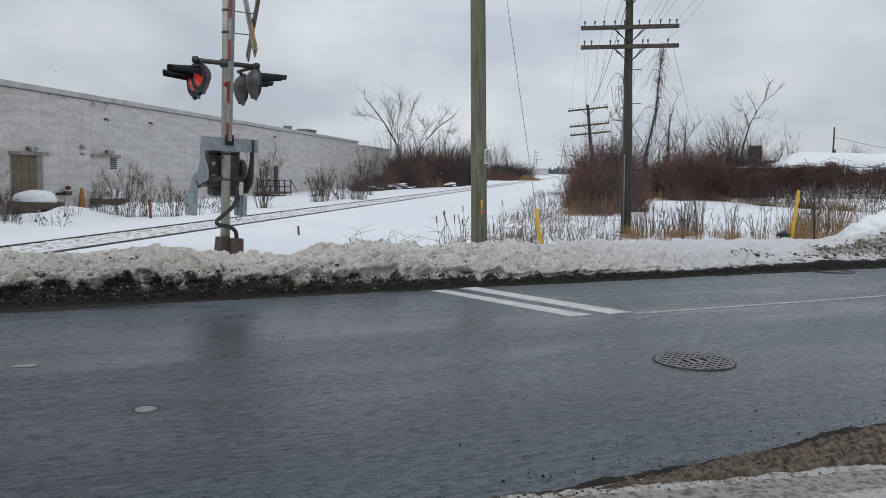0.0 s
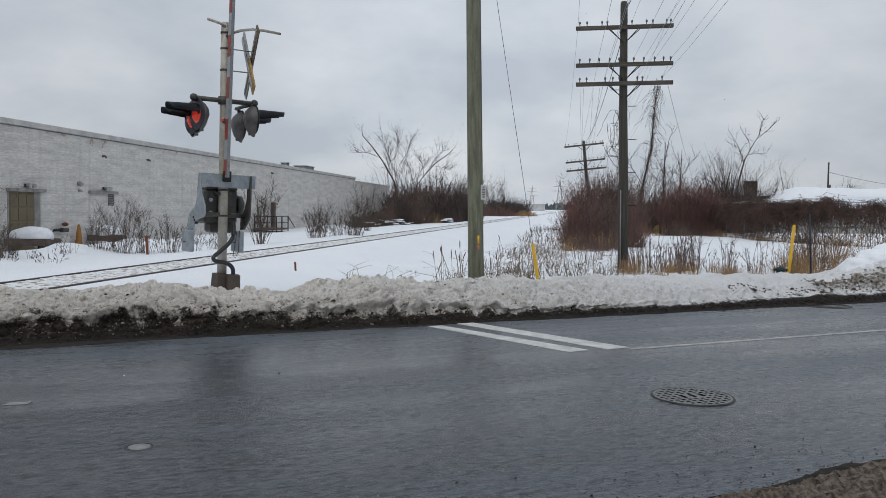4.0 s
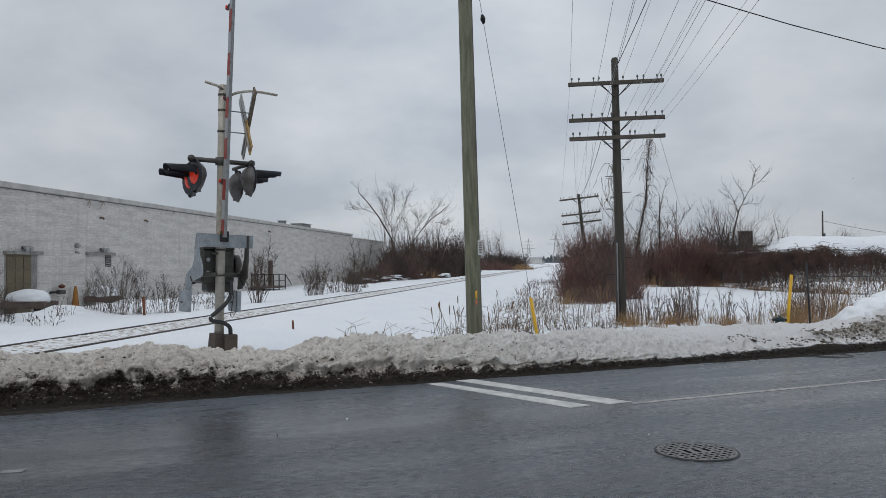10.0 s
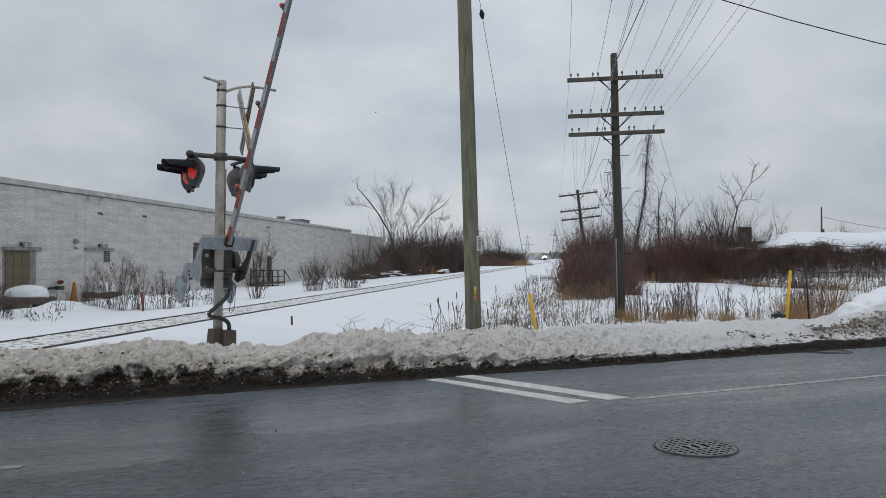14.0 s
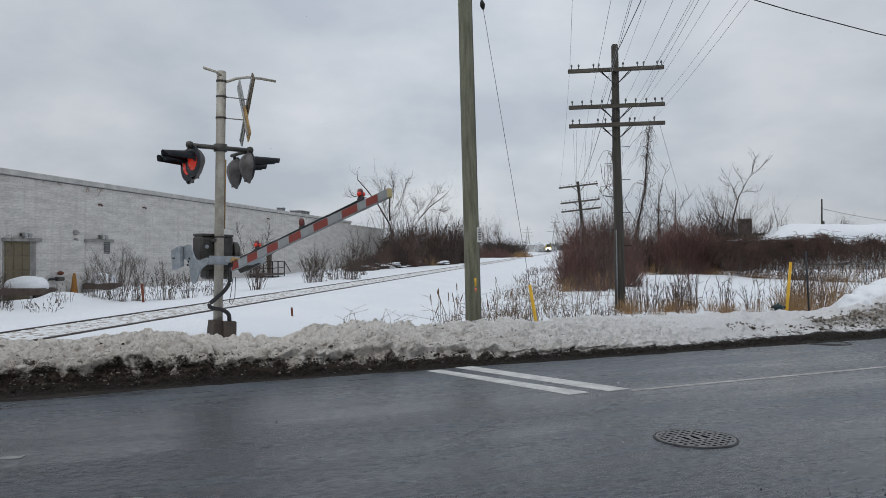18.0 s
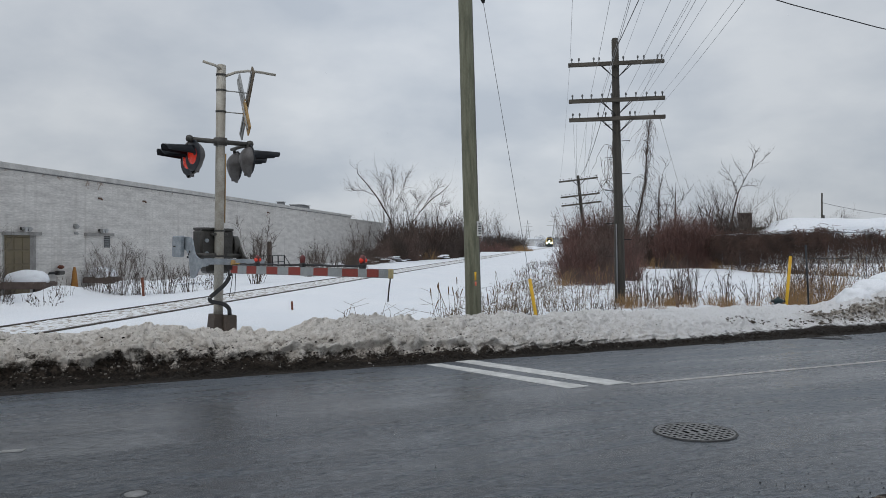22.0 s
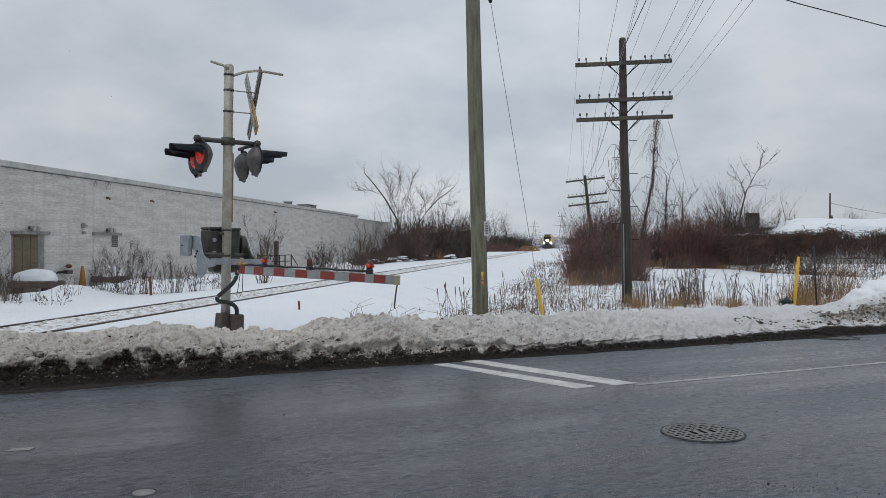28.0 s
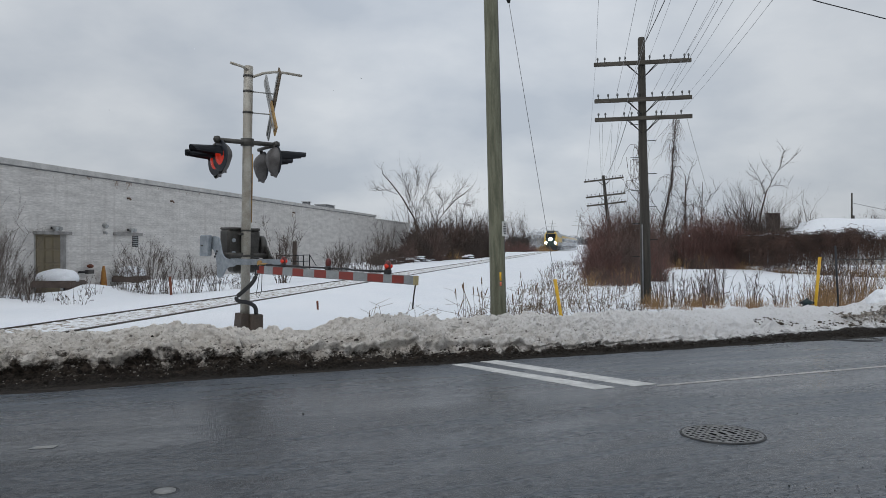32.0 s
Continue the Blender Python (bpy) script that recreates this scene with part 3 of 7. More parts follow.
def track_x(y):
    x = -6.95 + 0.166 * (y - 21.5)
    over = min(max(y - 300.0, 0.0), 420.0)
    x -= 0.000175 * over * over
    if y > 720:
        x -= 0.147 * (y - 720)
    return x


def track_slope(y):
    return (track_x(y + 0.5) - track_x(y - 0.5))


def smooth01(t):
    t = min(max(t, 0.0), 1.0)
    return t * t * (3 - 2 * t)


def ground_z(x, y):
    d = (y - 11.6 - 0.46 * x) * 0.908
    q = (x - track_x(y)) / 1.0137
    if d < 0.9:
        return -0.35 if d > -8.6 else -0.35 + 0.42 * smooth01((-8.6 - d) / 6.0)
    bed = 1 - smooth01((abs(q) - 1.7) / 2.6)
    low = -0.28 if q > 0 else -0.16
    if y > 60:
        low += (-0.10 - low) * smooth01((y - 60) / 60)
    z = low + (-0.035 - low) * bed
    z += 0.05 * noise.noise((x * 0.25, y * 0.25, 0.0)) * (1 - bed) + 0.007 * noise.noise((x * 1.3, y * 1.3, 4.0)) * (1 - 0.6 * bed)
    return z


# ---- ground, road, snow banks ----
def spread(lo, hi, step, far_lo, far_hi):
    mid = list(np.arange(lo, hi, step))
    out, s, v = [], step, hi
    while v < far_hi:
        out.append(v)
        s *= 1.22
        v += s
    low, s, v = [], step, lo
    while v > far_lo:
        s *= 1.22
        v -= s
        low.append(v)
    return low[::-1] + mid + out


gx, gy = spread(-26, 26, 0.4, -3500, 3500), spread(-8, 70, 0.4, -300, 4500)
gv = [(x, y, ground_z(x, y)) for y in gy for x in gx]
nx = len(gx)
gf = [(j * nx + i, j * nx + i + 1, (j + 1) * nx + i + 1, (j + 1) * nx + i) for j in range(len(gy) - 1) for i in range(nx - 1)]
tagged(new("ground", from_arrays("ground", gv, gf, SNOW, True)), "snow covered open ground", "ground", kind="structure")

ROAD_POSE = Matrix.Translation(EDGE) @ Matrix(((0.908, -0.418, 0, 0), (0.418, 0.908, 0, 0), (0, 0, 1, 0), (0, 0, 0, 1)))
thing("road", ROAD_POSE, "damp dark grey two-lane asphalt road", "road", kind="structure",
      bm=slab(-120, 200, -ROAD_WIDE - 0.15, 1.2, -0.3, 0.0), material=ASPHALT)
thing("shoulder", ROAD_POSE, "gritty salt-stained shoulder beside the road", "shoulder", kind="structure",
      bm=slab(-120, 200, -14.5, -ROAD_WIDE - 0.15, -0.3, 0.012), material=SHOULDER)


def quad_plate(corners, z0, z1):
    bm = bmesh.new()
    lo = [bm.verts.new((x, y, z0)) for x, y in corners]
    hi = [bm.verts.new((x, y, z1)) for x, y in corners]
    bm.faces.new(lo[::-1])
    bm.faces.new(hi)
    for k in range(4):
        bm.faces.new((lo[k], lo[(k + 1) % 4], hi[(k + 1) % 4], hi[k]))
    bmesh.ops.recalc_face_normals(bm, faces=bm.faces[:])
    return bm


for quad in (((-0.13, 11.04), (1.46, 9.20), (1.71, 9.35), (0.05, 11.14)), ((0.24, 11.35), (1.93, 9.42), (2.22, 9.57), (0.43, 11.52))):
    thing("stop_line", Matrix(), "worn white stop line painted on the asphalt", "road marking", "stop lines", "structure",
          quad_plate(quad, -0.004, 0.004), PAINT)
thing("lane_line", Matrix(), "thin faded white line painted along the road", "road marking", kind="structure",
      bm=quad_plate(((2.20, 9.42), (40.0, 27.3), (40.0, 27.42), (2.20, 9.50)), -0.004, 0.004), material=PAINT_THIN)

BANK_H = ((-40, 0.42), (-5.4, 0.42), (-4.6, 0.40), (-3.3, 0.46), (-2.6, 0.32), (-1.7, 0.29), (-1.2, 0.44), (0.7, 0.40), (3.7, 0.38), (8.0, 0.32), (9.7, 0.32), (10.3, 0.46), (10.9, 0.62), (11.6, 0.78), (12.4, 0.80), (16, 0.5), (60, 0.45))
FACE_H = ((-40, 0.22), (-4.0, 0.23), (-2.6, 0.17), (-1.4, 0.22), (0.2, 0.20), (1.6, 0.10), (3.0, 0.06), (5.0, 0.045), (60, 0.045))


def lerp_table(table, u):
    for (a, va), (b, vb) in zip(table, table[1:]):
        if u <= b:
            return va + (vb - va) * smooth01((u - a) / (b - a))
    return table[-1][1]


def rough_strip(name, material, us, ds, height, label, category):
    verts = []
    for u in us:
        for d in ds:
            p = EDGE + ALONG * u + ACROSS * d
            verts.append((p.x, p.y, height(u, d, p)))
    n = len(ds)
    faces = [(i * n + k, (i + 1) * n + k, (i + 1) * n + k + 1, i * n + k + 1) for i in range(len(us) - 1) for k in range(n - 1)]
    return tagged(new(name, from_arrays(name, verts, faces, material, True)), label, category, kind="structure")


def bank_section(u):
    """The bank's outline across the road at u: a muddy apron, an undercut face, a crusted top and a long back."""
    top, face = lerp_table(BANK_H, u), lerp_table(FACE_H, u)
    e = 0.10 * noise.noise((u * 0.8, 3.0, 0)) + 0.05 * noise.noise((u * 3.2, 9.0, 0))
    f = 0.22 - 0.14 * smooth01((u + 0.8) / 2) + 0.44 * smooth01((u - 5.0) / 2.5) + 0.13 * noise.noise((u * 1.3, 5.0, 0)) + 0.06 * noise.noise((u * 4.7, 8.0, 0))
    east = smooth01((u - 2.5) / 3)
    face *= 1 + 0.35 * noise.noise((u * 1.9, 15.0, 0))
    return ((-0.52, -0.03), (-0.34 + e, 0.004), (-0.10 + e / 2, 0.035), (f - 0.05, 0.052), (f + 0.035 + 0.10 * east, 0.055 + 0.45 * face), (f + 0.005 + 0.19 * east, 0.055 + 0.85 * face),
            (f + 0.04 + 0.24 * east, 0.07 + face), (f + 0.40, face + (top - face) * 0.62), (f + 0.85, top * 0.97), (1.75, top), (2.4, top * 0.7), (3.0, top * 0.1 - 0.10), (3.9, -0.34))


STEPS = (3, 7, 8, 7, 6, 4, 16, 16, 12, 8, 6, 5)


def bank_point(u, d, z, s):
    """Crumbling: lumps, clods and grains push the surface out towards the road and up."""
    p = EDGE + ALONG * u + ACROSS * d
    body = smooth01((s - 3) / 8) * (0.62 + 0.38 * smooth01((s - 22) / 12)) * (1 - 0.6 * smooth01((s - 76) / 18))
    wild = 1.15 - 0.55 * smooth01((u - 2.5) / 3.5)
    q = Vector((p.x, p.y, z * 1.6))
    lumps = noise.fractal(q * 1.5, 0.9, 2.0, 3) * 0.085
    clod = (abs(noise.noise(q * 4.2 + Vector((0, 0, 7)))) - 0.2) * 0.13 + (abs(noise.noise(q * 8.5 + Vector((3, 0, 2)))) - 0.2) * 0.085
    grain = noise.noise(q * 17 + Vector((0, 5, 9))) * 0.022 + noise.noise(q * 31) * 0.011
    layer = 0.012 * noise.noise((u * 0.35, z * 34.0, 3.0)) * smooth01((u + 0.5) / 2)
    out = (0.4 * lumps + clod * wild + grain + layer) * body
    return p - ACROSS * (out * 0.75) + Vector((0, 0, z + (lumps + 0.75 * clod * wild + grain) * body + 0.010 * noise.noise(q * 24) * smooth01((s - 2) / 6)))


bank_us = [-60, -40, -25, -15, -11] + list(np.arange(-7, 5, 0.025)) + list(np.arange(5, 12.0, 0.035)) + [16, 20, 30, 50, 90]
bank_verts, BANK_ROWS = [], []
for u in bank_us:
    line = bank_section(u)
    row, s = [], 0
    for (a, b), n in zip(zip(line, line[1:]), STEPS):
        for k in range(n):
            t = k / n
            row.append(bank_point(u, a[0] + (b[0] - a[0]) * t, a[1] + (b[1] - a[1]) * t, s))
            s += 1
    bank_verts.extend(map(tuple, row))
    BANK_ROWS.append(([(q - EDGE).dot(ACROSS) for q in row], [q.z for q in row]))
nb = sum(STEPS)
tagged(new("snow_bank", from_arrays("snow_bank", bank_verts, [(i * nb + k, (i + 1) * nb + k, (i + 1) * nb + k + 1, i * nb + k + 1) for i in range(len(bank_us) - 1) for k in range(nb - 1)], BANK_SNOW, True)),
       "ploughed bank of dirty crusted snow, muddy at its foot", "snow bank", kind="structure")
BANK_U = np.array(bank_us)
BANK_GRID = [(np.maximum.accumulate(np.array(ds)), np.array(zs)) for ds, zs in BANK_ROWS]


def bank_height(u, d, p=None):
    """The height of the bank's surface at u along and d across the road edge."""
    ds, zs = BANK_GRID[int(np.argmin(np.abs(BANK_U - u)))]
    return float(np.interp(d, ds, zs))


us = list(np.arange(-7, 11.5, 0.032))


def wet_foot_height(u, d, p):
    e = 0.06 * noise.noise((u * 0.9, 30.0, 0)) + 0.03 * noise.noise((u * 4.0, 31.0, 0))
    wide = 0.07 * smooth01((1.0 - u) / 4) + 0.16 * smooth01((-3.0 - u) / 2.0)
    return -0.012 + 0.018 * smooth01((d + 0.36 + wide + e) / 0.05)


rough_strip("wet_foot", WET_DIRT, us, list(np.arange(-0.80, 0.0, 0.03)), wet_foot_height, "wet brown silt at the foot of the slush", "mud")


def mud_edge(u):
    return -6.94 + 0.07 * max(min(u, 2.0), -3.2) + 0.05 * noise.noise((u * 1.6, 1.0, 0)) + 0.03 * noise.noise((u * 5, 2.0, 0))


def snow_edge(u):
    return -7.19 - 0.17 * max(min(u + 2.42, 3.4), -0.6) + 0.03 * noise.noise((u * 1.3, 6.0, 0)) + 0.02 * noise.noise((u * 6, 7.0, 0))


def near_mud_height(u, d, p):
    wide = max(mud_edge(u) - snow_edge(u), 0.09)
    t = (mud_edge(u) - d) / wide
    rise = smooth01(t * wide / 0.12)
    ridges = abs(noise.noise((u * 3.0, d * 9, 3))) * 0.06 + abs(noise.noise((u * 9, d * 22, 4))) * 0.06 + abs(noise.noise((p.x * 30, p.y * 30, 6))) * 0.03
    return -0.02 + (0.030 + ridges) * rise * (1 - smooth01((t - 0.95) / 0.25)) - 0.02 * smooth01((t - 1.2) / 0.3)


def wet_mud_height(u, d, p):
    reach = 0.04 + 0.09 * noise.noise((u * 1.1, 40.0, 0)) + 0.05 * noise.noise((u * 5, 41.0, 0)) + 0.02 * noise.noise((u * 17, 42.0, 0))
    return -0.012 + 0.018 * smooth01((mud_edge(u) + reach - d) / 0.03)


def near_snow_height(u, d, p):
    t = (snow_edge(u) - d + 0.02) / (0.10 + 0.03 * noise.noise((u * 2, 12.0, 0)))
    return -0.008 + 0.036 * smooth01(t * 3) * (1 - smooth01((t - 0.65) / 0.6)) + 0.012 * noise.noise((p.x * 6, p.y * 6, 8)) + 0.010 * noise.noise((p.x * 17, p.y * 17, 8)) - 0.004


def last_snow_height(u, d, p):
    t = (snow_edge(u) - 0.26 - d) / 0.30
    return -0.006 + 0.034 * smooth01(t * 3) * (1 - smooth01((t - 0.8) / 0.4)) + 0.022 * noise.noise((p.x * 4, p.y * 4, 18)) + 0.008 * noise.noise((p.x * 15, p.y * 15, 8)) - 0.004


GRITTY_SNOW = mat("gritty_snow", (0.46, 0.45, 0.43), 0.85, second=(0.19, 0.17, 0.15), scale=24, fine=80, bump=0.9, patch=(0.30, 0.52), space="World")
near_us = [-40, -20, -10] + list(np.arange(-5, 6.5, 0.035)) + [9, 15, 30, 60]
rough_strip("near_mud", MUD, near_us, list(np.arange(-8.1, -6.75, 0.024)), near_mud_height, "brown churned mud along the near road edge", "mud")
rough_strip("wet_mud", WET_DIRT, near_us, list(np.arange(-7.4, -6.7, 0.022)), wet_mud_height, "dark wet mud at the near road edge", "mud")
rough_strip("last_snow", GRITTY_SNOW, near_us, list(np.arange(-8.5, -7.3, 0.035)), last_snow_height, "thin remains of trodden snow on the shoulder", "snow")
rough_strip("near_snow", GRITTY_SNOW, near_us, list(np.arange(-8.2, -7.0, 0.026)), near_snow_height, "thin strip of trodden dirty snow", "snow")

# ---- railway track ----
rail_y = list(np.arange(-6, 120, 2.0)) + list(np.arange(120, 1000, 8.0))


def rail_line(off):
    out = []
    for y in rail_y:
        s = track_slope(y)
        k = 1 / math.hypot(1, s)
        out.append((track_x(y) + off * k, y - off * s * k, -0.075))
    return out


def rail_mesh(off):
    bm = bmesh.new()
    rows = []
    for x, y, z in rail_line(off):
        rows.append([bm.verts.new((x + dx, y, z + dz)) for dx, dz in ((-0.07, -0.06), (-0.02, -0.03), (-0.02, 0.03), (-0.034, 0.035), (-0.034, 0.07), (0.034, 0.07), (0.034, 0.035), (0.02, 0.03), (0.02, -0.03), (0.07, -0.06))])
    for a, b in zip(rows, rows[1:]):
        for k in range(9):
            bm.faces.new((a[k], b[k], b[k + 1], a[k + 1]))
    bmesh.ops.recalc_face_normals(bm, faces=bm.faces[:])
    return bm


def bed_height(x, y):
    return -0.026 + 0.035 * abs(noise.noise((x * 3.2, y * 3.2, 1))) + 0.02 * abs(noise.noise((x * 8, y * 8, 5))) - 0.012


bed_y = list(np.arange(2, 45, 0.12)) + list(np.arange(45, 130, 1.0)) + list(np.arange(130, 700, 8.0))
bed_q = list(np.arange(-0.69, 0.70, 0.115)) + [0.69]
bv = [(track_x(y) + q, y, bed_height(track_x(y) + q, y)) for y in bed_y for q in bed_q]
nq = len(bed_q)
tagged(new("track_bed", from_arrays("track_bed", bv, [(j * nq + i, j * nq + i + 1, (j + 1) * nq + i + 1, (j + 1) * nq + i) for j in range(len(bed_y) - 1) for i in range(nq - 1)], TRACK_SNOW, True)),
       "dirty trampled snow between the rails", "track bed", kind="structure")
track = thing("railway_track", Matrix(), "single railway track half buried in snow", "railway track", kind="structure")
for off in (-0.75, 0.75):
    part("rail", rail_mesh(off), RAIL, track, "worn steel rail")

# ---- warehouse ----
WALL_A, WALL_B, WALL_C = Vector((-15.1, 28.2, 0)), Vector((-8.55, 83.4, 0)), Vector((-6.2, 102.8, 0))
WALL_WAY = (WALL_B - WALL_A).normalized()
WALL_RZ = math.degrees(math.atan2(WALL_WAY.y, WALL_WAY.x))
WH = pose(WALL_A.x, WALL_A.y, 0, 0, 0, WALL_RZ)
LEN = (WALL_B - WALL_A).length
# in the warehouse's space x runs along the wall away from the road, y is inwards (west), z up; the face is y = 0
warehouse = thing("warehouse", WH, "long low warehouse of grey-white painted masonry", "building")
part("wall", slab(-30, LEN, 0, 0.4, -0.6, 4.24), WALL, warehouse)
part("wall", slab(-30, -29.6, 0.4, 40, -0.6, 4.2), WALL, warehouse)
part("wall", slab(LEN - 0.4, LEN, 0.4, 40, -0.6, 4.2), WALL, warehouse)
part("roof", slab(-29.6, LEN - 0.4, 0.4, 40, 3.7, 4.0), SNOW, warehouse, "flat roof under snow")
part("parapet_cap", slab(-30.05, LEN + 0.05, -0.11, 0.46, 4.24, 4.44, 0.012), CAPPING, warehouse, "grey metal parapet capping")
# thin grey strip painted in as the shade line below the capping
part("cap_shade_strip", slab(-30, LEN, -0.03, -0.001, 4.205, 4.237), CONDUIT, warehouse, "grey strip drawn as the shade under the capping")
# ---- wooden poles and wires ----
def build_utility_pole(m):
    ob = thing("utility_pole", m, "tall weathered greenish wooden utility pole", "utility pole", "utility poles")
    part("pole", tube([(0, 0, 0), (0.004, 0, 2), (0, 0.004, 4), (0, 0, 8), (0, 0, 11.5)], [0.150, 0.146, 0.139, 0.126, 0.114], 20), POLE_WOOD, ob)
    return ob


utility_pole = build_utility_pole(pose(0.72, 16.0, -0.3, 0, -1.45, 0))
part("number_plate", prism([(-0.075, -0.14), (0.075, -0.14), (0.075, 0.14), (-0.075, 0.14)], 0.006, pose(0.155, -0.05, 2.18, 0, 0, 50)), PLATE_WHITE, utility_pole, "small pale plate with dark marks")
for k, (dz, wide) in enumerate(((0.09, 0.05), (0.045, 0.09), (0.0, 0.09), (-0.045, 0.09), (-0.09, 0.06))):
    part("plate_mark", box(wide, 0.004, 0.022, pose(0.155, -0.05, 2.18, 0, 0, 50) @ Matrix.Translation((0, -0.005, dz))), HOOD_BLACK, utility_pole)
part("paint_mark", tube([(0.045, -0.117, 1.20), (0.046, -0.118, 1.36)], 0.030, 8), YELLOW, utility_pole, "yellow sprayed mark")
part("paint_mark", tube([(0.045, -0.118, 1.10), (0.046, -0.119, 1.175)], 0.028, 8), ORANGE, utility_pole, "orange sprayed mark")
part("ground_wire", tube([(0.147, -0.03, 0.1), (0.138, -0.03, 4), (0.12, -0.03, 9)], 0.009, 6), WIRE, utility_pole)
part("guy_band", tube([(0, 0, 8.75), (0, 0, 8.85)], 0.135, 16), GALV, utility_pole)
copy_thing(utility_pole, pose(37.0, 32.7, -0.3, 0, 0, 24))

# guy wire and its yellow guard
GUY_TOP, GUY_FOOT = Vector((0.52, 15.97, 8.47)), Vector((2.13, 17.6, -0.15))
guy = thing("guy_wire", Matrix(), "thin steel guy wire staying the wooden pole", "guy wire")
part("strand", tube([GUY_TOP, GUY_TOP.lerp(GUY_FOOT, 0.5), GUY_FOOT], 0.005, 5), WIRE, guy)
MID = GUY_TOP.lerp(GUY_FOOT, 0.242)
part("insulator", tube([GUY_TOP.lerp(GUY_FOOT, 0.232), MID, GUY_TOP.lerp(GUY_FOOT, 0.252)], [0.025, 0.055, 0.025], 10), IRON_DARK, guy)
part("guard", tube([GUY_FOOT, GUY_FOOT.lerp(GUY_TOP, 0.117)], 0.037, 10), YELLOW, guy, "yellow plastic guy guard")


def insulator_bm(x, y, z):
    return lathe([(0.014, 0), (0.014, 0.07), (0.029, 0.08), (0.033, 0.115), (0.026, 0.145), (0.010, 0.16)], 8, Matrix.Translation((x, y, z)))


ARM_PINS = ((-1.42, -1.19, -0.71, -0.54, -0.10, 0.24, 0.70, 0.90, 1.33, 1.46), (-1.42, -1.10, -0.80, -0.46, -0.16, 0.30, 0.62, 0.96, 1.24, 1.46), (-1.42, -1.20, -0.60, -0.36, -0.15, 0.42, 0.58, 1.20))


def build_telegraph_pole(m, top, arms, label):
    ob = thing("telegraph_pole", m, label, "telegraph pole", "telegraph poles")
    part("pole", tube([(0, 0, 0), (0.015, 0, top * 0.3), (-0.01, 0, top * 0.6), (0, 0, top - 0.05), (0, 0, top)], [0.170, 0.152, 0.132, 0.110, 0.085], 14), DARK_WOOD, ob)
    for za, pins in zip(arms, ARM_PINS):
        arm = part("crossarm", box(2.98, 0.105, 0.125, Matrix.Translation((0, -0.185, za)), 0.012), ARM_WOOD, ob)
        for px in (0.965 * p for p in pins):
            part("insulator", insulator_bm(px, -0.185, za + 0.06), GLASS_INS, arm)
        for sgn in (-1, 1):
            part("brace", tube([(sgn * 0.5, -0.25, za - 0.05), (sgn * 0.04, -0.20, za - 0.46)], 0.014, 5), IRON_DARK, arm)
            part("brace", tube([(sgn * 0.42, -0.12, za - 0.05), (sgn * 0.04, -0.15, za - 0.46)], 0.014, 5), IRON_DARK, arm)
    return ob


TEL1 = pose(5.83, 26.5, -0.4, 0, -1.1, -7.9)
TEL2 = pose(11.63, 64.0, -0.3, 0, -6.3, -7.9)
TEL0 = pose(-0.2, -12.0, -0.1, 0, 0, -8.5)
tel1 = build_telegraph_pole(TEL1, 8.5, (7.67, 6.52, 5.93), "old dark telegraph pole with three crossarms and insulators")
build_telegraph_pole(TEL2, 7.15, (6.8, 5.6, 4.95), "leaning far telegraph pole with three crossarms")
copy_thing(tel1, TEL0)
for k in range(9):
    part("step_iron", tube([(0, 0, 0), (0.26, 0, 0)], 0.011, 5), IRON_DARK, tel1, at=pose(0.14 if k % 2 else -0.14, -0.02, 1.6 + 0.52 * k, 0, 0, 0 if k % 2 else 180))
part("conduit", tube([(-0.09, -0.17, 0.2), (-0.085, -0.165, 2.6)], 0.020, 8), CONDUIT, tel1, "pale conduit strapped to the pole")

def sagging(a, b, sag, n=14):
    return [a.lerp(b, t / n) - Vector((0, 0, sag * 4 * (t / n) * (1 - t / n))) for t in range(n + 1)]


def wire(a, b, sag, material=WIRE, radius=0.006, label="thin overhead wire strung between poles"):
    return thing("overhead_wire", Matrix(), label, "wire", "overhead wires", bm=tube(sagging(Vector(a), Vector(b), sag), radius, 4), material=material)


Z1, Z2 = (7.67, 6.52, 5.93), (6.8, 5.6, 4.95)
LIVE = ((-1.42, 0.24, 1.33), (-0.80, -0.46, 0.30, 0.62, 0.96, 1.46), (-0.60, 0.42, 1.20))
for arm in range(3):
    for px in LIVE[arm]:
        a0 = TEL0 @ Vector((px, -0.185, Z1[arm] + 0.2))
        a1 = TEL1 @ Vector((px, -0.185, Z1[arm] + 0.2))
        a2 = TEL2 @ Vector((px, -0.185, Z2[arm] + 0.2))
        wire(a1, a0, 0.45, WIRE_PALE, 0.0045)
        if abs(px) > 0.35:
            wire(a1, a2, 0.8, WIRE_PALE, 0.004)
for px, foot in ((-1.36, (1.1, 0.6)), (-1.25, (0.7, 1.2)), (-0.95, (0.5, -0.3)), (-0.75, (0.3, 0.4))):
    wire(TEL1 @ Vector((px, -0.18, 5.8)), TEL2 @ Vector((px + foot[0], -0.18, 2.6 + foot[1])), 1.2, WIRE_PALE, 0.004, "slack broken wire hanging from the crossarm")
wire(TEL1 @ Vector((0.05, -0.15, 8.2)), TEL0 @ Vector((1.3, -0.15, 8.0)), 0.35, CABLE, 0.012, "black overhead cable fixed near the pole top")
wire(TEL1 @ Vector((-0.05, -0.15, 7.4)), TEL2 @ Vector((-0.05, -0.15, 6.9)), 0.7, CABLE, 0.012, "black overhead cable fixed near the pole top")
wire(TEL1 @ Vector((1.3, -0.15, 6.0)), (19.3, 62.0, 2.2), 0.3, WIRE, 0.006)
wire((0.52, 15.97, 8.25), (37.0, 32.7, 8.9), 1.8, CABLE, 0.014, "black overhead cable along the road")
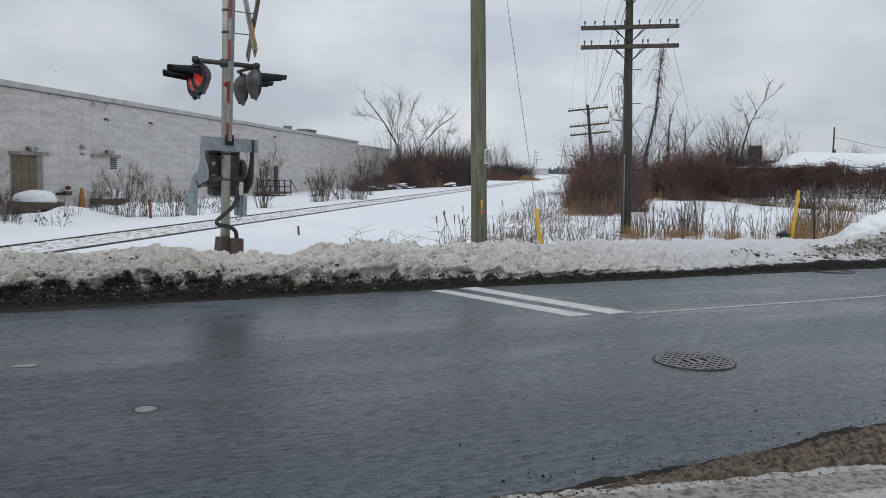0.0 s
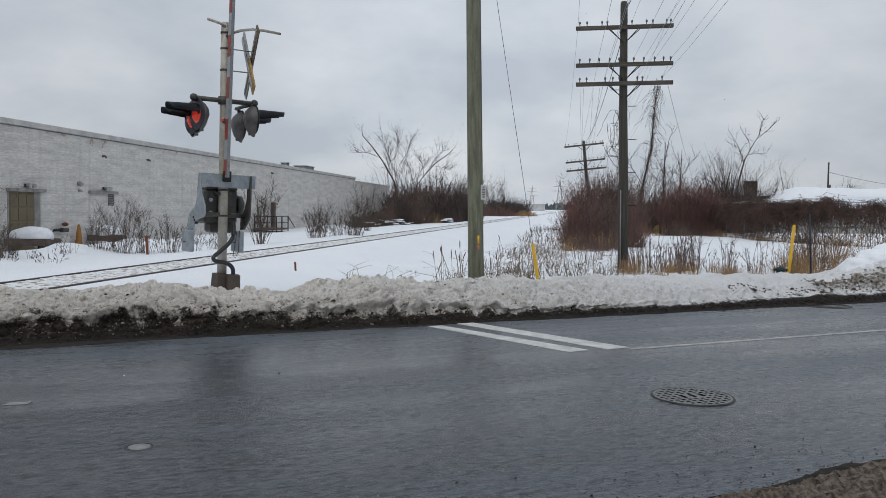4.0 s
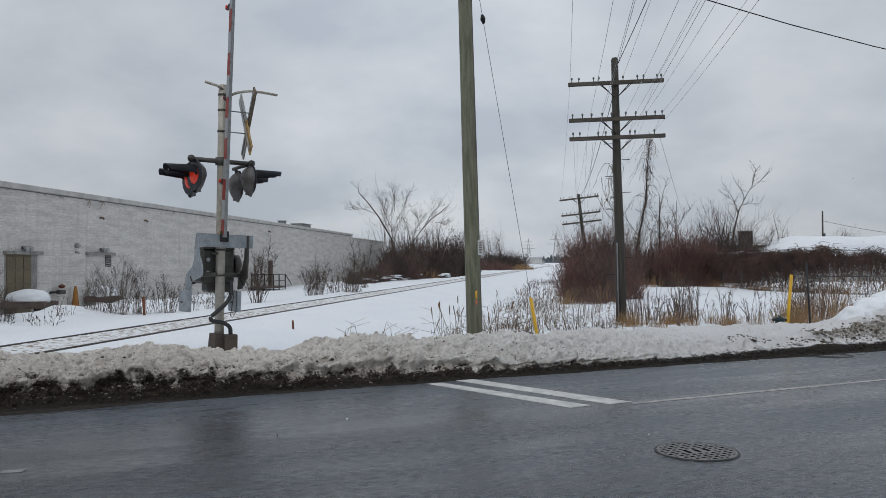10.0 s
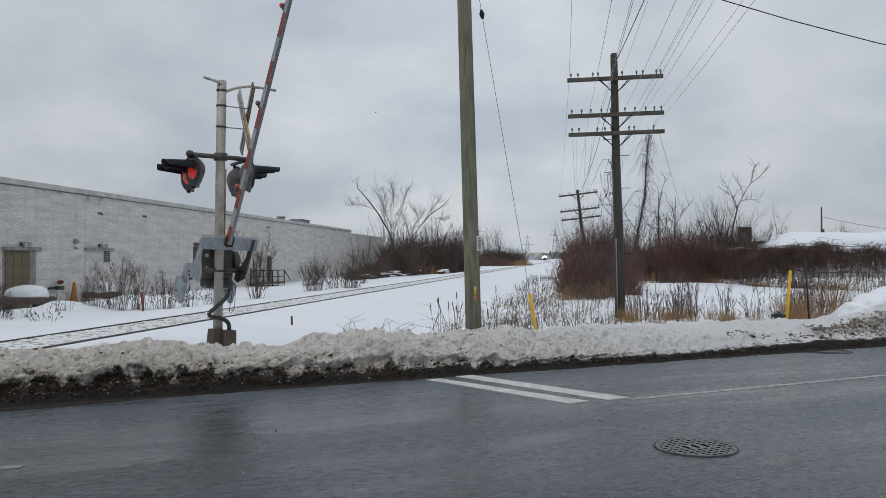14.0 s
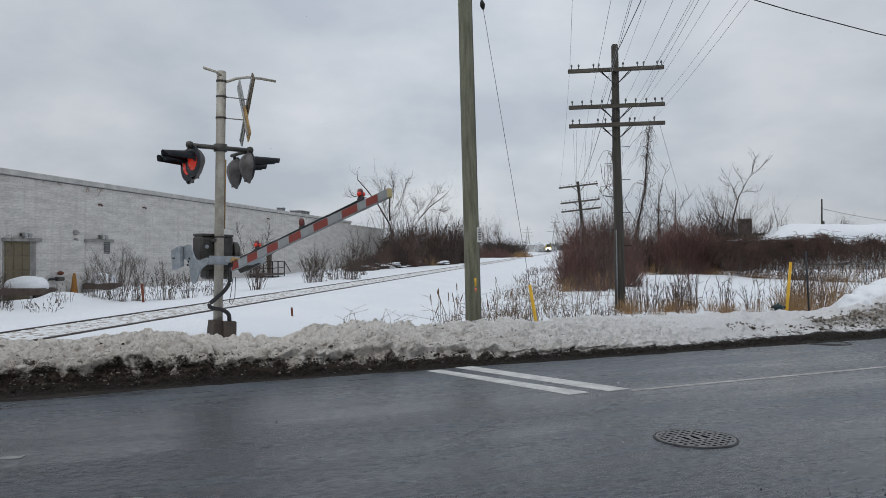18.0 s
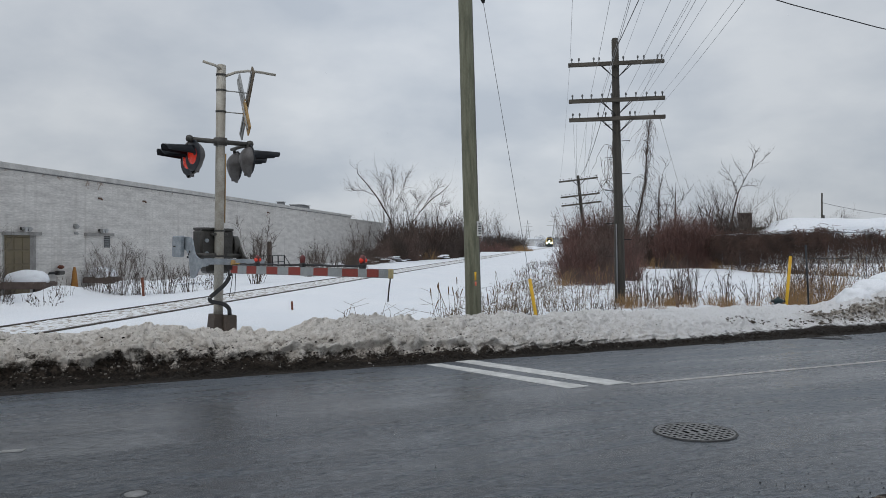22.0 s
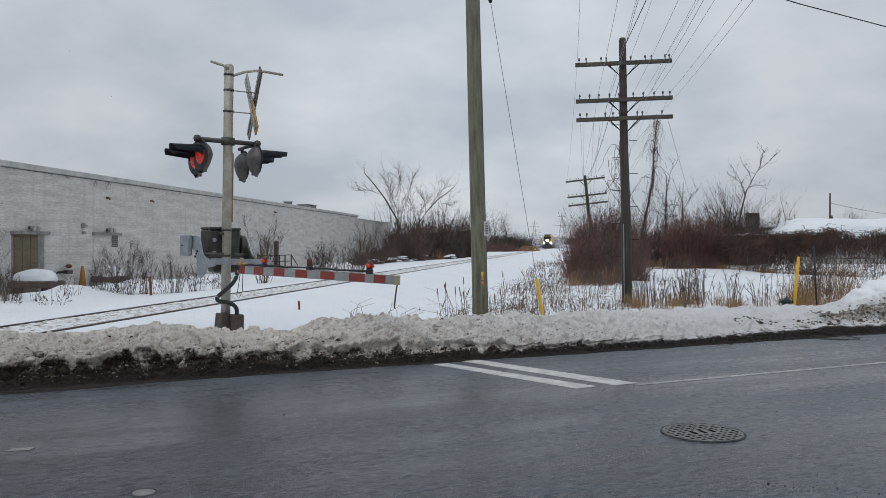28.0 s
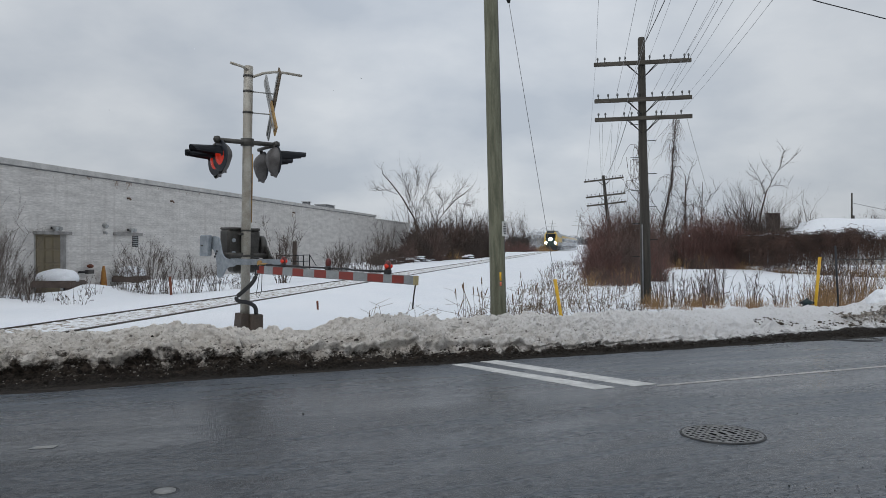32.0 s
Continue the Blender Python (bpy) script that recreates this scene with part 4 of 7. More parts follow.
wire((0.52, 15.97, 8.25), (-30.0, 2.0, 8.9), 1.4, CABLE, 0.014, "black overhead cable along the road")

# ---- crossing signal ----
SIG = pose(-4.12, 15.8, -0.1, 0, 0.9, 0) @ pose(0, 0, 0, 0, 0, 38)
signal = thing("crossing_signal", SIG, "railway crossing signal mast with striped gate and hooded red lamps", "crossing signal")
part("mast", tube([(0, 0, 0.1), (0, 0, 5.05), (0, 0, 5.07)], [0.088, 0.088, 0.07], 20), MAST_METAL, signal, "dull aluminium mast")
for z in (1.93, 1.45, 4.17, 4.57, 4.86):
    part("clamp", tube([(0, 0, z), (0, 0, z + 0.035)], 0.098, 18), BOX_GREY, signal)
part("footing", prism([(-0.17, 0), (0.13, 0), (0.10, 0.36), (0.03, 0.40), (-0.13, 0.40)], 0.30, Matrix.Translation((0, 0, -0.02))), FOOT_BROWN, signal, "dark cast footing")
part("junction_box", box(0.25, 0.24, 0.33, pose(0.14, -0.14, 0.20), 0.02), FOOT_BROWN, signal, "dark junction box at the foot")

# drive casing behind the mast
casing = part("drive_casing", box(0.66, 0.42, 0.66, pose(0.01, 0.30, 1.64), 0.045), BOX_GREY, signal, "dark grey gate drive casing")
part("casing_lid", box(0.32, 0.44, 0.05, pose(-0.15, 0.30, 1.98), 0.015), BOX_GREY, casing)
part("casing_lid", box(0.30, 0.44, 0.05, pose(0.18, 0.30, 1.97), 0.015), BOX_GREY, casing)
part("casing_foot", box(0.46, 0.34, 0.20, pose(0.04, 0.28, 1.24), 0.04), BOX_GREY, casing)
for z in (1.52, 1.76):
    part("bolt", tube([(0, 0, 0), (0, -0.03, 0)], 0.038, 8), GALV, casing, at=pose(-0.21, 0.09, z))
part("gear_cover", tube([(0.36, 0.28, 1.66), (0.47, 0.28, 1.66)], 0.20, 18), BOX_GREY, casing, "round gear cover")
part("gear_window", box(0.012, 0.16, 0.26, pose(0.475, 0.28, 1.66), 0.004), BUFF, casing, "yellow warning panel")
for z in (1.50, 1.88):
    part("bracket", box(0.30, 0.30, 0.05, pose(0, 0.10, z), 0.01), BOX_GREY, casing)

def smoothed(points, n=5):
    """A curve through the points."""
    p = [Vector(q) for q in points]
    p = [p[0] * 2 - p[1]] + p + [p[-1] * 2 - p[-2]]
    out = []
    for a, b, c, d in zip(p, p[1:], p[2:], p[3:]):
        for k in range(n):
            t = k / n
            out.append(0.5 * (2 * b + (c - a) * t + (2 * a - 5 * b + 4 * c - d) * t * t + (3 * b - a - 3 * c + d) * t ** 3))
    return out + [p[-2]]


# hose and loose wire
part("hose", tube(smoothed([(0.17, -0.10, 1.36), (0.165, -0.14, 1.22), (0.13, -0.18, 1.08), (0.02, -0.22, 0.94), (-0.15, -0.23, 0.80), (-0.26, -0.22, 0.70), (-0.22, -0.21, 0.63), (-0.02, -0.20, 0.59), (0.12, -0.19, 0.50), (0.16, -0.16, 0.34)]), 0.039, 10), RUBBER, signal, "black rubber hose")
part("loose_wire", tube([(0.20, -0.2, 1.2), (0.16, -0.2, 0.9), (0.13, -0.2, 0.72), (0.18, -0.2, 0.68), (0.24, -0.2, 0.8), (0.25, -0.2, 1.2)], 0.007, 5), CABLE, signal)
# the mast's orange streak, built as a thin yellow-orange rod
part("conduit", tube([(0.085, -0.045, 2.1), (0.09, -0.045, 3.4)], 0.012, 6), BUFF, signal, "thin yellow-orange strip on the mast")

# top bracket
part("top_bracket", tube([(0.06, -0.06, 4.86), (0.26, -0.08, 4.95), (0.50, -0.08, 5.01), (0.75, -0.08, 5.02), (1.08, -0.08, 5.01)], 0.026, 8), MAST_METAL, signal, "bent pipe bracket")
part("top_bracket", tube([(-0.02, -0.06, 4.97), (-0.14, -0.05, 5.03), (-0.38, -0.05, 5.07)], 0.026, 8), MAST_METAL, signal, "bent pipe bracket")

# crossed boards, facing along the road
TURN = pose(0, 0, 0, 0, 0, -12.2)
buck = part("crossbuck", tube([(0.0, 0, 4.19), (0.52, 0.0, 4.18)], 0.012, 6), BOARD_GREY, signal, "crossed warning boards seen edge on", at=TURN)
part("strut", tube([(0.0, 0, 4.59), (0.52, 0.0, 4.58)], 0.012, 6), BOARD_GREY, buck)
# each board's upper and lower halves take different colours
for ang, off, mts in ((-40, 0.43, (BOARD_GREY, BUFF)), (40, 0.49, (BOARD_BROWN, BOARD_GREY))):
    for sgn, mt in zip((1, -1), mts):
        m = pose(off, 0.0, 4.37, ang, 0, 0)
        part("board", box(0.03, 0.23, 0.75, m @ Matrix.Translation((0, 0, sgn * 0.376)), 0.005), mt, buck, "yellowish board end" if mt is BUFF else "grey metal board" if mt is BOARD_GREY else "brown board")
        part("stiffener", box(0.02, 0.05, 0.70, m @ Matrix.Translation((-0.025, 0, sgn * 0.352)), 0.004), BOARD_GREY, buck)

# lamp crossarm and four hooded lamps
cross = part("lamp_arm", tube([(-0.62, 0, 3.62), (0.62, 0, 3.62)], 0.045, 10), BOX_GREY, signal, "grey lamp crossarm")
part("hub", tube([(0, 0, 3.55), (0, 0, 3.69)], 0.125, 16), BOX_GREY, cross)
for sgn in (-1, 1):
    part("elbow", lathe([(0.0, -0.07), (0.055, -0.05), (0.07, 0), (0.055, 0.05), (0.0, 0.07)], 12, Matrix.Translation((sgn * 0.60, 0, 3.63))), BOX_GREY, cross)
    part("outrigger", tube([(sgn * 0.56, -0.02, 3.60), (sgn * 0.50, 0.28, 3.58), (sgn * 0.46, 0.52, 3.55)], 0.035, 8), BOX_GREY, cross)


def hood_bm():
    """A long peaked hood open below: an arc of sheet drawn out along -x, cut to a point."""
    bm = bmesh.new()
    n = 14
    rings = []
    for s in range(7):
        t = s / 6
        ring = []
        for k in range(n + 1):
            a = radians(-6 + 192 * k / n)
            over = smooth01((math.sin(a) - 0.12) / 0.22)
            reach = t * (0.04 + (0.50 + 0.10 * math.sin(a)) * over)
            ring.append(bm.verts.new((-0.03 - reach, 0.20 * math.cos(a) * (1 - 0.14 * t), 0.20 * math.sin(a) * (1 - 0.06 * t) + 0.02 - 0.02 * t)))
        rings.append(ring)
    for r0, r1 in zip(rings, rings[1:]):
        for k in range(n):
            bm.faces.new((r0[k], r0[k + 1], r1[k + 1], r1[k])).smooth = True
    bmesh.ops.solidify(bm, geom=bm.faces[:], thickness=0.008)
    return bm


def lamp_back():
    """The casing behind a lamp: round above, drawn down to a blunt point below, flattened behind."""
    bm = bmesh.new()
    n, rings = 28, []
    for x, k in ((0.012, 1.0), (0.05, 0.99), (0.12, 0.86), (0.18, 0.66), (0.215, 0.45), (0.225, 0.2), (0.226, 0.02)):
        ring = []
        for i in range(n):
            a = 2 * math.pi * i / n
            low = max(0.0, -math.sin(a))
            ring.append(bm.verts.new((x - 0.02 * low * (1 - k), 0.29 * k * math.cos(a) * (1 - 0.32 * low), 0.29 * k * math.sin(a) * (1 + 0.34 * low ** 2))))
        rings.append(ring)
    for r0, r1 in zip(rings, rings[1:]):
        for i in range(n):
            bm.faces.new((r0[i], r0[(i + 1) % n], r1[(i + 1) % n], r1[i])).smooth = True
    bm.faces.new(rings[-1])
    bmesh.ops.recalc_face_normals(bm, faces=bm.faces[:])
    return merge(bm, lathe([(0.0, -0.02), (0.045, -0.02), (0.05, 0.02), (0.03, 0.045), (0.0, 0.05)], 10, pose(0.10, 0, -0.33)))


def lamp_unit(m):
    """Faces -x: a round dark backboard, a peaked hood, a red lens and a casing behind."""
    spin = Euler((0, radians(90), 0)).to_matrix().to_4x4()
    back = part("lamp", lathe([(0.0, -0.012), (0.315, -0.012), (0.33, 0.0), (0.315, 0.012), (0.0, 0.012)], 28, spin), HOOD_BLACK, signal, "hooded round crossing lamp", at=m @ Matrix.Scale(0.88, 4))
    part("hood", hood_bm(), HOOD_BLACK, back, "black peaked hood")
    part("lens", lathe([(0.0, -0.065), (0.09, -0.058), (0.15, -0.04), (0.19, -0.012), (0.195, 0.0)], 24, spin), RED_LENS, back, "glowing red lens")
    part("casing", lamp_back(), BACK_GREY, back, "grey shield-shaped casing")
    part("hanger", tube([(0.05, 0, 0.24), (0.06, 0, 0.34)], 0.04, 8), BOX_GREY, back)


for sgn, rz in ((-1, 5), (1, 172)):
    for off, dx, dz in ((0.0, 0.0, 0.0), (0.42, -0.07, -0.055) if sgn < 0 else (0.50, -0.03, -0.085)):
        lamp_unit(pose(sgn * (0.60 + dx) + (0.06 if sgn < 0 else 0.0), -0.02 + off, 3.325 + dz, 0, 0 if sgn < 0 else 2, rz))

# the gate: everything that swings about the drive shaft; built lowered, the arm pointing along -y
PIVOT_Z, GATE_X = 1.48, -0.065
gate = part("gate_arm", box(1.08, 0.24, 0.012, Matrix.Translation((0.09, -0.64, -0.16)), 0.003), GALV, signal, "swinging gate with red and grey-white striped arm", at=pose(GATE_X, 0, PIVOT_Z))
part("channel_lip", box(1.08, 0.014, 0.11, Matrix.Translation((0.09, -0.755, -0.115)), 0.003), GALV, gate)
part("channel_lip", box(1.08, 0.014, 0.11, Matrix.Translation((0.09, -0.525, -0.115)), 0.003), GALV, gate)
PLATE = [(-0.76, -0.20), (-0.40, -0.22), (-0.26, -0.34), (-0.14, -0.43), (0.04, -0.43), (0.08, -0.14), (0.18, 0.06), (0.44, 0.14), (0.44, 0.34), (0.04, 0.34), (-0.04, 0.22), (-0.14, 0.02), (-0.32, -0.07), (-0.76, -0.08)]
for turn in range(2):
    PLATE = [p for (ax, az), (bx, bz) in zip(PLATE, PLATE[1:] + PLATE[:1]) for p in ((ax * 0.78 + bx * 0.22, az * 0.78 + bz * 0.22), (ax * 0.22 + bx * 0.78, az * 0.22 + bz * 0.78))]
SLIM = [(-0.76, -0.20), (-0.30, -0.22), (0.06, -0.20), (0.26, 0.02), (0.28, 0.18), (0.06, 0.18), (-0.12, 0.02), (-0.32, -0.07), (-0.76, -0.08)]
# the right plate takes a darker material than the left one
for sx, mt in ((-0.46, GALV), (0.52, BOX_GREY)):
    side = part("side_plate", prism(PLATE if sx < 0 else SLIM, 0.03, Matrix.Translation((sx, 0, 0)) @ Matrix.Rotation(radians(90), 4, "Z")), mt, gate, "galvanised side plate" if sx < 0 else "dark grey side plate")
    part("counterweight", box(0.10, 0.40, 0.40, Matrix.Translation((sx - 0.07, 0.50, 0.16)), 0.02), GALV, side, "pale steel counterweight")
    for k in range(3):
        part("bolt", tube([(sx - 0.03, 0.06 + 0.05 * k, 0.06 - 0.05 * k), (sx + 0.03, 0.06 + 0.05 * k, 0.06 - 0.05 * k)], 0.022, 6), IRON_DARK, side)
    part("rod", tube([(sx - 0.16, 0.52, 0.16), (sx + 0.03, 0.52, 0.16)], 0.014, 6), BOX_GREY, side)
part("shaft", tube([(-0.46, 0, 0), (0.54, 0, 0)], 0.045, 10), BOX_GREY, gate)
part("arm_clamp", box(0.14, 0.20, 0.10, Matrix.Translation((0.03, -0.72, -0.21)), 0.01), IRON_DARK, gate)
part("clamp_plate", box(0.10, 0.26, 0.03, Matrix.Translation((0.03, -0.84, -0.145)), 0.01), BUFF, gate, "rust-yellow clamp plate")
part("shear_bolt", lathe([(0.0, -0.06), (0.04, -0.05), (0.05, 0.0), (0.04, 0.05), (0.0, 0.06)], 8, Matrix.Translation((0.0, -0.78, -0.14))), BUFF, gate, "brass bolt")

ARM_Y0, ARM_LEN, ARM_Z = -0.70, 5.03, -0.25
REDS = ((0.05, 0.33), (0.70, 1.08), (1.46, 1.85), (2.23, 2.62), (3.03, 3.45), (3.86, 4.28), (4.51, 4.80))


def arm_piece(s0, s1, half, trim):
    """A tapering length of the arm; trim takes its height in from the arm's edges."""
    bm = bmesh.new()
    h0, h1 = (0.150 - 0.030 * s / ARM_LEN - trim for s in (s0, s1))
    ring = [[bm.verts.new((x, ARM_Y0 - s, ARM_Z + z)) for x, z in ((-half, -h / 2), (half, -h / 2), (half, h / 2), (-half, h / 2))] for s, h in ((s0, h0), (s1, h1))]
    for i in range(4):
        bm.faces.new((ring[0][i], ring[0][(i + 1) % 4], ring[1][(i + 1) % 4], ring[1][i]))
    bm.faces.new(ring[0][::-1])
    bm.faces.new(ring[1])
    bmesh.ops.recalc_face_normals(bm, faces=bm.faces[:])
    return bm


part("arm_board", arm_piece(0.0, ARM_LEN, 0.029, 0.0), ARM_BARE, gate, "bare grey aluminium arm")
last = 0.0
for s0, s1 in REDS + ((ARM_LEN, ARM_LEN),):
    if s0 - last > 0.06:
        part("stripe", arm_piece(last + 0.004, s0 - 0.004, 0.0310, 0.012), ARM_WHITE, gate, "grey-white band")
    if s1 > s0:
        part("stripe", arm_piece(s0, s1, 0.0315, 0.014), ARM_RED, gate, "red band")
    last = s1
part("end_cap", box(0.07, 0.04, 0.13, Matrix.Translation((0, ARM_Y0 - ARM_LEN - 0.018, ARM_Z)), 0.008), CAP_PALE, gate, "pale yellow end cap")
part("pull_rod", tube([(0, ARM_Y0 - ARM_LEN - 0.01, ARM_Z - 0.06), (0, ARM_Y0 - ARM_LEN + 0.02, ARM_Z - 0.20), (0, ARM_Y0 - ARM_LEN + 0.04, ARM_Z - 0.38)], 0.010, 6), DARK_WOOD, gate)
LAMP_S = (1.05, 2.63, 4.35)
for s in LAMP_S:
    y = ARM_Y0 - s
    lamp = part("arm_lamp", box(0.075, 0.12, 0.08, Matrix.Translation((0, y, ARM_Z + 0.095)), 0.018), RUBBER, gate, "small red lamp on the arm")
    part("lens", lathe([(0.0, 0.0), (0.038, 0.0), (0.046, 0.03), (0.046, 0.08), (0.038, 0.11), (0.020, 0.128), (0.0, 0.132)], 14, Matrix.Translation((0, y, ARM_Z + 0.125))), ARM_LENS, lamp, "dull red lamp dome")
    if s != LAMP_S[1]:
        part("bulb", lathe([(0.0, -0.062), (0.022, -0.058), (0.032, -0.045), (0.032, 0.045), (0.022, 0.058), (0.0, 0.062)], 14, Matrix.Translation((0, y - 0.012, ARM_Z + 0.175)) @ Euler((0, radians(90), 0)).to_matrix().to_4x4()), RED_LENS, lamp, "glowing red lens")
for s0, s1 in zip((0.30, *LAMP_S), LAMP_S):
    part("arm_cable", tube([(0.0, ARM_Y0 - s0 - 0.07, ARM_Z + 0.095), (0.01, ARM_Y0 - (s0 * 0.7 + s1 * 0.3), ARM_Z + 0.105), (0.0, ARM_Y0 - (s0 + s1) / 2, ARM_Z + 0.09), (0.01, ARM_Y0 - s1 + 0.07, ARM_Z + 0.10)], 0.017, 6), RUBBER, gate)
# ---- warehouse face ----
RUST_PALE = mat("rust_stained_metal", (0.20, 0.13, 0.09), 0.8, second=(0.10, 0.06, 0.045), scale=12, fine=60, bump=0.3)


# inset garage door with a projecting lintel
DX = 0.93
part("door_jamb", slab(DX + 1.48, DX + 1.85, -0.012, 0.1, -0.6, 1.92), CONCRETE, warehouse, "grey concrete jamb")
part("door_jamb", slab(DX - 0.08, DX, -0.012, 0.1, -0.6, 1.92), CONCRETE, warehouse, "grey concrete jamb")
part("lintel", slab(DX - 0.14, DX + 2.02, -0.16, 0.05, 1.92, 2.04, 0.01), CONCRETE, warehouse, "projecting concrete lintel")
door = part("loading_door", slab(DX, DX + 1.48, -0.008, 0.06, -0.6, 1.92), DOOR_BROWN, warehouse, "olive-brown panelled loading door")
for i in range(3):
    for j in range(4):
        part("panel", slab(DX + 0.05 + i * 0.48, DX + 0.05 + i * 0.48 + 0.42, -0.028, -0.004, -0.10 + j * 0.50, -0.10 + j * 0.50 + 0.44, 0.012), DOOR_BROWN, door)
# bricked-up window with a louvre left at its end
WX = 6.1
part("lintel", slab(WX, WX + 2.25, -0.13, 0.05, 1.93, 2.06, 0.01), CONCRETE, warehouse, "projecting concrete lintel")
part("blocked_window", slab(WX + 0.1, WX + 1.55, -0.010, 0.05, 1.2, 1.93), WALL, warehouse, "bricked-up window painted over")
louvre = part("louvre", slab(WX + 1.55, WX + 2.08, -0.012, 0.03, 1.45, 1.93), DARK_GLASS, warehouse, "dark window louvre")
for j in range(5):
    part("slat", box(0.50, 0.04, 0.012, pose(WX + 1.815, -0.025, 1.51 + j * 0.09, 35, 0, 0)), BOARD_GREY, louvre)


def wall_lamp(x, z):
    ob = part("wall_lamp", box(0.26, 0.10, 0.10, pose(x, -0.05, z), 0.01), BOX_GREY, warehouse, "twin floodlight on the wall")
    for dx in (-0.13, 0.13):
        part("lamp_head", lathe([(0.03, 0), (0.07, 0.06), (0.09, 0.15), (0.09, 0.18)], 12, pose(x + dx, -0.10, z + 0.03, 115, 0, 0)), BOARD_GREY, ob)


wall_lamp(1.95, 2.16)
wall_lamp(7.35, 2.18)
for x, z, r in ((5.38, 2.31, 0.10), (5.38, 2.04, 0.05)):
    part("wall_vent", tube([(x, 0.02, z), (x, -0.10, z), (x, -0.16, z - 0.05)], [r, r, r * 0.9], 12), BOARD_GREY, warehouse, "round metal vent hood")
for x, z in ((7.25, 3.52), (11.25, 3.6), (29.5, 3.75)):
    part("drain_spout", tube([(x, 0.02, z), (x, -0.12, z), (x, -0.18, z - 0.07)], [0.045, 0.045, 0.038], 10), RUST_PALE, warehouse, "stained overflow spout")
# gas pipework
pipe = part("gas_pipe", tube([(3.3, -0.10, -0.4), (3.3, -0.10, 0.44), (3.42, -0.14, 0.50), (4.25, -0.14, 0.50)], 0.045, 8), IRON_DARK, warehouse, "dark gas pipework")
part("meter", box(0.40, 0.2, 0.16, pose(4.05, -0.18, 0.50), 0.03), BOX_GREY, pipe)
part("regulator", lathe([(0.05, 0), (0.12, 0.05), (0.12, 0.10), (0.05, 0.15)], 12, pose(4.15, -0.16, 0.64)), RUST, pipe, "rusty regulator")
# rust stain cone: a yellow bent pipe guard beside the wall
part("pipe_guard", lathe([(0.14, -0.4), (0.13, 0.0), (0.08, 0.5), (0.04, 0.70)], 12, pose(4.95, -0.25, 0)), mat("rust_yellow_guard", (0.36, 0.17, 0.035), 0.8, second=(0.24, 0.10, 0.03), scale=6, fine=40, bump=0.2), warehouse, "rust-streaked yellow pipe guard")
part("downpipe", slab(29.5, 29.8, -0.25, -0.02, -0.5, 1.75), ROTTEN, warehouse, "boxed-in brown pipe")
stair = part("landing", slab(25.8, 28.4, -1.6, -0.02, -0.05, 0.06, 0.01), ROTTEN, warehouse, "small landing with iron railing")
for x in (25.85, 27.0, 28.35):
    part("post", slab(x - 0.03, x + 0.03, -1.6, -1.54, -0.5, 0.86), IRON_DARK, stair)
    part("post", slab(x - 0.03, x + 0.03, -0.16, -0.10, -0.5, 0.86), IRON_DARK, stair)
for z in (0.42, 0.83):
    part("rail", slab(25.8, 28.4, -1.59, -1.55, z - 0.025, z + 0.025), IRON_DARK, stair)
    part("rail", slab(25.83, 25.87, -1.55, -0.10, z - 0.025, z + 0.025), IRON_DARK, stair)
part("rail", tube([(28.35, -1.57, 0.83), (29.9, -1.57, 0.05)], 0.03, 6), IRON_DARK, stair)
# roof units
for x, y, sx, sy, sz in ((36.4, 1.0, 0.6, 0.5, 0.40), (42.2, 1.2, 2.6, 1.0, 0.46)):
    unit = part("roof_unit", slab(x, x + sx, y, y + sy, 4.0, 4.40 + sz, 0.04), CONDUIT, warehouse, "grey ventilation unit on the roof")
    part("unit_lid", slab(x - 0.06, x + sx + 0.06, y - 0.06, y + sy + 0.06, 4.40 + sz, 4.46 + sz, 0.02), BOARD_GREY, unit)
# soot stain and the lower annexe
annexe_len = (WALL_C - WALL_B).length
annexe = thing("warehouse_annexe", pose(WALL_B.x, WALL_B.y, 0, 0, 0, WALL_RZ), "lower annexe of the warehouse, painted grey-white", "building")
part("wall", slab(0.0, annexe_len, 0.12, 0.5, -0.6, 3.95), WALL, annexe)
part("wall", slab(annexe_len - 0.4, annexe_len, 0.5, 25, -0.6, 3.95), WALL, annexe)
part("roof", slab(0.0, annexe_len - 0.4, 0.5, 25, 3.6, 3.8), SNOW, annexe, "flat roof under snow")
part("parapet_cap", slab(0.0, annexe_len + 0.05, 0.06, 0.56, 3.95, 4.12, 0.01), CAPPING, annexe)
part("far_shed", slab(2, 9, 12, 22, 3.8, 5.3, 0.05), FAR_WALL, annexe, "pale rooftop shed")


def snow_heap(name, m, sx, sy, sz, seed, label, mt=None, square=1.0):
    """A low rounded heap with an uneven outline."""
    bm = bmesh.new()
    bmesh.ops.create_icosphere(bm, subdivisions=4, radius=1.0)
    for v in bm.verts:
        p = v.co.copy()
        p = Vector([math.copysign(abs(c) ** square, c) for c in p])
        k = 1 + 0.22 * square ** 2 * noise.fractal((p.x * 1.3 + seed, p.y * 1.3, p.z * 1.3), 1.0, 2.0, 3)
        v.co = Vector((p.x * sx * k, p.y * sy * k, max(p.z, -0.25) * sz * k))
    for f in bm.faces:
        f.smooth = True
    return thing(name, m, label, "snow", "snow heaps", bm=bm, material=mt or SNOW)


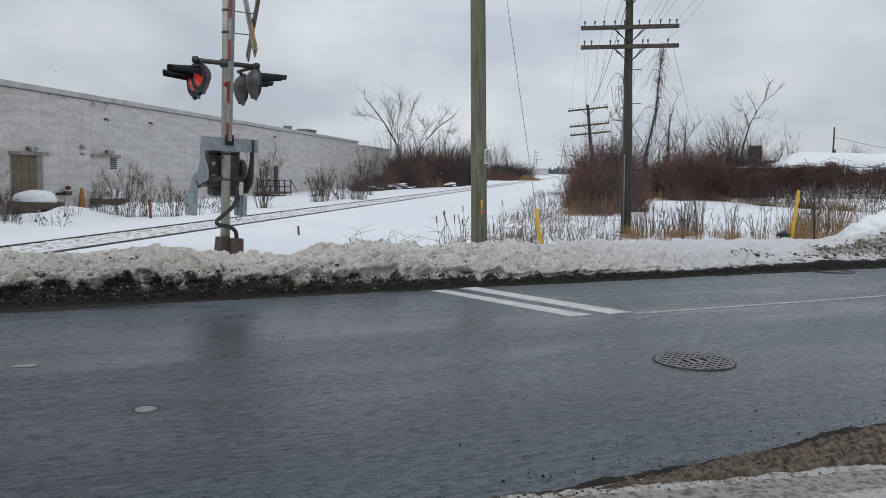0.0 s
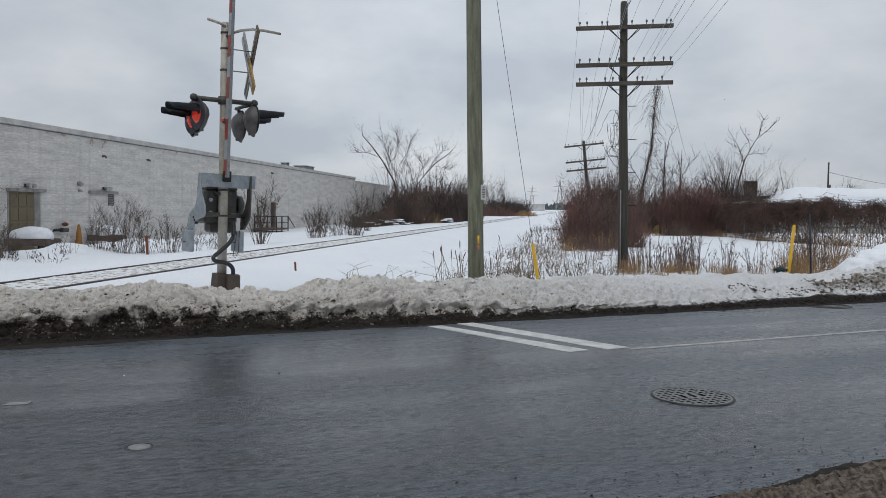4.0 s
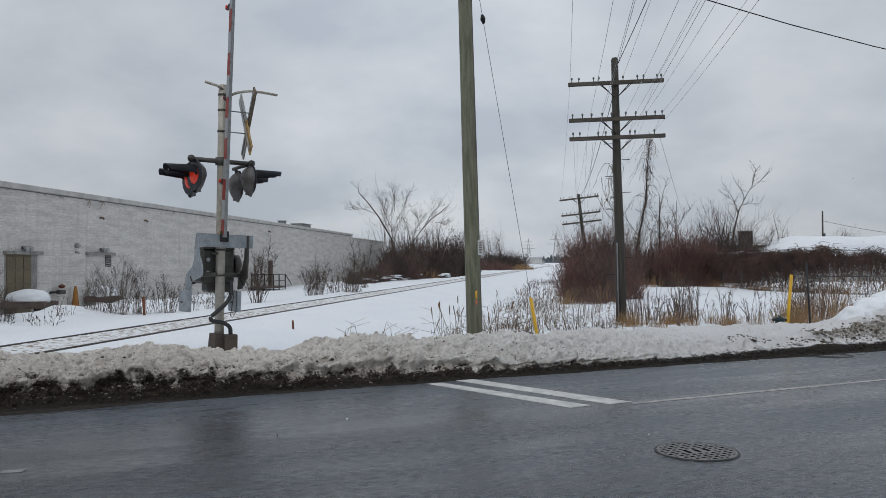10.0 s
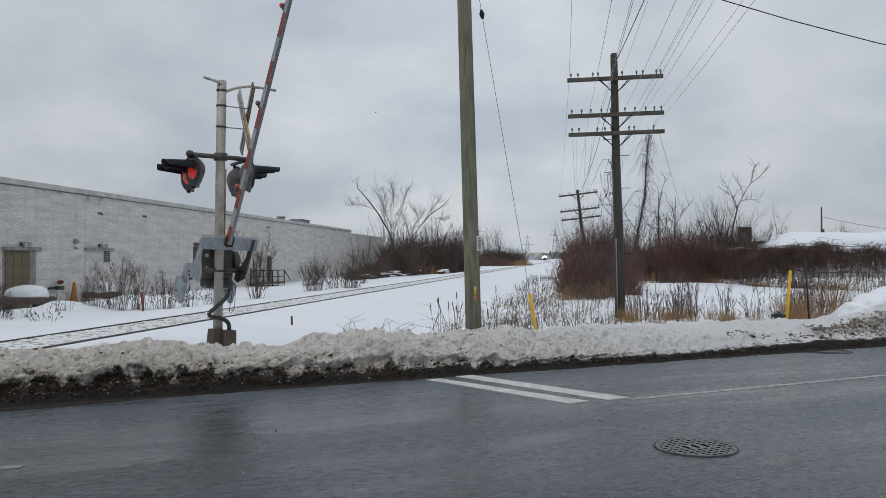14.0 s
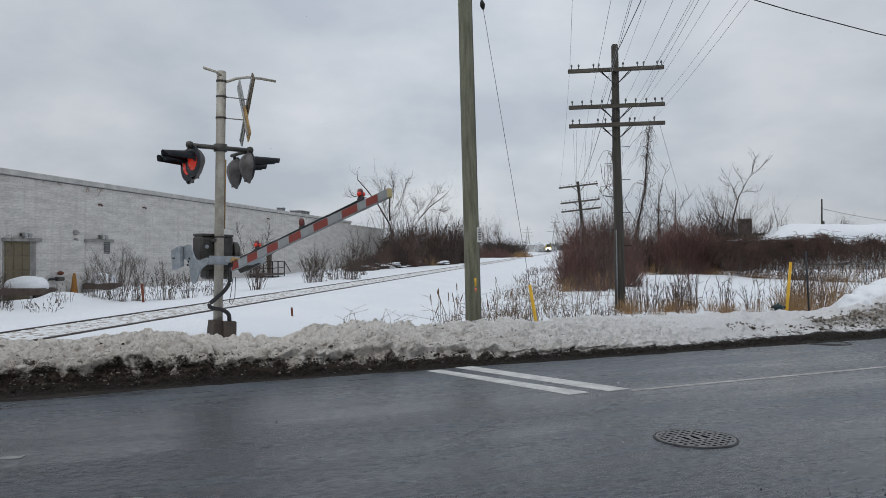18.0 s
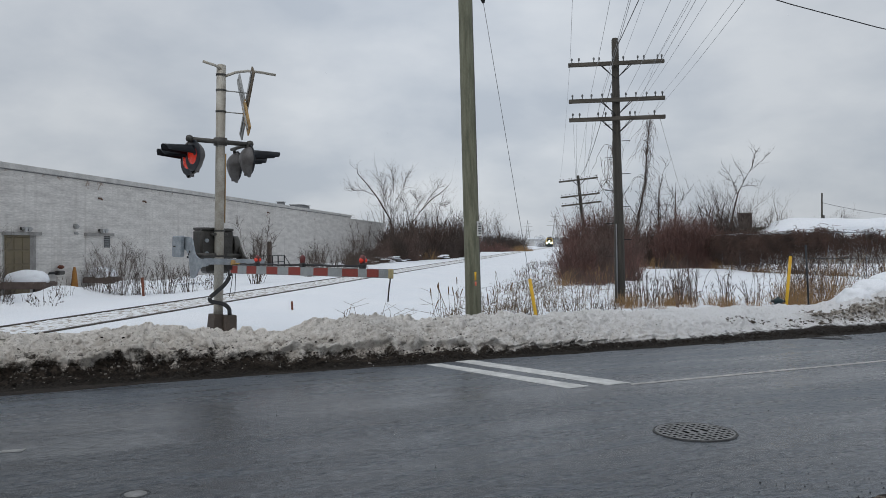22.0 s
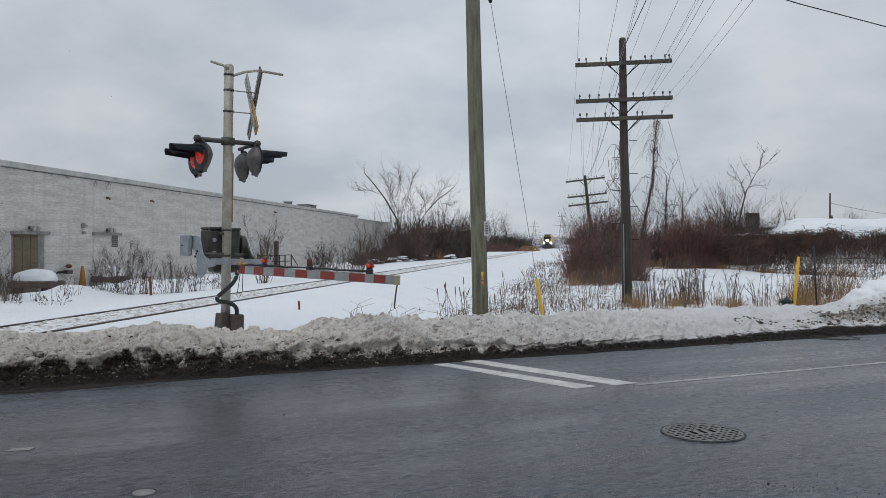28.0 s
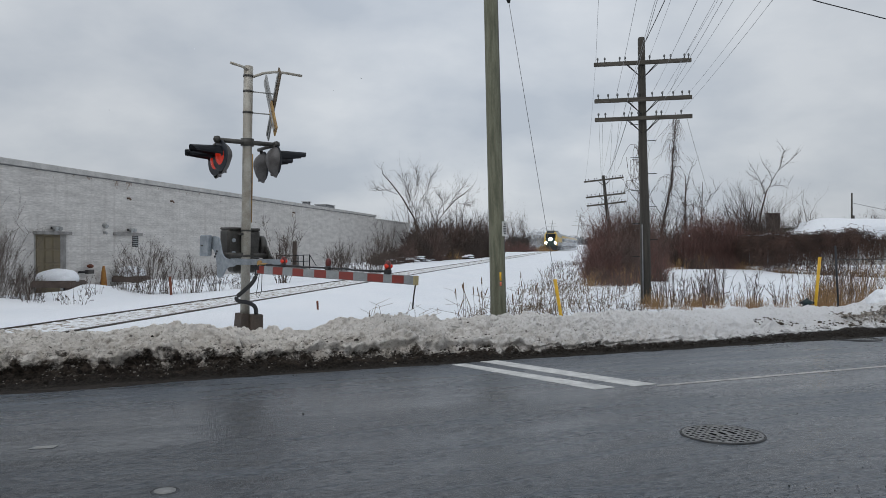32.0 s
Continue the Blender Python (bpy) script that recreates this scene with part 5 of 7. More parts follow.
# loading docks: old timber platforms under snow
for x0, x1, dep, z, seed in ((0.55, 1.42, 1.5, 0.30, 1), (5.85, 6.75, 1.15, 0.26, 5)):
    dock = thing("loading_dock", WH @ pose(0, 0, 0), "old timber loading dock under a cap of snow", "loading dock", "loading docks")
    for k in range(5):
        yy = -0.1 - dep + k * dep / 5
        part("plank", slab(x0, x1, yy, yy + dep / 5 - 0.03, z - 0.06, z, 0.008), ROTTEN, dock)
    part("beam", slab(x0, x1, -dep - 0.15, -dep - 0.03, z - 0.34, z - 0.03, 0.012), ROTTEN, dock)
    part("end_board", slab(x0 - 0.05, x0, -dep - 0.1, -0.1, z - 0.24, z - 0.03, 0.012), ROTTEN, dock)
    for x in np.linspace(x0 + 0.15, x1 - 0.15, 4):
        part("post", slab(x - 0.1, x + 0.1, -dep - 0.05, -dep + 0.15, -0.7, z - 0.06), ROTTEN, dock)
    # near-black sheet that fills the underside behind the posts
    part("skirt", slab(x0 + 0.1, x1 - 0.1, -dep + 0.2, -dep + 0.26, -0.7, z - 0.06), IRON_DARK, dock)
    snow_heap("snow_mound", WH @ pose((x0 + x1) / 2, -dep / 2 - 0.1, z + 0.05), (x1 - x0) / 2 * 0.97, dep / 2 * 0.97, 0.34, seed, "deep snow lying on the loading dock", square=0.72)
# one long drift, blown up against the docks
def drift_height(x, y):
    ends = smooth01((x + 9.0) / 3.0) * smooth01((11.0 - x) / 3.0)
    top = -0.02 + 0.15 * noise.noise((x * 0.62 + 3.1, 0.4, 0.0)) + 0.20 * math.exp(-((x - 0.9) / 1.3) ** 2)
    rise = smooth01((y + 5.2) / 3.0) * (1 - 0.5 * smooth01((y + 2.0) / 0.4))
    low = -0.30
    return low + (top - low) * rise * ends + 0.02 * noise.noise((x * 1.7, y * 1.7, 2.0)) * rise


xs, ys = np.linspace(-9.2, 11.2, 140), np.linspace(-5.4, -1.66, 34)
verts = [(float(x), float(y), drift_height(float(x), float(y))) for y in ys for x in xs]
faces = [(j * 140 + i, j * 140 + i + 1, (j + 1) * 140 + i + 1, (j + 1) * 140 + i) for j in range(33) for i in range(139)]
drift = new("snow_drift", from_arrays("snow_drift", verts, faces, SNOW))
for poly in drift.data.polygons:
    poly.use_smooth = True
drift.matrix_world = WH @ pose(0, 0, 0)
tagged(drift, "long smooth snow drift blown up before the loading docks", "snow", "snow heaps")
for x, y, sx, sy, sz, sd in ((9.0, -2.6, 2.0, 1.0, 0.2, 17), (7.0, -1.6, 1.6, 0.8, 0.22, 23), (13.0, -2.0, 2.4, 1.0, 0.2, 29)):
    snow_heap("snow_drift", WH @ pose(x, y, -0.14), sx, sy, sz, sd, "rounded snow drift before the warehouse")
# trackside stakes
for (x, y, h, lab) in ((-9.85, 28.2, 0.40, "rusty red stake in the snow beside the track"), (-3.82, 22.2, 0.0, "short orange stake in the snow")):
    thing("stake", pose(x, y, -0.2, 0, -3, 20), lab, "stake", "stakes", bm=box(0.085 if h > 0.3 else 0.05, 0.05, h + 0.35, Matrix.Translation((0, 0, (h + 0.2) / 2)), 0.008), material=RUST)
# ---- bare trees, brush, reeds ----
def grow(rng, lines, start, way, length, radius, depth, bend=0.25, forks=3, up=0.25):
    """A limb that bends as it goes and throws side limbs; appends its polylines."""
    n = 5
    pts, p, d = [start], start.copy(), way.normalized()
    for k in range(n):
        d = (d + Vector((rng.gauss(0, bend), rng.gauss(0, bend), rng.gauss(0, bend) + up * 0.25))).normalized()
        p = p + d * (length / n)
        pts.append(p.copy())
    tip = radius * (0.5 if depth > 0 else 0.25)
    lines.append(([tuple(q) for q in pts], radius, tip))
    if depth <= 0:
        return
    for k in range(forks):
        i = rng.randint(1, n)
        base = pts[i]
        side = Vector((rng.gauss(0, 1), rng.gauss(0, 1), rng.gauss(0.25, 0.5))).normalized()
        nd = (d * rng.uniform(0.5, 1.0) + side * rng.uniform(0.5, 0.95)).normalized()
        grow(rng, lines, base.copy(), nd, length * rng.uniform(0.45, 0.75), radius * (1 - 0.45 * i / n) * rng.uniform(0.45, 0.65), depth - 1, bend, forks, up)


def bare_tree(seed, m, height, radius, limbs, label, twig=GREY_TWIG, lean=(0, 0), depth=3, forks=4, wide=0.6, trunk_part=0.35, bend=0.2):
    rng = random.Random(seed)
    ob = thing("bare_tree", m, label, "tree", "bare trees")
    top = Vector((lean[0], lean[1], 1)) * height * trunk_part
    trunk = [(0, 0, -0.3), (top.x * 0.3, top.y * 0.3, top.z * 0.35), (top.x * 0.7, top.y * 0.7, top.z * 0.7), tuple(top)]
    part("trunk", tube(trunk, [radius * 1.25, radius, radius * 0.75, radius * 0.42], 8), DARK_TWIG, ob)
    lines = []
    grow(rng, lines, top.copy(), Vector((lean[0] + rng.gauss(0, 0.1), lean[1], 1)), height * (1 - trunk_part), radius * 0.42, depth, bend * 0.7, forks)
    for k in range(limbs):
        a = 2 * math.pi * (k + rng.random() * 0.6) / limbs
        d = Vector((math.cos(a) * wide * rng.uniform(0.4, 1.2) + lean[0], math.sin(a) * wide * rng.uniform(0.4, 1.2) + lean[1], rng.uniform(0.7, 1.1)))
        s = Vector(trunk[1]).lerp(top, rng.uniform(0.35, 1.0))
        grow(rng, lines, s, d, height * (1 - trunk_part) * rng.uniform(0.5, 0.8), radius * rng.uniform(0.28, 0.45), depth, bend, forks)
    crown = new("crown", strand_mesh("crown", lines, twig))
    crown.parent = ob
    return ob


def bush(seed, m, rx, ry, h, count, label, twig, radius=0.008, name="bush", lean=0.35, stems=3, group="bushes"):
    """Many thin stems that rise from a patch and fork once, with an uneven outline."""
    rng = random.Random(seed)
    lines = []
    for k in range(count):
        a, r = rng.uniform(0, 2 * math.pi), rng.random() ** 0.6
        x, y = rx * r * math.cos(a), ry * r * math.sin(a)
        hump = h * (1 - 0.75 * r * r) * (rng.uniform(0.7, 1.05) if k % 3 else rng.uniform(0.25, 0.8)) * (0.85 + 0.5 * noise.noise((x * 0.9 + seed, y * 0.9, 0)))
        dx, dy = rng.gauss(0, lean) + 0.25 * x / max(rx, 0.1), rng.gauss(0, lean)
        p0 = Vector((x * 0.72, y * 0.72, -0.25))
        p1 = Vector((x * 0.9 + dx * hump * 0.35, y * 0.9 + dy * hump * 0.35, hump * 0.45))
        p2 = Vector((x + dx * hump * 0.8 + rng.gauss(0, 0.06), y + dy * hump * 0.8, hump))
        lines.append(((tuple(p0), tuple(p1), tuple(p2)), radius, radius * 0.3))
        for j in range(stems):
            t = rng.uniform(0.3, 0.95)
            q = p1.lerp(p2, t)
            d = Vector((rng.gauss(0, 0.45), rng.gauss(0, 0.45), rng.uniform(0.2, 1.1))) * min(hump, 2.2) * rng.uniform(0.12, 0.34)
            lines.append(((tuple(q), tuple(q + d * 0.5 + Vector((0, 0, 0.03))), tuple(q + d)), radius * 0.55, radius * 0.2))
    ob = thing(name, m, label, name.replace("_", " "), group)
    stem = tagged(new("crown", strand_mesh("crown", lines, twig)), kind="stuff")
    stem.parent = ob
    return ob


# dry weeds standing in the drift before the docks
for k, (x, y, h, n) in enumerate(((-3.4, -2.6, 0.9, 14), (-2.6, -3.0, 0.6, 8), (-1.3, -3.2, 0.75, 9), (-0.6, -3.3, 0.8, 7), (0.7, -3.4, 0.5, 5))):
    bush(560 + k, WH @ pose(x, y, drift_height(x, y)), 0.35, 0.3, h, n, "thin dry weeds sticking out of the snow drift", (BROWN_TWIG, GREY_TWIG)[k % 2], 0.008, "weeds", 0.4, 3, "weeds")
# reddish thicket along the track, with the telegraph pole standing in front
for k, (x, y, rx, ry, h, n) in enumerate(((7.6, 45.5, 1.3, 2.2, 3.4, 560), (8.6, 47.5, 1.4, 2.4, 4.4, 760), (9.6, 46.5, 1.4, 2.4, 4.3, 760), (10.5, 48.0, 1.2, 2.0, 3.8, 520), (7.1, 42.6, 0.8, 1.4, 2.6, 330), (8.2, 42.0, 1.2, 1.6, 2.8, 440), (9.4, 42.5, 1.2, 1.5, 2.5, 380), (7.2, 40.4, 0.8, 1.2, 1.9, 260), (8.2, 40.2, 0.9, 1.3, 2.0, 260))):
    bush(100 + k, pose(x, y, -0.15), rx, ry, h, n, "dense reddish-brown leafless thicket beside the track", BROWN_TWIG if k % 3 == 2 else RED_TWIG, 0.011, lean=0.22, stems=5)
# brush beyond the snowy field, where the grown-over fence begins
for k, (x, y, rx, ry, h, n) in enumerate(((14.4, 67.0, 1.5, 2.0, 3.6, 460), (16.0, 67.0, 1.6, 2.0, 3.1, 520), (17.4, 67.0, 1.5, 2.0, 3.3, 520), (18.6, 67.0, 1.3, 2.0, 3.7, 460), (13.0, 66.0, 1.3, 2.0, 3.8, 360))):
    bush(120 + k, pose(x, y, -0.15), rx, ry, h, n, "dense dark brown leafless brush", (DARK_TWIG, BROWN_TWIG, DARK_TWIG)[k % 3], 0.016, stems=5)
for k, (x, y, rx, ry, h, n) in enumerate(((19.2, 64.5, 1.6, 1.6, 5.3, 1000), (20.3, 65.0, 1.2, 1.4, 4.3, 520), (18.1, 64.5, 1.1, 1.4, 4.2, 480))):
    bush(130 + k, pose(x, y, -0.15), rx, ry, h, n, "round reddish-brown leafless bush by the fence", RED_TWIG, 0.015, stems=6)
rng = random.Random(23)
for k in range(24):
    y = rng.uniform(36.5, 40.5)
    x = rng.uniform(0.150, 0.212) * y
    bush(430 + k, pose(x, y, ground_z(x, y)), 0.7, 0.6, rng.uniform(0.5, 1.2), 40, "straggling brown stems at the thicket's foot", (RED_TWIG, BROWN_TWIG, RED_TWIG, GREY_TWIG, STRAW)[k % 5], 0.007, "undergrowth", 0.45, 3, "undergrowth")
for k in range(9):
    y = rng.uniform(30.0, 38.0)
    x = rng.uniform(0.165, 0.212) * y
    bush(470 + k, pose(x, y, ground_z(x, y)), 0.8, 0.6, rng.uniform(1.1, 1.8), 9, "pale thin stems before the thicket", (GREY_TWIG, STRAW, BROWN_TWIG)[k % 3], 0.008, "undergrowth", 0.22, 4, "undergrowth")
for k in range(26):
    y = rng.uniform(61.5, 63.5)
    x = rng.uniform(0.225, 0.335) * y
    bush(900 + k, pose(x, y, ground_z(x, y)), 0.9, 0.6, rng.uniform(0.6, 1.8), 34, "straggling stems and dry grass before the brush", (DARK_TWIG, BROWN_TWIG, STRAW, RED_TWIG)[k % 4], 0.011, "undergrowth", 0.3, 3, "undergrowth")
# vine-hung trees behind the thicket
def limb_tree(seed, m, trunk, radius, limbs, label, twig, twigs=5, reach=1.0, depth=1, size=1.0):
    """A trunk along a bent line and limbs from points on it, each with finer twigs."""
    rg = random.Random(seed)
    ob = thing("bare_tree", m, label, "tree", "bare trees")
    trunk = [Vector(p) * size for p in trunk]
    limbs = [(Vector(a) * size, Vector(b) * size, r) for a, b, r in limbs]
    n = len(trunk) - 1
    part("trunk", tube(trunk, [radius * (1.2 - 0.95 * k / n) for k in range(n + 1)], 8), DARK_TWIG, ob)
    lines = []
    for a, b, r in limbs:
        side = Vector((rg.gauss(0, 0.08), rg.gauss(0, 0.08), rg.gauss(0.05, 0.06))) * (b - a).length
        pts = [a, a.lerp(b, 0.33) + side, a.lerp(b, 0.66) + side, b]
        lines.append(([tuple(p) for p in pts], r, r * 0.25))
        for k in range(twigs):
            t = rg.uniform(0.25, 1.0)
            q = a.lerp(b, t) + side * (1 - abs(2 * t - 1))
            d = (b - a).normalized() + Vector((rg.gauss(0, 0.6), rg.gauss(0, 0.6), rg.gauss(0.2, 0.5)))
            grow(rg, lines, q, d, reach * rg.uniform(0.5, 1.2), max(r * 0.5, 0.014), depth, 0.18, 3)
    for a, b in zip(trunk[1:], trunk[2:]):
        for k in range(2):
            q = Vector(a).lerp(Vector(b), rg.random())
            grow(rg, lines, q, Vector((rg.gauss(0, 1), rg.gauss(0, 1), rg.uniform(0, 1))), reach * rg.uniform(0.4, 0.9), max(radius * 0.16, 0.014), depth, 0.2, 3)
    crown = new("crown", strand_mesh("crown", lines, twig))
    crown.parent = ob
    return ob


VINE_TRUNK = ((0, 0, -0.4), (0.15, 0, 1.2), (0.55, 0, 3.4), (1.05, 0.1, 5.8), (1.12, 0, 7.7), (1.25, 0, 9.3), (1.36, 0, 10.4))
limb_tree(7, pose(15.85, 68.0, 0), VINE_TRUNK, 0.085, (((0.5, 0, 3.2), (-0.6, 0.2, 4.9), 0.04), ((0.8, 0, 4.6), (1.9, 0.3, 6.2), 0.035), ((1.1, 0, 6.2), (1.55, 0, 10.2), 0.03)), "slender dead tree hung with tangled vines", DARK_TWIG, 3, 0.8, 1, 1.13)
limb_tree(8, pose(18.1, 68.0, 0), ((0, 0, -0.4), (0.02, 0, 2.2), (0, 0, 4.3), (0.05, 0, 6.3)), 0.075, (((0, 0, 3.9), (-0.75, 0, 5.4), 0.03), ((0, 0, 4.3), (0.7, 0.1, 7.5), 0.035), ((0.02, 0, 3.0), (1.0, 0, 4.8), 0.03), ((0.02, 0, 2.6), (-0.9, 0.2, 4.0), 0.025)), "slender bare tree among the bushes", DARK_TWIG, 7, 1.1, 1, 1.13)
limb_tree(9, pose(19.4, 68.0, 0), ((0, 0, -0.4), (0, 0, 1.8), (0.05, 0, 3.8), (0.1, 0, 5.8)), 0.07, (((0, 0, 2.6), (1.4, 0.2, 5.4), 0.032), ((0, 0, 2.2), (-0.8, 0, 3.9), 0.028), ((0.05, 0, 3.4), (-0.5, 0, 5.6), 0.025), ((0, 0, 1.8), (1.3, 0, 3.4), 0.025)), "slender bare tree among the bushes", DARK_TWIG, 8, 1.1, 1, 1.13)
limb_tree(10, pose(10.1, 47.5, 0), ((0, 0, -0.4), (0.05, 0, 2.2), (0.0, 0, 4.6), (-0.1, 0, 7.4)), 0.035, (((0, 0, 3.8), (-1.0, 0, 5.4), 0.02), ((0, 0, 4.4), (-0.7, 0.2, 6.2), 0.02), ((0, 0, 3.2), (0.7, 0, 4.6), 0.02)), "thin bare tree twined with vines", DARK_TWIG, 3, 0.7)


def vine_tangle(seed, m, trunk, wide, n, drop):
    """Vines that wind along a trunk, arch out from it and hang."""
    rg = random.Random(seed)
    lines = []
    for k in range(n):
        t = rg.uniform(0.12, 0.98) * (len(trunk) - 1)
        i = min(int(t), len(trunk) - 2)
        q = Vector(trunk[i]).lerp(Vector(trunk[i + 1]), t - i)
        a = rg.uniform(0, 6.28)
        out = wide * rg.uniform(0.2, 1.0) * (1.35 - t / len(trunk))
        d = Vector((math.cos(a) * out, math.sin(a) * out, rg.uniform(0.2, 1.0)))
        pts = [tuple(q)]
        for j in range(9):
            q = q + d * 0.30
            d = Vector((d.x * 0.8 + rg.gauss(0, 0.2), d.y * 0.8 + rg.gauss(0, 0.2), max(d.z - drop * rg.uniform(0.1, 0.55), -0.9)))
            pts.append(tuple(q))
        lines.append((pts, 0.016, 0.007))
    for j in range(5):
        pts = []
        for i in range(34):
            t = (0.10 + 0.86 * i / 33) * (len(trunk) - 1)
            k = min(int(t), len(trunk) - 2)
            q = Vector(trunk[k]).lerp(Vector(trunk[k + 1]), t - k)
            a = i * 0.9 + j * 1.3
            pts.append((q.x + 0.16 * math.cos(a) + rg.gauss(0, 0.06), q.y + 0.16 * math.sin(a), q.z))
        lines.append((pts, 0.02, 0.012))
    ob = thing("hanging_vines", m, "tangle of bare vines hanging from a dead tree", "vines", "hanging vines")
    tang = tagged(new("tangle", strand_mesh("tangle", lines, DARK_TWIG)), kind="stuff")
    tang.parent = ob


vine_tangle(1, pose(15.85, 67.9, 0), [tuple(c * 1.13 for c in p) for p in VINE_TRUNK], 0.95, 120, 0.9)
vine_tangle(2, pose(10.1, 47.4, 0), ((0, 0, 1.6), (0.05, 0, 2.2), (0.0, 0, 4.6), (-0.1, 0, 7.4)), 1.0, 34, 1.0)
vine_tangle(3, pose(18.1, 67.9, 0), ((0, 0, 0.4), (0.02, 0, 2.2), (0, 0, 5.2)), 0.9, 90, 0.8)
for k, (x, y, h, n) in enumerate(((14.2, 69.0, 6.4, 44), (15.0, 69.0, 6.6, 44), (16.4, 70.0, 6.0, 44), (17.6, 70.0, 6.4, 44), (18.8, 70.0, 6.6, 44), (20.0, 69.5, 5.6, 40), (13.4, 68.0, 5.6, 40))):
    bush(60 + k, pose(x, y, -0.15), 0.9, 0.9, h, n, "tall thin bare stems rising from the brush", (DARK_TWIG, GREY_TWIG)[k % 2], 0.018, "sapling", 0.16, 8, "saplings")
# trees behind the vine-covered fence
limb_tree(21, pose(26.2, 75.0, 0), ((0, 0, -0.4), (0.1, 0, 1.4), (0.5, 0, 4.4), (0.95, 0, 6.2), (1.45, 0, 7.2), (2.2, 0, 8.5), (2.5, 0, 9.9)), 0.085, (((1.9, 0, 8.0), (3.7, 0.2, 9.6), 0.03), ((0.85, 0, 5.9), (-0.5, 0, 8.5), 0.03), ((0.9, 0, 5.8), (-0.9, 0.2, 8.0), 0.03), ((1.2, 0, 6.6), (2.9, 0, 6.8), 0.03), ((1.4, 0, 7.0), (0.7, 0, 8.6), 0.03), ((2.2, 0, 8.5), (2.6, 0, 9.9), 0.03)), "leaning bare tree with a forked crown", DARK_TWIG, 7, 0.9, 1)
for k, (x, y, h) in enumerate(((23.0, 70.0, 4.9), (24.2, 72.0, 5.1), (25.4, 73.0, 4.9), (24.4, 70.0, 4.2))):
    bare_tree(30 + k, pose(x, y, -0.1), h, 0.17, 9, "dense spreading bare tree behind the fence", DARK_TWIG, (0, 0), 3, 5, 0.75, 0.22, 0.16)
for k, (x, y, h) in enumerate(((29.0, 79.0, 5.2), (30.6, 79.2, 5.0), (32.4, 79.5, 4.4))):
    bare_tree(34 + k, pose(x, y, -0.1), h, 0.17, 11, "spreading bare grey-brown tree beside the chimney", GREY_TWIG, (0, 0), 3, 4, 0.8, 0.22, 0.14)
for k, (x, y, rx, h, n, tw) in enumerate(((23.4, 71.0, 1.3, 4.9, 200, DARK_TWIG), (25.2, 73.0, 1.1, 5.1, 150, DARK_TWIG), (29.3, 79.0, 1.7, 5.6, 110, GREY_TWIG), (31.0, 79.2, 1.2, 5.2, 80, GREY_TWIG), (32.6, 79.4, 0.8, 4.4, 60, GREY_TWIG))):
    bush(260 + k, pose(x, y, -0.15), rx, 1.0, h, n, "bushy bare tree behind the fence", tw, 0.02, "bush", 0.3, 8, "bushes")
bare_tree(37, pose(53.0, 110.0, -0.1), 5.6, 0.22, 10, "round bare tree behind the snowy roof", DARK_TWIG, (0, 0), 3, 4, 0.9, 0.2, 0.16)
bare_tree(38, pose(37.9, 90.0, -0.1), 4.8, 0.12, 8, "small bare tree behind the snowy roof", GREY_TWIG, (0, 0), 3, 4, 0.6, 0.25, 0.14)
# big spreading trees past the warehouse


limb_tree(41, pose(-4.6, 96.0, -0.1), ((0.0, 0, -0.3), (-0.3, 0, 2.3), (-0.7, 0, 4.5), (-2.1, 0, 6.9), (-3.4, 0, 8.6), (-4.4, 0, 9.7), (-4.5, 0, 10.6)), 0.105,
          (((-2.6, 0, 7.3), (-5.3, 0.2, 7.7), 0.034), ((-0.3, 0, 3.0), (-0.2, 0.1, 9.5), 0.034), ((-0.2, 0, 6.4), (1.1, 0, 9.3), 0.034), ((-0.7, 0, 5.6), (-2.3, 0.3, 9.9), 0.038), ((-1.2, 0, 5.4), (-1.4, 0, 8.6), 0.028), ((-0.3, 0, 3.2), (0.7, 0.4, 7.4), 0.034), ((-0.3, 0, 7.5), (-0.6, 0, 10.2), 0.028), ((-0.4, 0, 3.4), (-1.6, -0.4, 7.0), 0.028)), "large spreading bare tree past the warehouse", DARK_TWIG, 14, 1.6, 2)
limb_tree(42, pose(-4.6, 97.0, -0.1), ((1.5, 0, -0.3), (1.6, 0, 2.8), (1.8, 0, 4.1), (2.9, 0, 5.6), (3.9, 0, 6.7), (5.0, 0, 7.5), (6.0, 0, 8.4)), 0.095,
          (((3.2, 0, 6.1), (5.2, 0, 8.6), 0.034), ((3.9, 0, 6.4), (5.5, 0.2, 6.0), 0.028), ((2.6, 0, 5.1), (1.8, 0, 7.5), 0.03), ((1.7, 0, 3.4), (0.8, 0.2, 6.6), 0.034), ((1.8, 0, 4.0), (3.0, 0.3, 6.8), 0.028), ((1.6, 0, 2.9), (3.4, 0, 4.8), 0.028)), "leaning bare tree with long forked limbs past the warehouse", DARK_TWIG, 14, 1.5, 2)
bare_tree(43, pose(-7.0, 106.0, -0.1), 6.6, 0.16, 6, "bare tree behind the warehouse end", GREY_TWIG, (0, 0), 4, 3, 0.6, 0.25, 0.16)
bare_tree(44, pose(0.2, 108.0, -0.1), 7.0, 0.14, 6, "bare tree beside the track", DARK_TWIG, (0, 0), 4, 3, 0.6, 0.25, 0.16)
bare_tree(45, pose(2.4, 112.0, -0.1), 6.2, 0.12, 6, "bare tree beside the track", DARK_TWIG, (0, 0), 4, 3, 0.6, 0.25, 0.16)
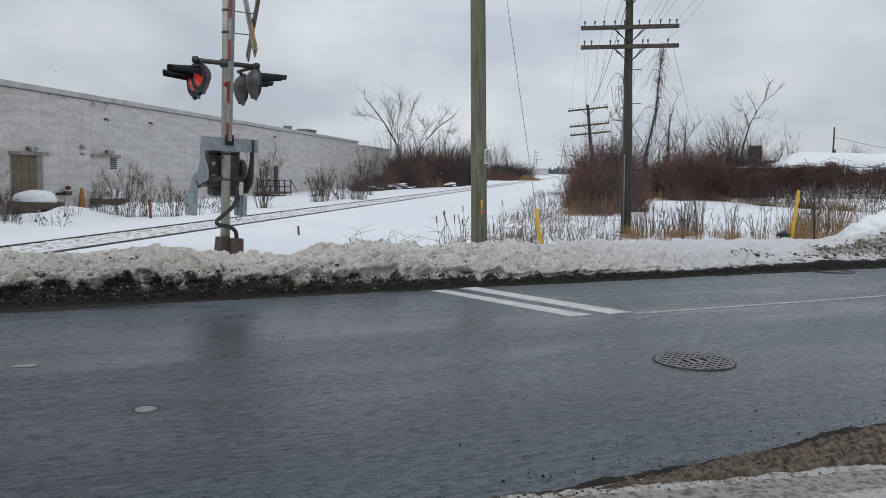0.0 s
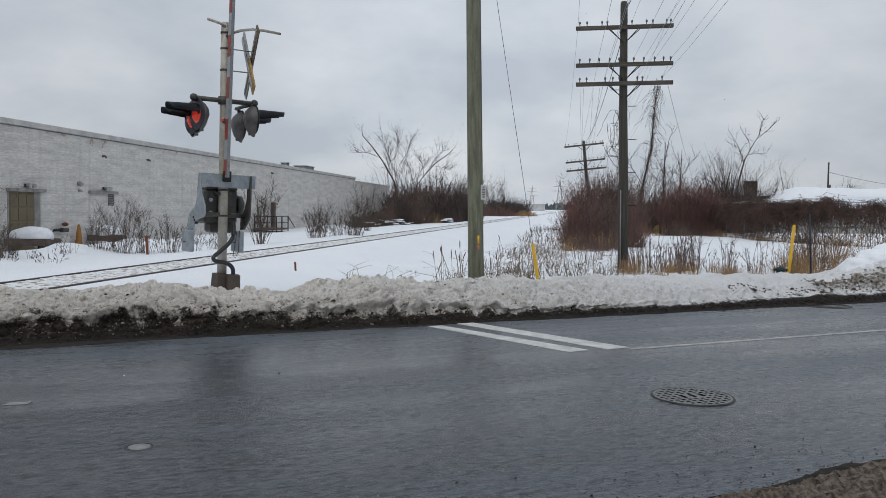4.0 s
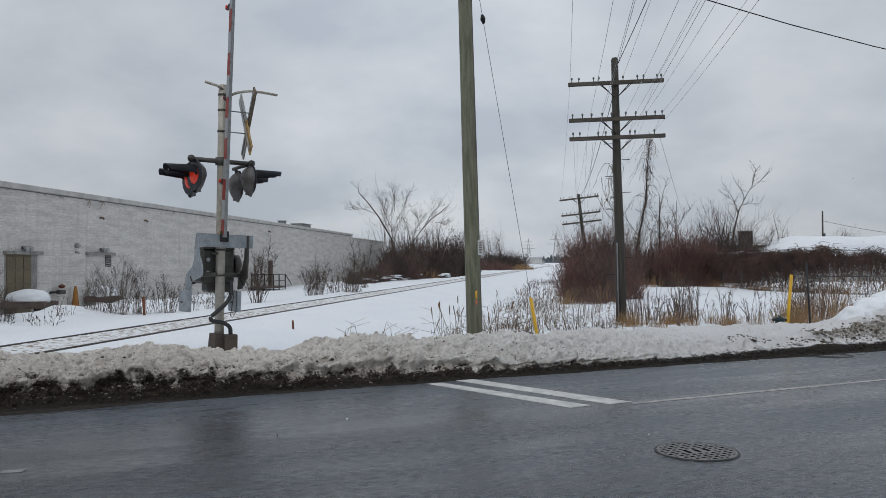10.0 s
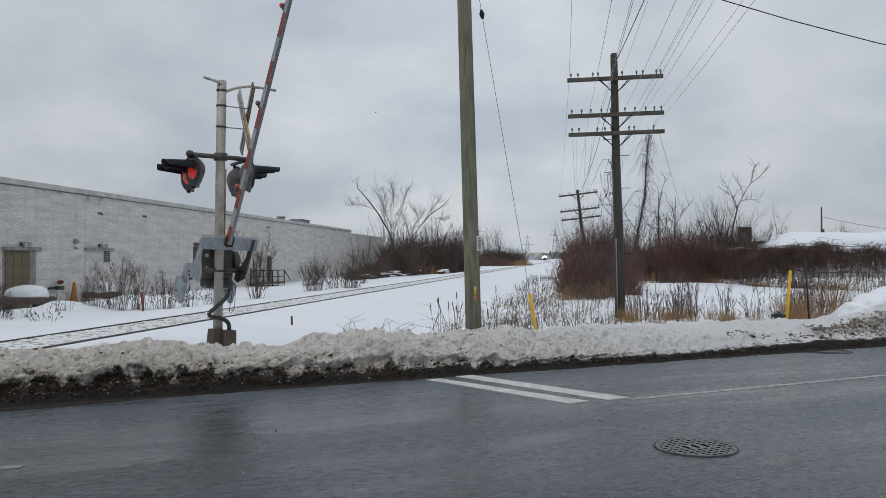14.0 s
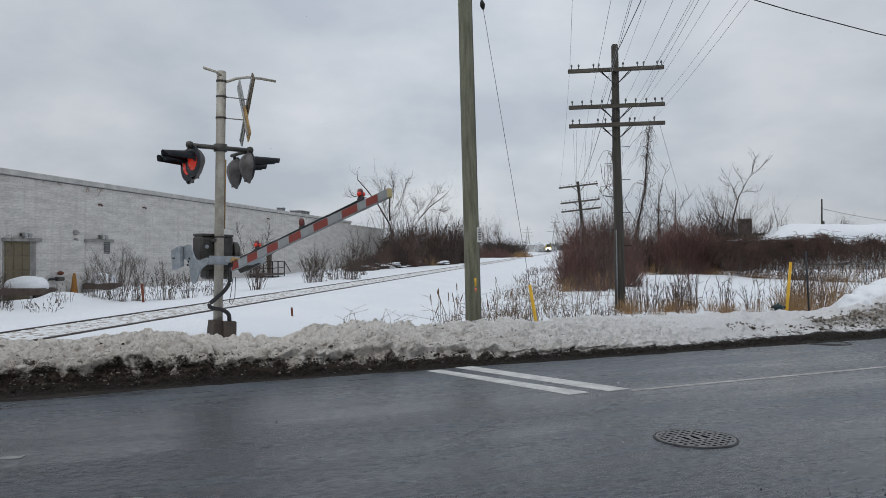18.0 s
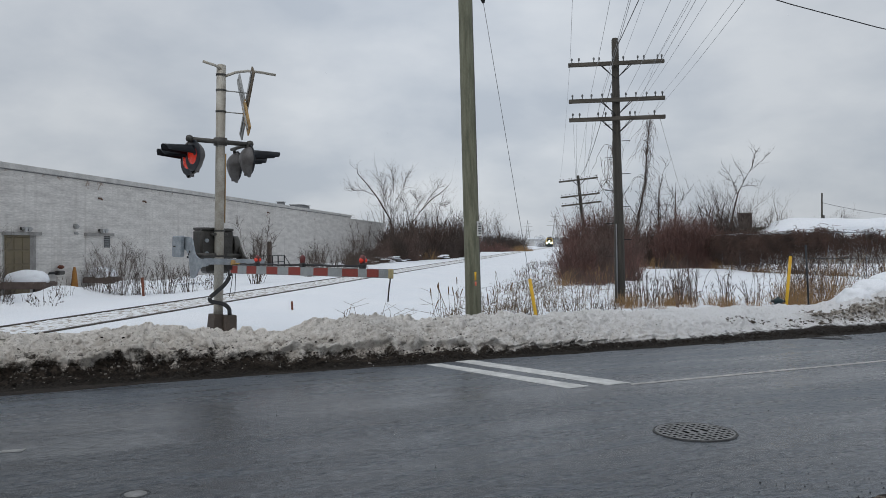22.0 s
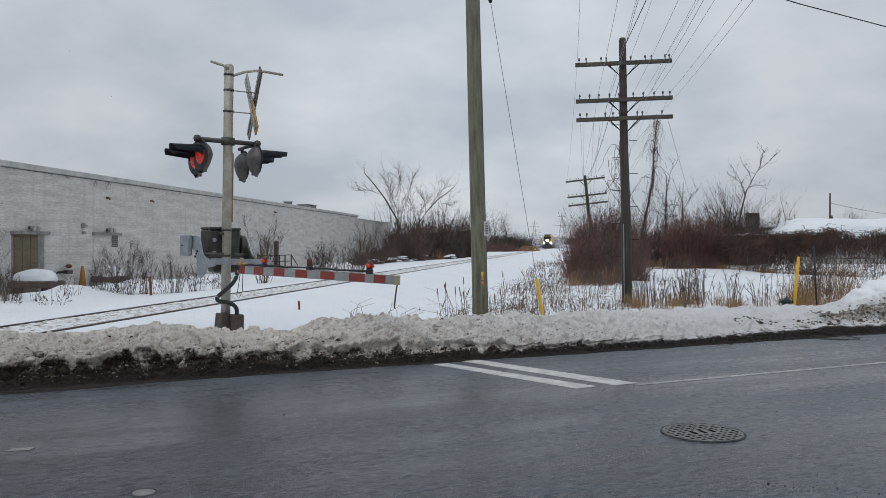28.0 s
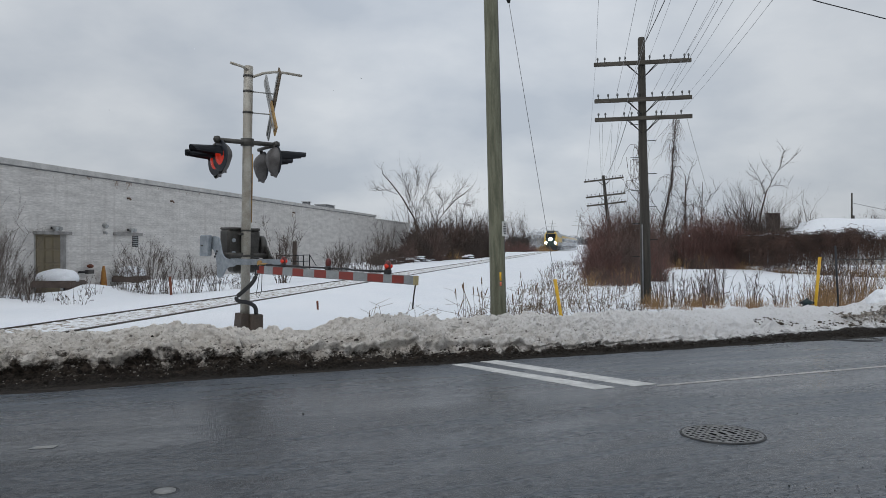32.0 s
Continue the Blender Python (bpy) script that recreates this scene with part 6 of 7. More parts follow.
for k, (x, y, rx, ry, h, n) in enumerate(((-6.6, 90.0, 1.2, 3, 1.4, 300), (-4.9, 92.0, 1.4, 3, 3.8, 560), (-3.4, 93.0, 2.0, 3, 5.2, 700), (-1.4, 96.0, 2.2, 3, 5.6, 720), (0.6, 98.0, 2.1, 3, 5.2, 640), (2.2, 102.0, 2.0, 3, 5.6, 560), (3.8, 109.0, 2.0, 3, 5.4, 500), (-2.4, 90.0, 1.8, 2, 2.8, 340), (0.8, 94.0, 1.8, 2, 3.0, 340))):
    bush(140 + k, pose(x, y, -0.15), rx, ry, h, n, "dense dark leafless brush beside the track", (BROWN_TWIG, DARK_TWIG, DARK_TWIG)[k % 3], 0.020, stems=6)
for k, (x, y, rx, ry, h, n) in enumerate(((-6.5, 70.0, 0.8, 1.6, 1.0, 160), (-5.8, 74.0, 0.9, 1.8, 1.4, 240), (-5.1, 78.0, 1.0, 2.0, 2.1, 340), (-4.2, 82.0, 1.2, 2.0, 3.3, 420), (-3.0, 85.0, 1.5, 2.0, 3.9, 420))):
    bush(150 + k, pose(x, y, -0.15), rx, ry, h, int(n * 1.5), "reddish-brown leafless brush before the warehouse end", (BROWN_TWIG, DARK_TWIG)[k % 2], 0.016, stems=5)
for k, (x, y, h) in enumerate(((-4.9, 95.5, 8.6), (-4.2, 95.0, 8.0), (-3.2, 96.0, 6.6), (-2.2, 97.0, 6.2), (-1.2, 98.0, 6.4), (-0.2, 99.0, 6.6), (0.8, 101.0, 7.0), (2.2, 104.0, 6.6), (3.2, 106.0, 6.4))):
    bush(170 + k, pose(x, y, -0.15), 1.0, 1.0, h, 46 if k < 5 else 32, "tall thin bare saplings in the brush", (GREY_TWIG, DARK_TWIG)[k % 2], 0.025, "sapling", 0.17, 11, "saplings")
rng = random.Random(29)
for k in range(70):
    f = rng.random()
    y = 68.0 + 26.0 * f + rng.uniform(-1.5, 1.5)
    x = -6.4 + 7.2 * f * f + rng.uniform(-0.9, 0.9)
    bush(720 + k, pose(x, y, -0.15), 0.9, 0.8, rng.uniform(0.5, 1.6), 70, "straggling brush and dry grass at the thicket's edge", (GREY_TWIG, DARK_TWIG, STRAW, BROWN_TWIG, DARK_TWIG)[k % 5], 0.013, "undergrowth", 0.45, 3, "undergrowth")
for k in range(26):
    f = rng.random()
    x, y = -5.6 + 7.0 * f * f + rng.uniform(-0.5, 0.7), 69.5 + 23.0 * f
    snow_heap("snow_patch", pose(x, y, rng.uniform(-0.05, 0.35), 0, 0, 0), rng.uniform(0.25, 0.6), 0.4, rng.uniform(0.05, 0.12), 60 + k * 5, "snow caught in the foot of the brush")
# brush farther along the track
for k, (x, y, rx, h, n, tw) in enumerate(((11.5, 190, 3.5, 4.6, 600, DARK_TWIG), (15.5, 195, 3.6, 5.6, 700, DARK_TWIG), (19.0, 200, 2.8, 5.0, 560, DARK_TWIG), (9.0, 170, 3.0, 2.6, 420, RED_TWIG), (13.0, 172, 3.0, 2.3, 420, RED_TWIG), (17.2, 176, 2.2, 1.6, 300, STRAW), (19.0, 180, 1.8, 1.5, 300, STRAW), (5.0, 165, 3.0, 2.8, 380, DARK_TWIG))):
    bush(180 + k, pose(x, y, -0.2), rx, 4, h, n, "distant leafless brush beside the track" if tw is not STRAW else "distant tan grass beside the track", tw, 0.03)
for k, (x, y, h) in enumerate(((12.5, 205, 9.5), (16.0, 210, 8.5), (9.5, 200, 9.0), (6.5, 185, 7.5))):
    bare_tree(60 + k, pose(x, y, -0.1), h, 0.16, 7, "distant bare tree beside the track", GREY_TWIG, (0, 0), 3, 4, 0.6, 0.25, 0.15)
# shrubs before the warehouse
for k, (x, y, r, h, n) in enumerate(((-11.6, 28.6, 0.55, 1.5, 60), (-10.9, 28.9, 0.7, 1.9, 90), (-10.3, 29.2, 0.5, 1.7, 60), (-9.6, 29.6, 0.6, 1.45, 70), (-9.0, 30.5, 0.5, 1.1, 50), (-13.9, 24.0, 1.6, 2.6, 330), (-13.0, 24.8, 0.6, 1.3, 60), (-12.4, 23.6, 0.7, 0.8, 36), (-11.2, 24.0, 0.6, 0.6, 26), (-6.4, 44.0, 0.9, 2.0, 130), (-5.6, 47.5, 1.0, 1.5, 90), (-4.6, 46.0, 0.7, 2.6, 100), (-8.4, 31.5, 0.5, 1.0, 46), (-8.0, 55.0, 1.0, 1.4, 90), (-6.4, 62.0, 0.8, 1.2, 40))):
    bush(200 + k, pose(x, y, -0.15), r * 0.72, r * 0.6, h * 1.15, int(n * 0.8), "bare grey-brown shrub standing in the snow", GREY_TWIG, 0.0048 + 0.00006 * y, "shrub", 0.26, 13, "shrubs")
for k, (x, y, h, n) in enumerate(((-7.6, 35.5, 3.3, 18), (-7.75, 36.0, 2.9, 16), (-5.0, 58.0, 4.2, 20))):
    bush(230 + k, pose(x, y, -0.15), 0.30, 0.25, h, n, "small many-stemmed bare tree before the warehouse", GREY_TWIG, 0.0125, "shrub", 0.32, 22, "shrubs")
# twiggy saplings and grass between the ditch and the fence
rng = random.Random(5)
STANDS = ((0.232, 0.262, 24.8, 29.0, 1.2, 1.9, 13, 6), (0.284, 0.313, 24.8, 28.0, 1.3, 1.9, 15, 7), (0.262, 0.284, 25.0, 30.0, 0.8, 1.4, 4, 5), (0.322, 0.392, 23.6, 28.0, 0.8, 1.6, 12, 5), (0.40, 0.47, 24.0, 30.0, 1.2, 1.8, 8, 6))
for b0, b1, y0, y1, h0, h1, count, stems in STANDS:
    for k in range(count):
        y = rng.uniform(y0, y1)
        x = rng.uniform(b0, b1) * y
        bush(rng.randint(300, 9000), pose(x, y, ground_z(x, y)), 0.30, 0.35, rng.uniform(h0, h1), stems, "thin bare saplings standing in snow", (DARK_TWIG, GREY_TWIG, BROWN_TWIG, DARK_TWIG)[k % 4], 0.0105, "sapling", 0.13, 5, "saplings")
x, y = 0.3065 * 25.2, 25.2
bush(299, pose(x, y, ground_z(x, y)), 0.10, 0.08, 2.0, 3, "stouter brown sapling standing in snow", BROWN_TWIG, 0.028, "sapling", 0.07, 5, "saplings")
TUFTS = ((0.222, 0.252, 23.6, 25.2, 0.45, 0.75, 5), (0.262, 0.304, 23.8, 26.0, 0.35, 0.60, 8), (0.322, 0.385, 23.4, 26.0, 0.35, 0.7, 6), (0.40, 0.435, 23.0, 26.0, 0.7, 1.2, 6), (0.45, 0.54, 21.0, 23.5, 0.5, 1.0, 10))
for b0, b1, y0, y1, h0, h1, count in TUFTS:
    for k in range(count):
        y = rng.uniform(y0, y1)
        x = rng.uniform(b0, b1) * y
        bush(rng.randint(300, 9000), pose(x, y, ground_z(x, y)), rng.uniform(0.22, 0.45), 0.3, rng.uniform(h0, h1), 60, "clump of dry tan grass in the snow", STRAW, 0.0055, "dry_grass", 0.55, 1, "grass clumps")
for k in range(22):
    x = rng.uniform(10.9, 15.8)
    y = 21.5 + rng.uniform(-1.0, 4.5) + (x - 10) * 0.25
    bush(380 + k, pose(x, y, ground_z(x, y)), rng.uniform(0.4, 0.8), 0.5, rng.uniform(1.0, 1.9), 110, "tall dry tan grass before the fence", STRAW, 0.005, "dry_grass", 0.28, 1, "grass clumps")
for k in range(8):
    x, y = rng.uniform(11.5, 16.5), rng.uniform(26, 33)
    bush(410 + k, pose(x, y, ground_z(x, y)), 0.8, 0.8, rng.uniform(1.6, 2.4), 60, "bare brown saplings before the fence", DARK_TWIG, 0.008, "sapling", 0.25, 4, "saplings")


# cattails and pale reeds in the ditch
def cattail_clump(seed, m, spread_r, n, heads):
    rg = random.Random(seed)
    ob = thing("cattail_clump", m, "dry cattails and pale reeds standing in the snowy ditch", "cattails", "cattail clumps")
    lines = []
    for k in range(n):
        x, y, h = rg.gauss(0, spread_r), rg.gauss(0, spread_r * 0.8), rg.uniform(0.12, 0.6)
        lx, ly = rg.gauss(0.1, 0.55), rg.gauss(0, 0.4)
        droop = rg.uniform(0.25, 0.6) if rg.random() < 0.4 else rg.uniform(0.8, 1.0)
        lines.append((((x, y, -0.2), (x + lx * 0.4 * h, y + ly * 0.4 * h, h * 0.62), (x + lx * h * 1.5, y + ly * h, h * droop)), 0.0085, 0.003))
    for j in range(heads):
        x, y, h = rg.gauss(0, spread_r), rg.gauss(0, spread_r * 0.8), rg.uniform(0.5, 0.95)
        lx = rg.gauss(0.02, 0.18)
        tip = Vector((x + lx * h, y, h))
        lines.append((((x, y, -0.2), (x + lx * 0.5 * h, y, h * 0.55), tuple(tip)), 0.006, 0.004))
        way = Vector((lx, 0, 1)).normalized()
        part("head", tube([tip, tip + way * 0.03, tip + way * 0.15, tip + way * 0.18], [0.006, 0.0125, 0.0125, 0.005], 6), CATTAIL, ob)
    stem = tagged(new("tuft", strand_mesh("tuft", lines, PALE_STRAW)), kind="stuff")
    stem.parent = ob
    return ob


rng = random.Random(17)
for k in range(56):
    x = rng.uniform(-0.2, 5.4)
    y = rng.uniform(18.6, 35.0)
    if x < 0.4 + (y - 18) * 0.12 and rng.random() < 0.8:
        x += 1.2 + (y - 18) * 0.1
    cattail_clump(500 + k, pose(x, y, ground_z(x, y)), 0.5, 12, 1 if k % 4 == 0 else 0)
for k, (x, y) in enumerate(((0.1, 18.0), (0.2, 18.6), (0.42, 18.2), (0.3, 19.5), (0.55, 19.8), (0.2, 20.0), (0.35, 17.8), (1.2, 18.4))):
    cattail_clump(560 + k, pose(x, y, ground_z(x, y)), 0.15, 8, 2)
for k, (x, y) in enumerate(((-2.1, 20.2), (-1.2, 18.6), (-1.7, 21.5), (-1.0, 19.6))):
    cattail_clump(580 + k, pose(x, y, ground_z(x, y)), 0.25, 5, 0)
for k in range(26):
    x, y = rng.uniform(1.2, 5.2), rng.uniform(18.3, 27.0)
    bush(640 + k, pose(x, y, ground_z(x, y)), 0.35, 0.3, rng.uniform(0.2, 0.5), 22, "low tuft of broken brown reeds", (DARK_TWIG, GREY_TWIG, PALE_STRAW)[k % 3], 0.007, "reed_tuft", 0.75, 1, "reed tufts")
for k in range(60):
    y = rng.uniform(33, 78)
    x = rng.uniform(0.088 + 0.0006 * (y - 32), 0.137) * y
    bush(600 + k, pose(x, y, ground_z(x, y)), 0.7, 0.6, rng.uniform(0.25, 0.75), 7, "scattered dark reeds standing in the snow", (DARK_TWIG, GREY_TWIG, PALE_STRAW, BROWN_TWIG)[k % 4], 0.00026 * y, "reed_tuft", 0.5, 1, "reed tufts")
# ---- vine-grown fence and houses to the north-east ----
FENCE = [Vector((19.3, 69.0, 0)), Vector((21.2, 65.5, 0)), Vector((21.2, 54.5, 0)), Vector((22.8, 48.5, 0)), Vector((27.0, 43.5, 0)), Vector((33.0, 40.0, 0))]
fence = thing("vine_fence", Matrix(), "chain-link fence smothered in brown leafless vines", "fence")
for a, b in zip(FENCE, FENCE[1:]):
    for t in (0.0, 0.33, 0.66):
        p = a.lerp(b, t)
        part("post", tube([(p.x, p.y, -0.3), (p.x, p.y, 2.2)], 0.035, 8), GALV, fence)
    part("top_rail", tube([(a.x, a.y, 2.2), (b.x, b.y, 2.2)], 0.022, 6), GALV, fence)
rng = random.Random(77)
vines = {0: [], 1: []}
for a, b in zip(FENCE, FENCE[1:]):
    length = (b - a).length
    for k in range(int(length * (520 if a.y > 54 else 330))):
        t = rng.random()
        p = a.lerp(b, t)
        top = 2.15 + 0.4 * noise.noise((p.x * 0.6, p.y * 0.6, 2)) + rng.gauss(0, 0.12)
        thick = 1.0 if p.y > 52 else 0.55
        z = top - abs(rng.gauss(0, 0.20 + 0.34 * thick)) if rng.random() < 0.84 else rng.uniform(0.0, top)
        pts, q = [], Vector((p.x, p.y, z)) + Vector((rng.gauss(0, 0.22), rng.gauss(0, 0.22), 0))
        d = Vector((rng.gauss(0, 0.55), rng.gauss(0, 0.55), rng.gauss(-0.2, 0.75)))
        if rng.random() < (0.10 if noise.noise((p.x * 1.1, p.y * 1.1, 9)) < 0.05 else 0.34):
            d = Vector((rng.gauss(0, 0.15), rng.gauss(0, 0.15), -2.2))
        for j in range(4):
            pts.append(tuple(q))
            q = q + d * 0.17
            if q.z < -0.1:
                q.z = -0.1
            d = d * 0.8 + Vector((rng.gauss(0, 0.7), rng.gauss(0, 0.7), rng.gauss(-0.08, 0.6)))
            d.z = min(d.z, 0.35 if q.z < top else -0.2)
        vines[0].append((pts, 0.017, 0.008))
vine = new("vines", strand_mesh("vines", vines[0], VINE_TWIG))
vine.parent = fence
tagged(vine, "tangle of brown leafless vines", kind="stuff")
for k in range(40):
    f = rng.random() * 2.999
    p = FENCE[1 + int(f)].lerp(FENCE[2 + int(f)], f % 1)
    bush(940 + k, pose(p.x - 0.35, p.y - 0.5, ground_z(p.x, p.y)), 0.6, 0.5, rng.uniform(0.35, 1.1), 36, "dry grass and stems along the foot of the fence", (STRAW, BROWN_TWIG, PALE_STRAW, STRAW)[k % 4], 0.012, "dry_grass", 0.4, 1, "grass clumps")
for k, (x, y, h, lab, mt, rad, lx) in enumerate(((7.52, 18.0, 1.42, "leaning yellow plastic marker post beside the road", YELLOW, 0.036, 5), (8.10, 18.1, 1.66, "thin dark green steel post", HOOD_BLACK, 0.022, -3))):
    thing("marker_post", pose(x, y, -0.1, 0, lx, 0), lab, "post", "roadside posts", bm=tube([(0, 0, -0.1), (0, 0, h)], rad, 8), material=mt)
hyd = thing("pipe_cap", pose(7.25, 17.7, 0.33), "small dark green pipe cap in the snow", "pipe cap")
part("body", lathe([(0.085, -0.4), (0.085, 0.0), (0.11, 0.02), (0.11, 0.06), (0.07, 0.09), (0.03, 0.10), (0.02, 0.13)], 14), mat("dark_green_iron", (0.010, 0.030, 0.034), 0.5, 0.2, bump=0.1), hyd)
part("flange", box(0.29, 0.10, 0.045, pose(0, 0, 0.035), 0.01), IRON_DARK, hyd)
thing("stump_post", pose(5.35, 18.4, -0.1, 0, -8, 0), "short rotten brown post leaning in the snow", "post", bm=tube([(0, 0, -0.1), (0.01, 0, 0.4), (0, 0, 0.62)], [0.035, 0.032, 0.03], 8), material=RUST_PALE)
rail_bits = thing("wire_fence", Matrix(), "low sagging wire fence on thin dark posts", "fence")
for x, y in ((12.4, 22.0), (16.4, 25.4)):
    part("post", tube([(x, y, -0.4), (x, y, 1.45)], 0.016, 6), IRON_DARK, rail_bits)
part("rail", tube([(8.1, 18.4, 1.26), (12.4, 22.0, 1.20), (16.4, 25.4, 1.24)], 0.011, 5), IRON_DARK, rail_bits)

for k, (u, d, sx, sy, sz, mt) in enumerate(((10.3, 1.6, 0.34, 0.32, 0.27, SNOW), (11.0, 1.7, 0.50, 0.40, 0.24, SNOW), (11.9, 1.9, 0.6, 0.45, 0.30, SNOW), (8.7, 0.95, 0.20, 0.12, 0.07, DIRTY_LUMP), (9.15, 1.05, 0.26, 0.13, 0.12, DIRTY_LUMP), (9.45, 0.95, 0.17, 0.12, 0.11, DIRTY_LUMP), (9.75, 1.1, 0.24, 0.14, 0.16, DIRTY_LUMP), (10.05, 0.98, 0.22, 0.14, 0.13, DIRTY_LUMP), (10.35, 1.1, 0.24, 0.14, 0.17, DIRTY_LUMP), (10.7, 1.0, 0.26, 0.16, 0.15, DIRTY_LUMP), (11.1, 1.1, 0.28, 0.16, 0.18, DIRTY_LUMP), (11.5, 1.0, 0.26, 0.16, 0.15, DIRTY_LUMP))):
    p = EDGE + ALONG * u + ACROSS * d
    w = 1.0 if mt is SNOW else 0.72
    snow_heap("snow_lump", pose(p.x, p.y, max(bank_height(u, d, p), 0.05) - 0.05, 0, 0, 24), sx * w, sy * w, sz * w, 40 + k * 3, "clean rounded snow lump on the bank" if mt is SNOW else "dirty broken snow lump on the bank", mt)

# low house with a snow-covered roof
house = thing("house", pose(0, 0, 0), "low house under a thick white snow roof", "house")
part("wall", slab(30.5, 52, 74, 84, -0.5, 2.2), FAR_WALL, house)
bm = bmesh.new()
rows = []
for y, k in ((72.5, 0.45), (74.5, 0.85), (78.5, 1.0), (84.0, 0.8), (86.0, 0.4)):
    row = []
    for i in range(40):
        x = 29.0 + 24.0 * i / 39
        edge = smooth01((x - 29.0) / 4.5)
        z = 2.2 + (1.75 * edge) * k + 0.25 * noise.noise((x * 0.35, y * 0.2, 3)) * k
        row.append(bm.verts.new((x, y, z)))
    rows.append(row)
low = [[bm.verts.new((v.co.x, v.co.y, 2.0)) for v in row] for row in rows]
for r0, r1, l0, l1 in zip(rows, rows[1:], low, low[1:]):
    for i in range(39):
        bm.faces.new((r0[i], r0[i + 1], r1[i + 1], r1[i])).smooth = True
for i in range(39):
    bm.faces.new((rows[0][i], low[0][i], low[0][i + 1], rows[0][i + 1]))
    bm.faces.new((rows[-1][i], rows[-1][i + 1], low[-1][i + 1], low[-1][i]))
for j in range(4):
    bm.faces.new((rows[j][0], rows[j + 1][0], low[j + 1][0], low[j][0]))
    bm.faces.new((rows[j][39], low[j][39], low[j + 1][39], rows[j + 1][39]))
bmesh.ops.recalc_face_normals(bm, faces=bm.faces[:])
part("snow_roof", bm, SNOW, house, "roof under thick smooth snow")
shed = thing("brick_building", pose(0, 0, 0), "low pale building with a square dark brick chimney", "building")
part("wall", slab(28.3, 33.0, 80, 82, -0.5, 2.95), mat("olive_wall", (0.30, 0.28, 0.20), 0.8, scale=0.8, fine=10), shed)
part("roof", slab(28.1, 33.2, 79.7, 82.3, 2.95, 3.12, 0.03), mat("dull_green_eaves", (0.07, 0.09, 0.06), 0.7, scale=2, fine=20), shed, "flat roof with a dull green edge")
part("chimney", slab(29.45, 30.5, 80.6, 81.4, 2.9, 4.45, 0.03), CHIMNEY, shed, "square dark brick chimney")
part("chimney_cap", slab(29.4, 30.55, 80.55, 81.45, 4.45, 4.53, 0.01), CHIMNEY, shed)
low_shed = thing("low_shed", Matrix(), "low dark shed with lumpy snow along its roof", "shed")
part("wall", slab(22.6, 26.4, 70.5, 72.7, -0.5, 2.15), DARK_WOOD, low_shed)
for k in range(6):
    bm = bmesh.new()
    bmesh.ops.create_icosphere(bm, subdivisions=3, radius=1.0)
    for v in bm.verts:
        w = 1 + 0.25 * noise.noise((v.co.x * 1.5 + k, v.co.y * 1.5, v.co.z))
        v.co = Vector((22.95 + 0.62 * k + v.co.x * 0.42 * w, 71.6 + v.co.y * 1.1, 2.15 + max(v.co.z, -0.2) * (0.14 + 0.1 * (k % 3)) * w))
    part("snow_cap", bm, SNOW, low_shed, "lump of snow on the roof")
far_pole = thing("far_pole", pose(55.5, 120, -0.2), "distant wooden utility pole behind the houses", "utility pole")
part("pole", tube([(0, 0, 0), (0, 0, 9.0)], [0.16, 0.11], 8), DARK_WOOD, far_pole)
part("transformer", tube([(0.2, 0, 5.0), (0.2, 0, 5.8)], 0.2, 10), BOX_GREY, far_pole)
wire((55.5, 120, 7.4), (95, 150, 6.0), 0.8, WIRE, 0.03)

# ---- far distance ----
def tower(x, y, h):
    ob = thing("transmission_tower", pose(x, y, 0), "distant lattice transmission tower on the horizon", "transmission tower", "transmission towers")
    w = h * 0.12
    for sx in (-1, 1):
        for sy in (-1, 1):
            part("leg", tube([(sx * w, sy * w, 0), (sx * w * 0.35, sy * w * 0.35, h * 0.6), (0, 0, h)], h * 0.006, 4), BOARD_GREY, ob)
    for z in (0.6, 0.74, 0.88):
        part("arm", tube([(-h * (0.26 - 0.12 * (z - 0.6) / 0.28), 0, h * z), (h * (0.26 - 0.12 * (z - 0.6) / 0.28), 0, h * z)], h * 0.006, 4), BOARD_GREY, ob)
    for i in range(5):
        z0, z1 = h * 0.12 * i, h * 0.12 * (i + 1)
        w0, w1 = w * (1 - 0.65 * z0 / h / 0.6), w * (1 - 0.65 * z1 / h / 0.6)
        part("lattice", tube([(-w0, -w0, z0), (w1, -w1, z1)], h * 0.004, 4), BOARD_GREY, ob)
        part("lattice", tube([(w0, -w0, z0), (-w1, -w1, z1)], h * 0.004, 4), BOARD_GREY, ob)


tower(96, 880, 26)
tower(118, 830, 32)
rng = random.Random(3)
lines = []
for k in range(2600):
    a = rng.uniform(-1.25, 1.25)
    dist = rng.uniform(1250, 1500)
    x, y = dist * math.sin(a), dist * math.cos(a)
    h = rng.uniform(7, 13) + 5 * noise.noise((a * 14, 0, 0)) + 3 * noise.noise((a * 60, 3, 0))
    lines.append((((x, y, -2), (x, y, h * 0.6), (x, y, h)), rng.uniform(4, 7), 0.3))
tagged(new("far_woods", strand_mesh("far_woods", lines, FAR_WOOD, 5)), "distant dark conifer woods along the horizon", "woods", kind="stuff")
mill = thing("far_building", pose(60, 560, 0), "distant long pale industrial building", "building")
part("wall", slab(-10, 10, 0, 30, -1, 4.5), FAR_WALL, mill)
part("roof", slab(-10.5, 10.5, -0.5, 30.5, 4.5, 5.4, 0.1), SNOW, mill)
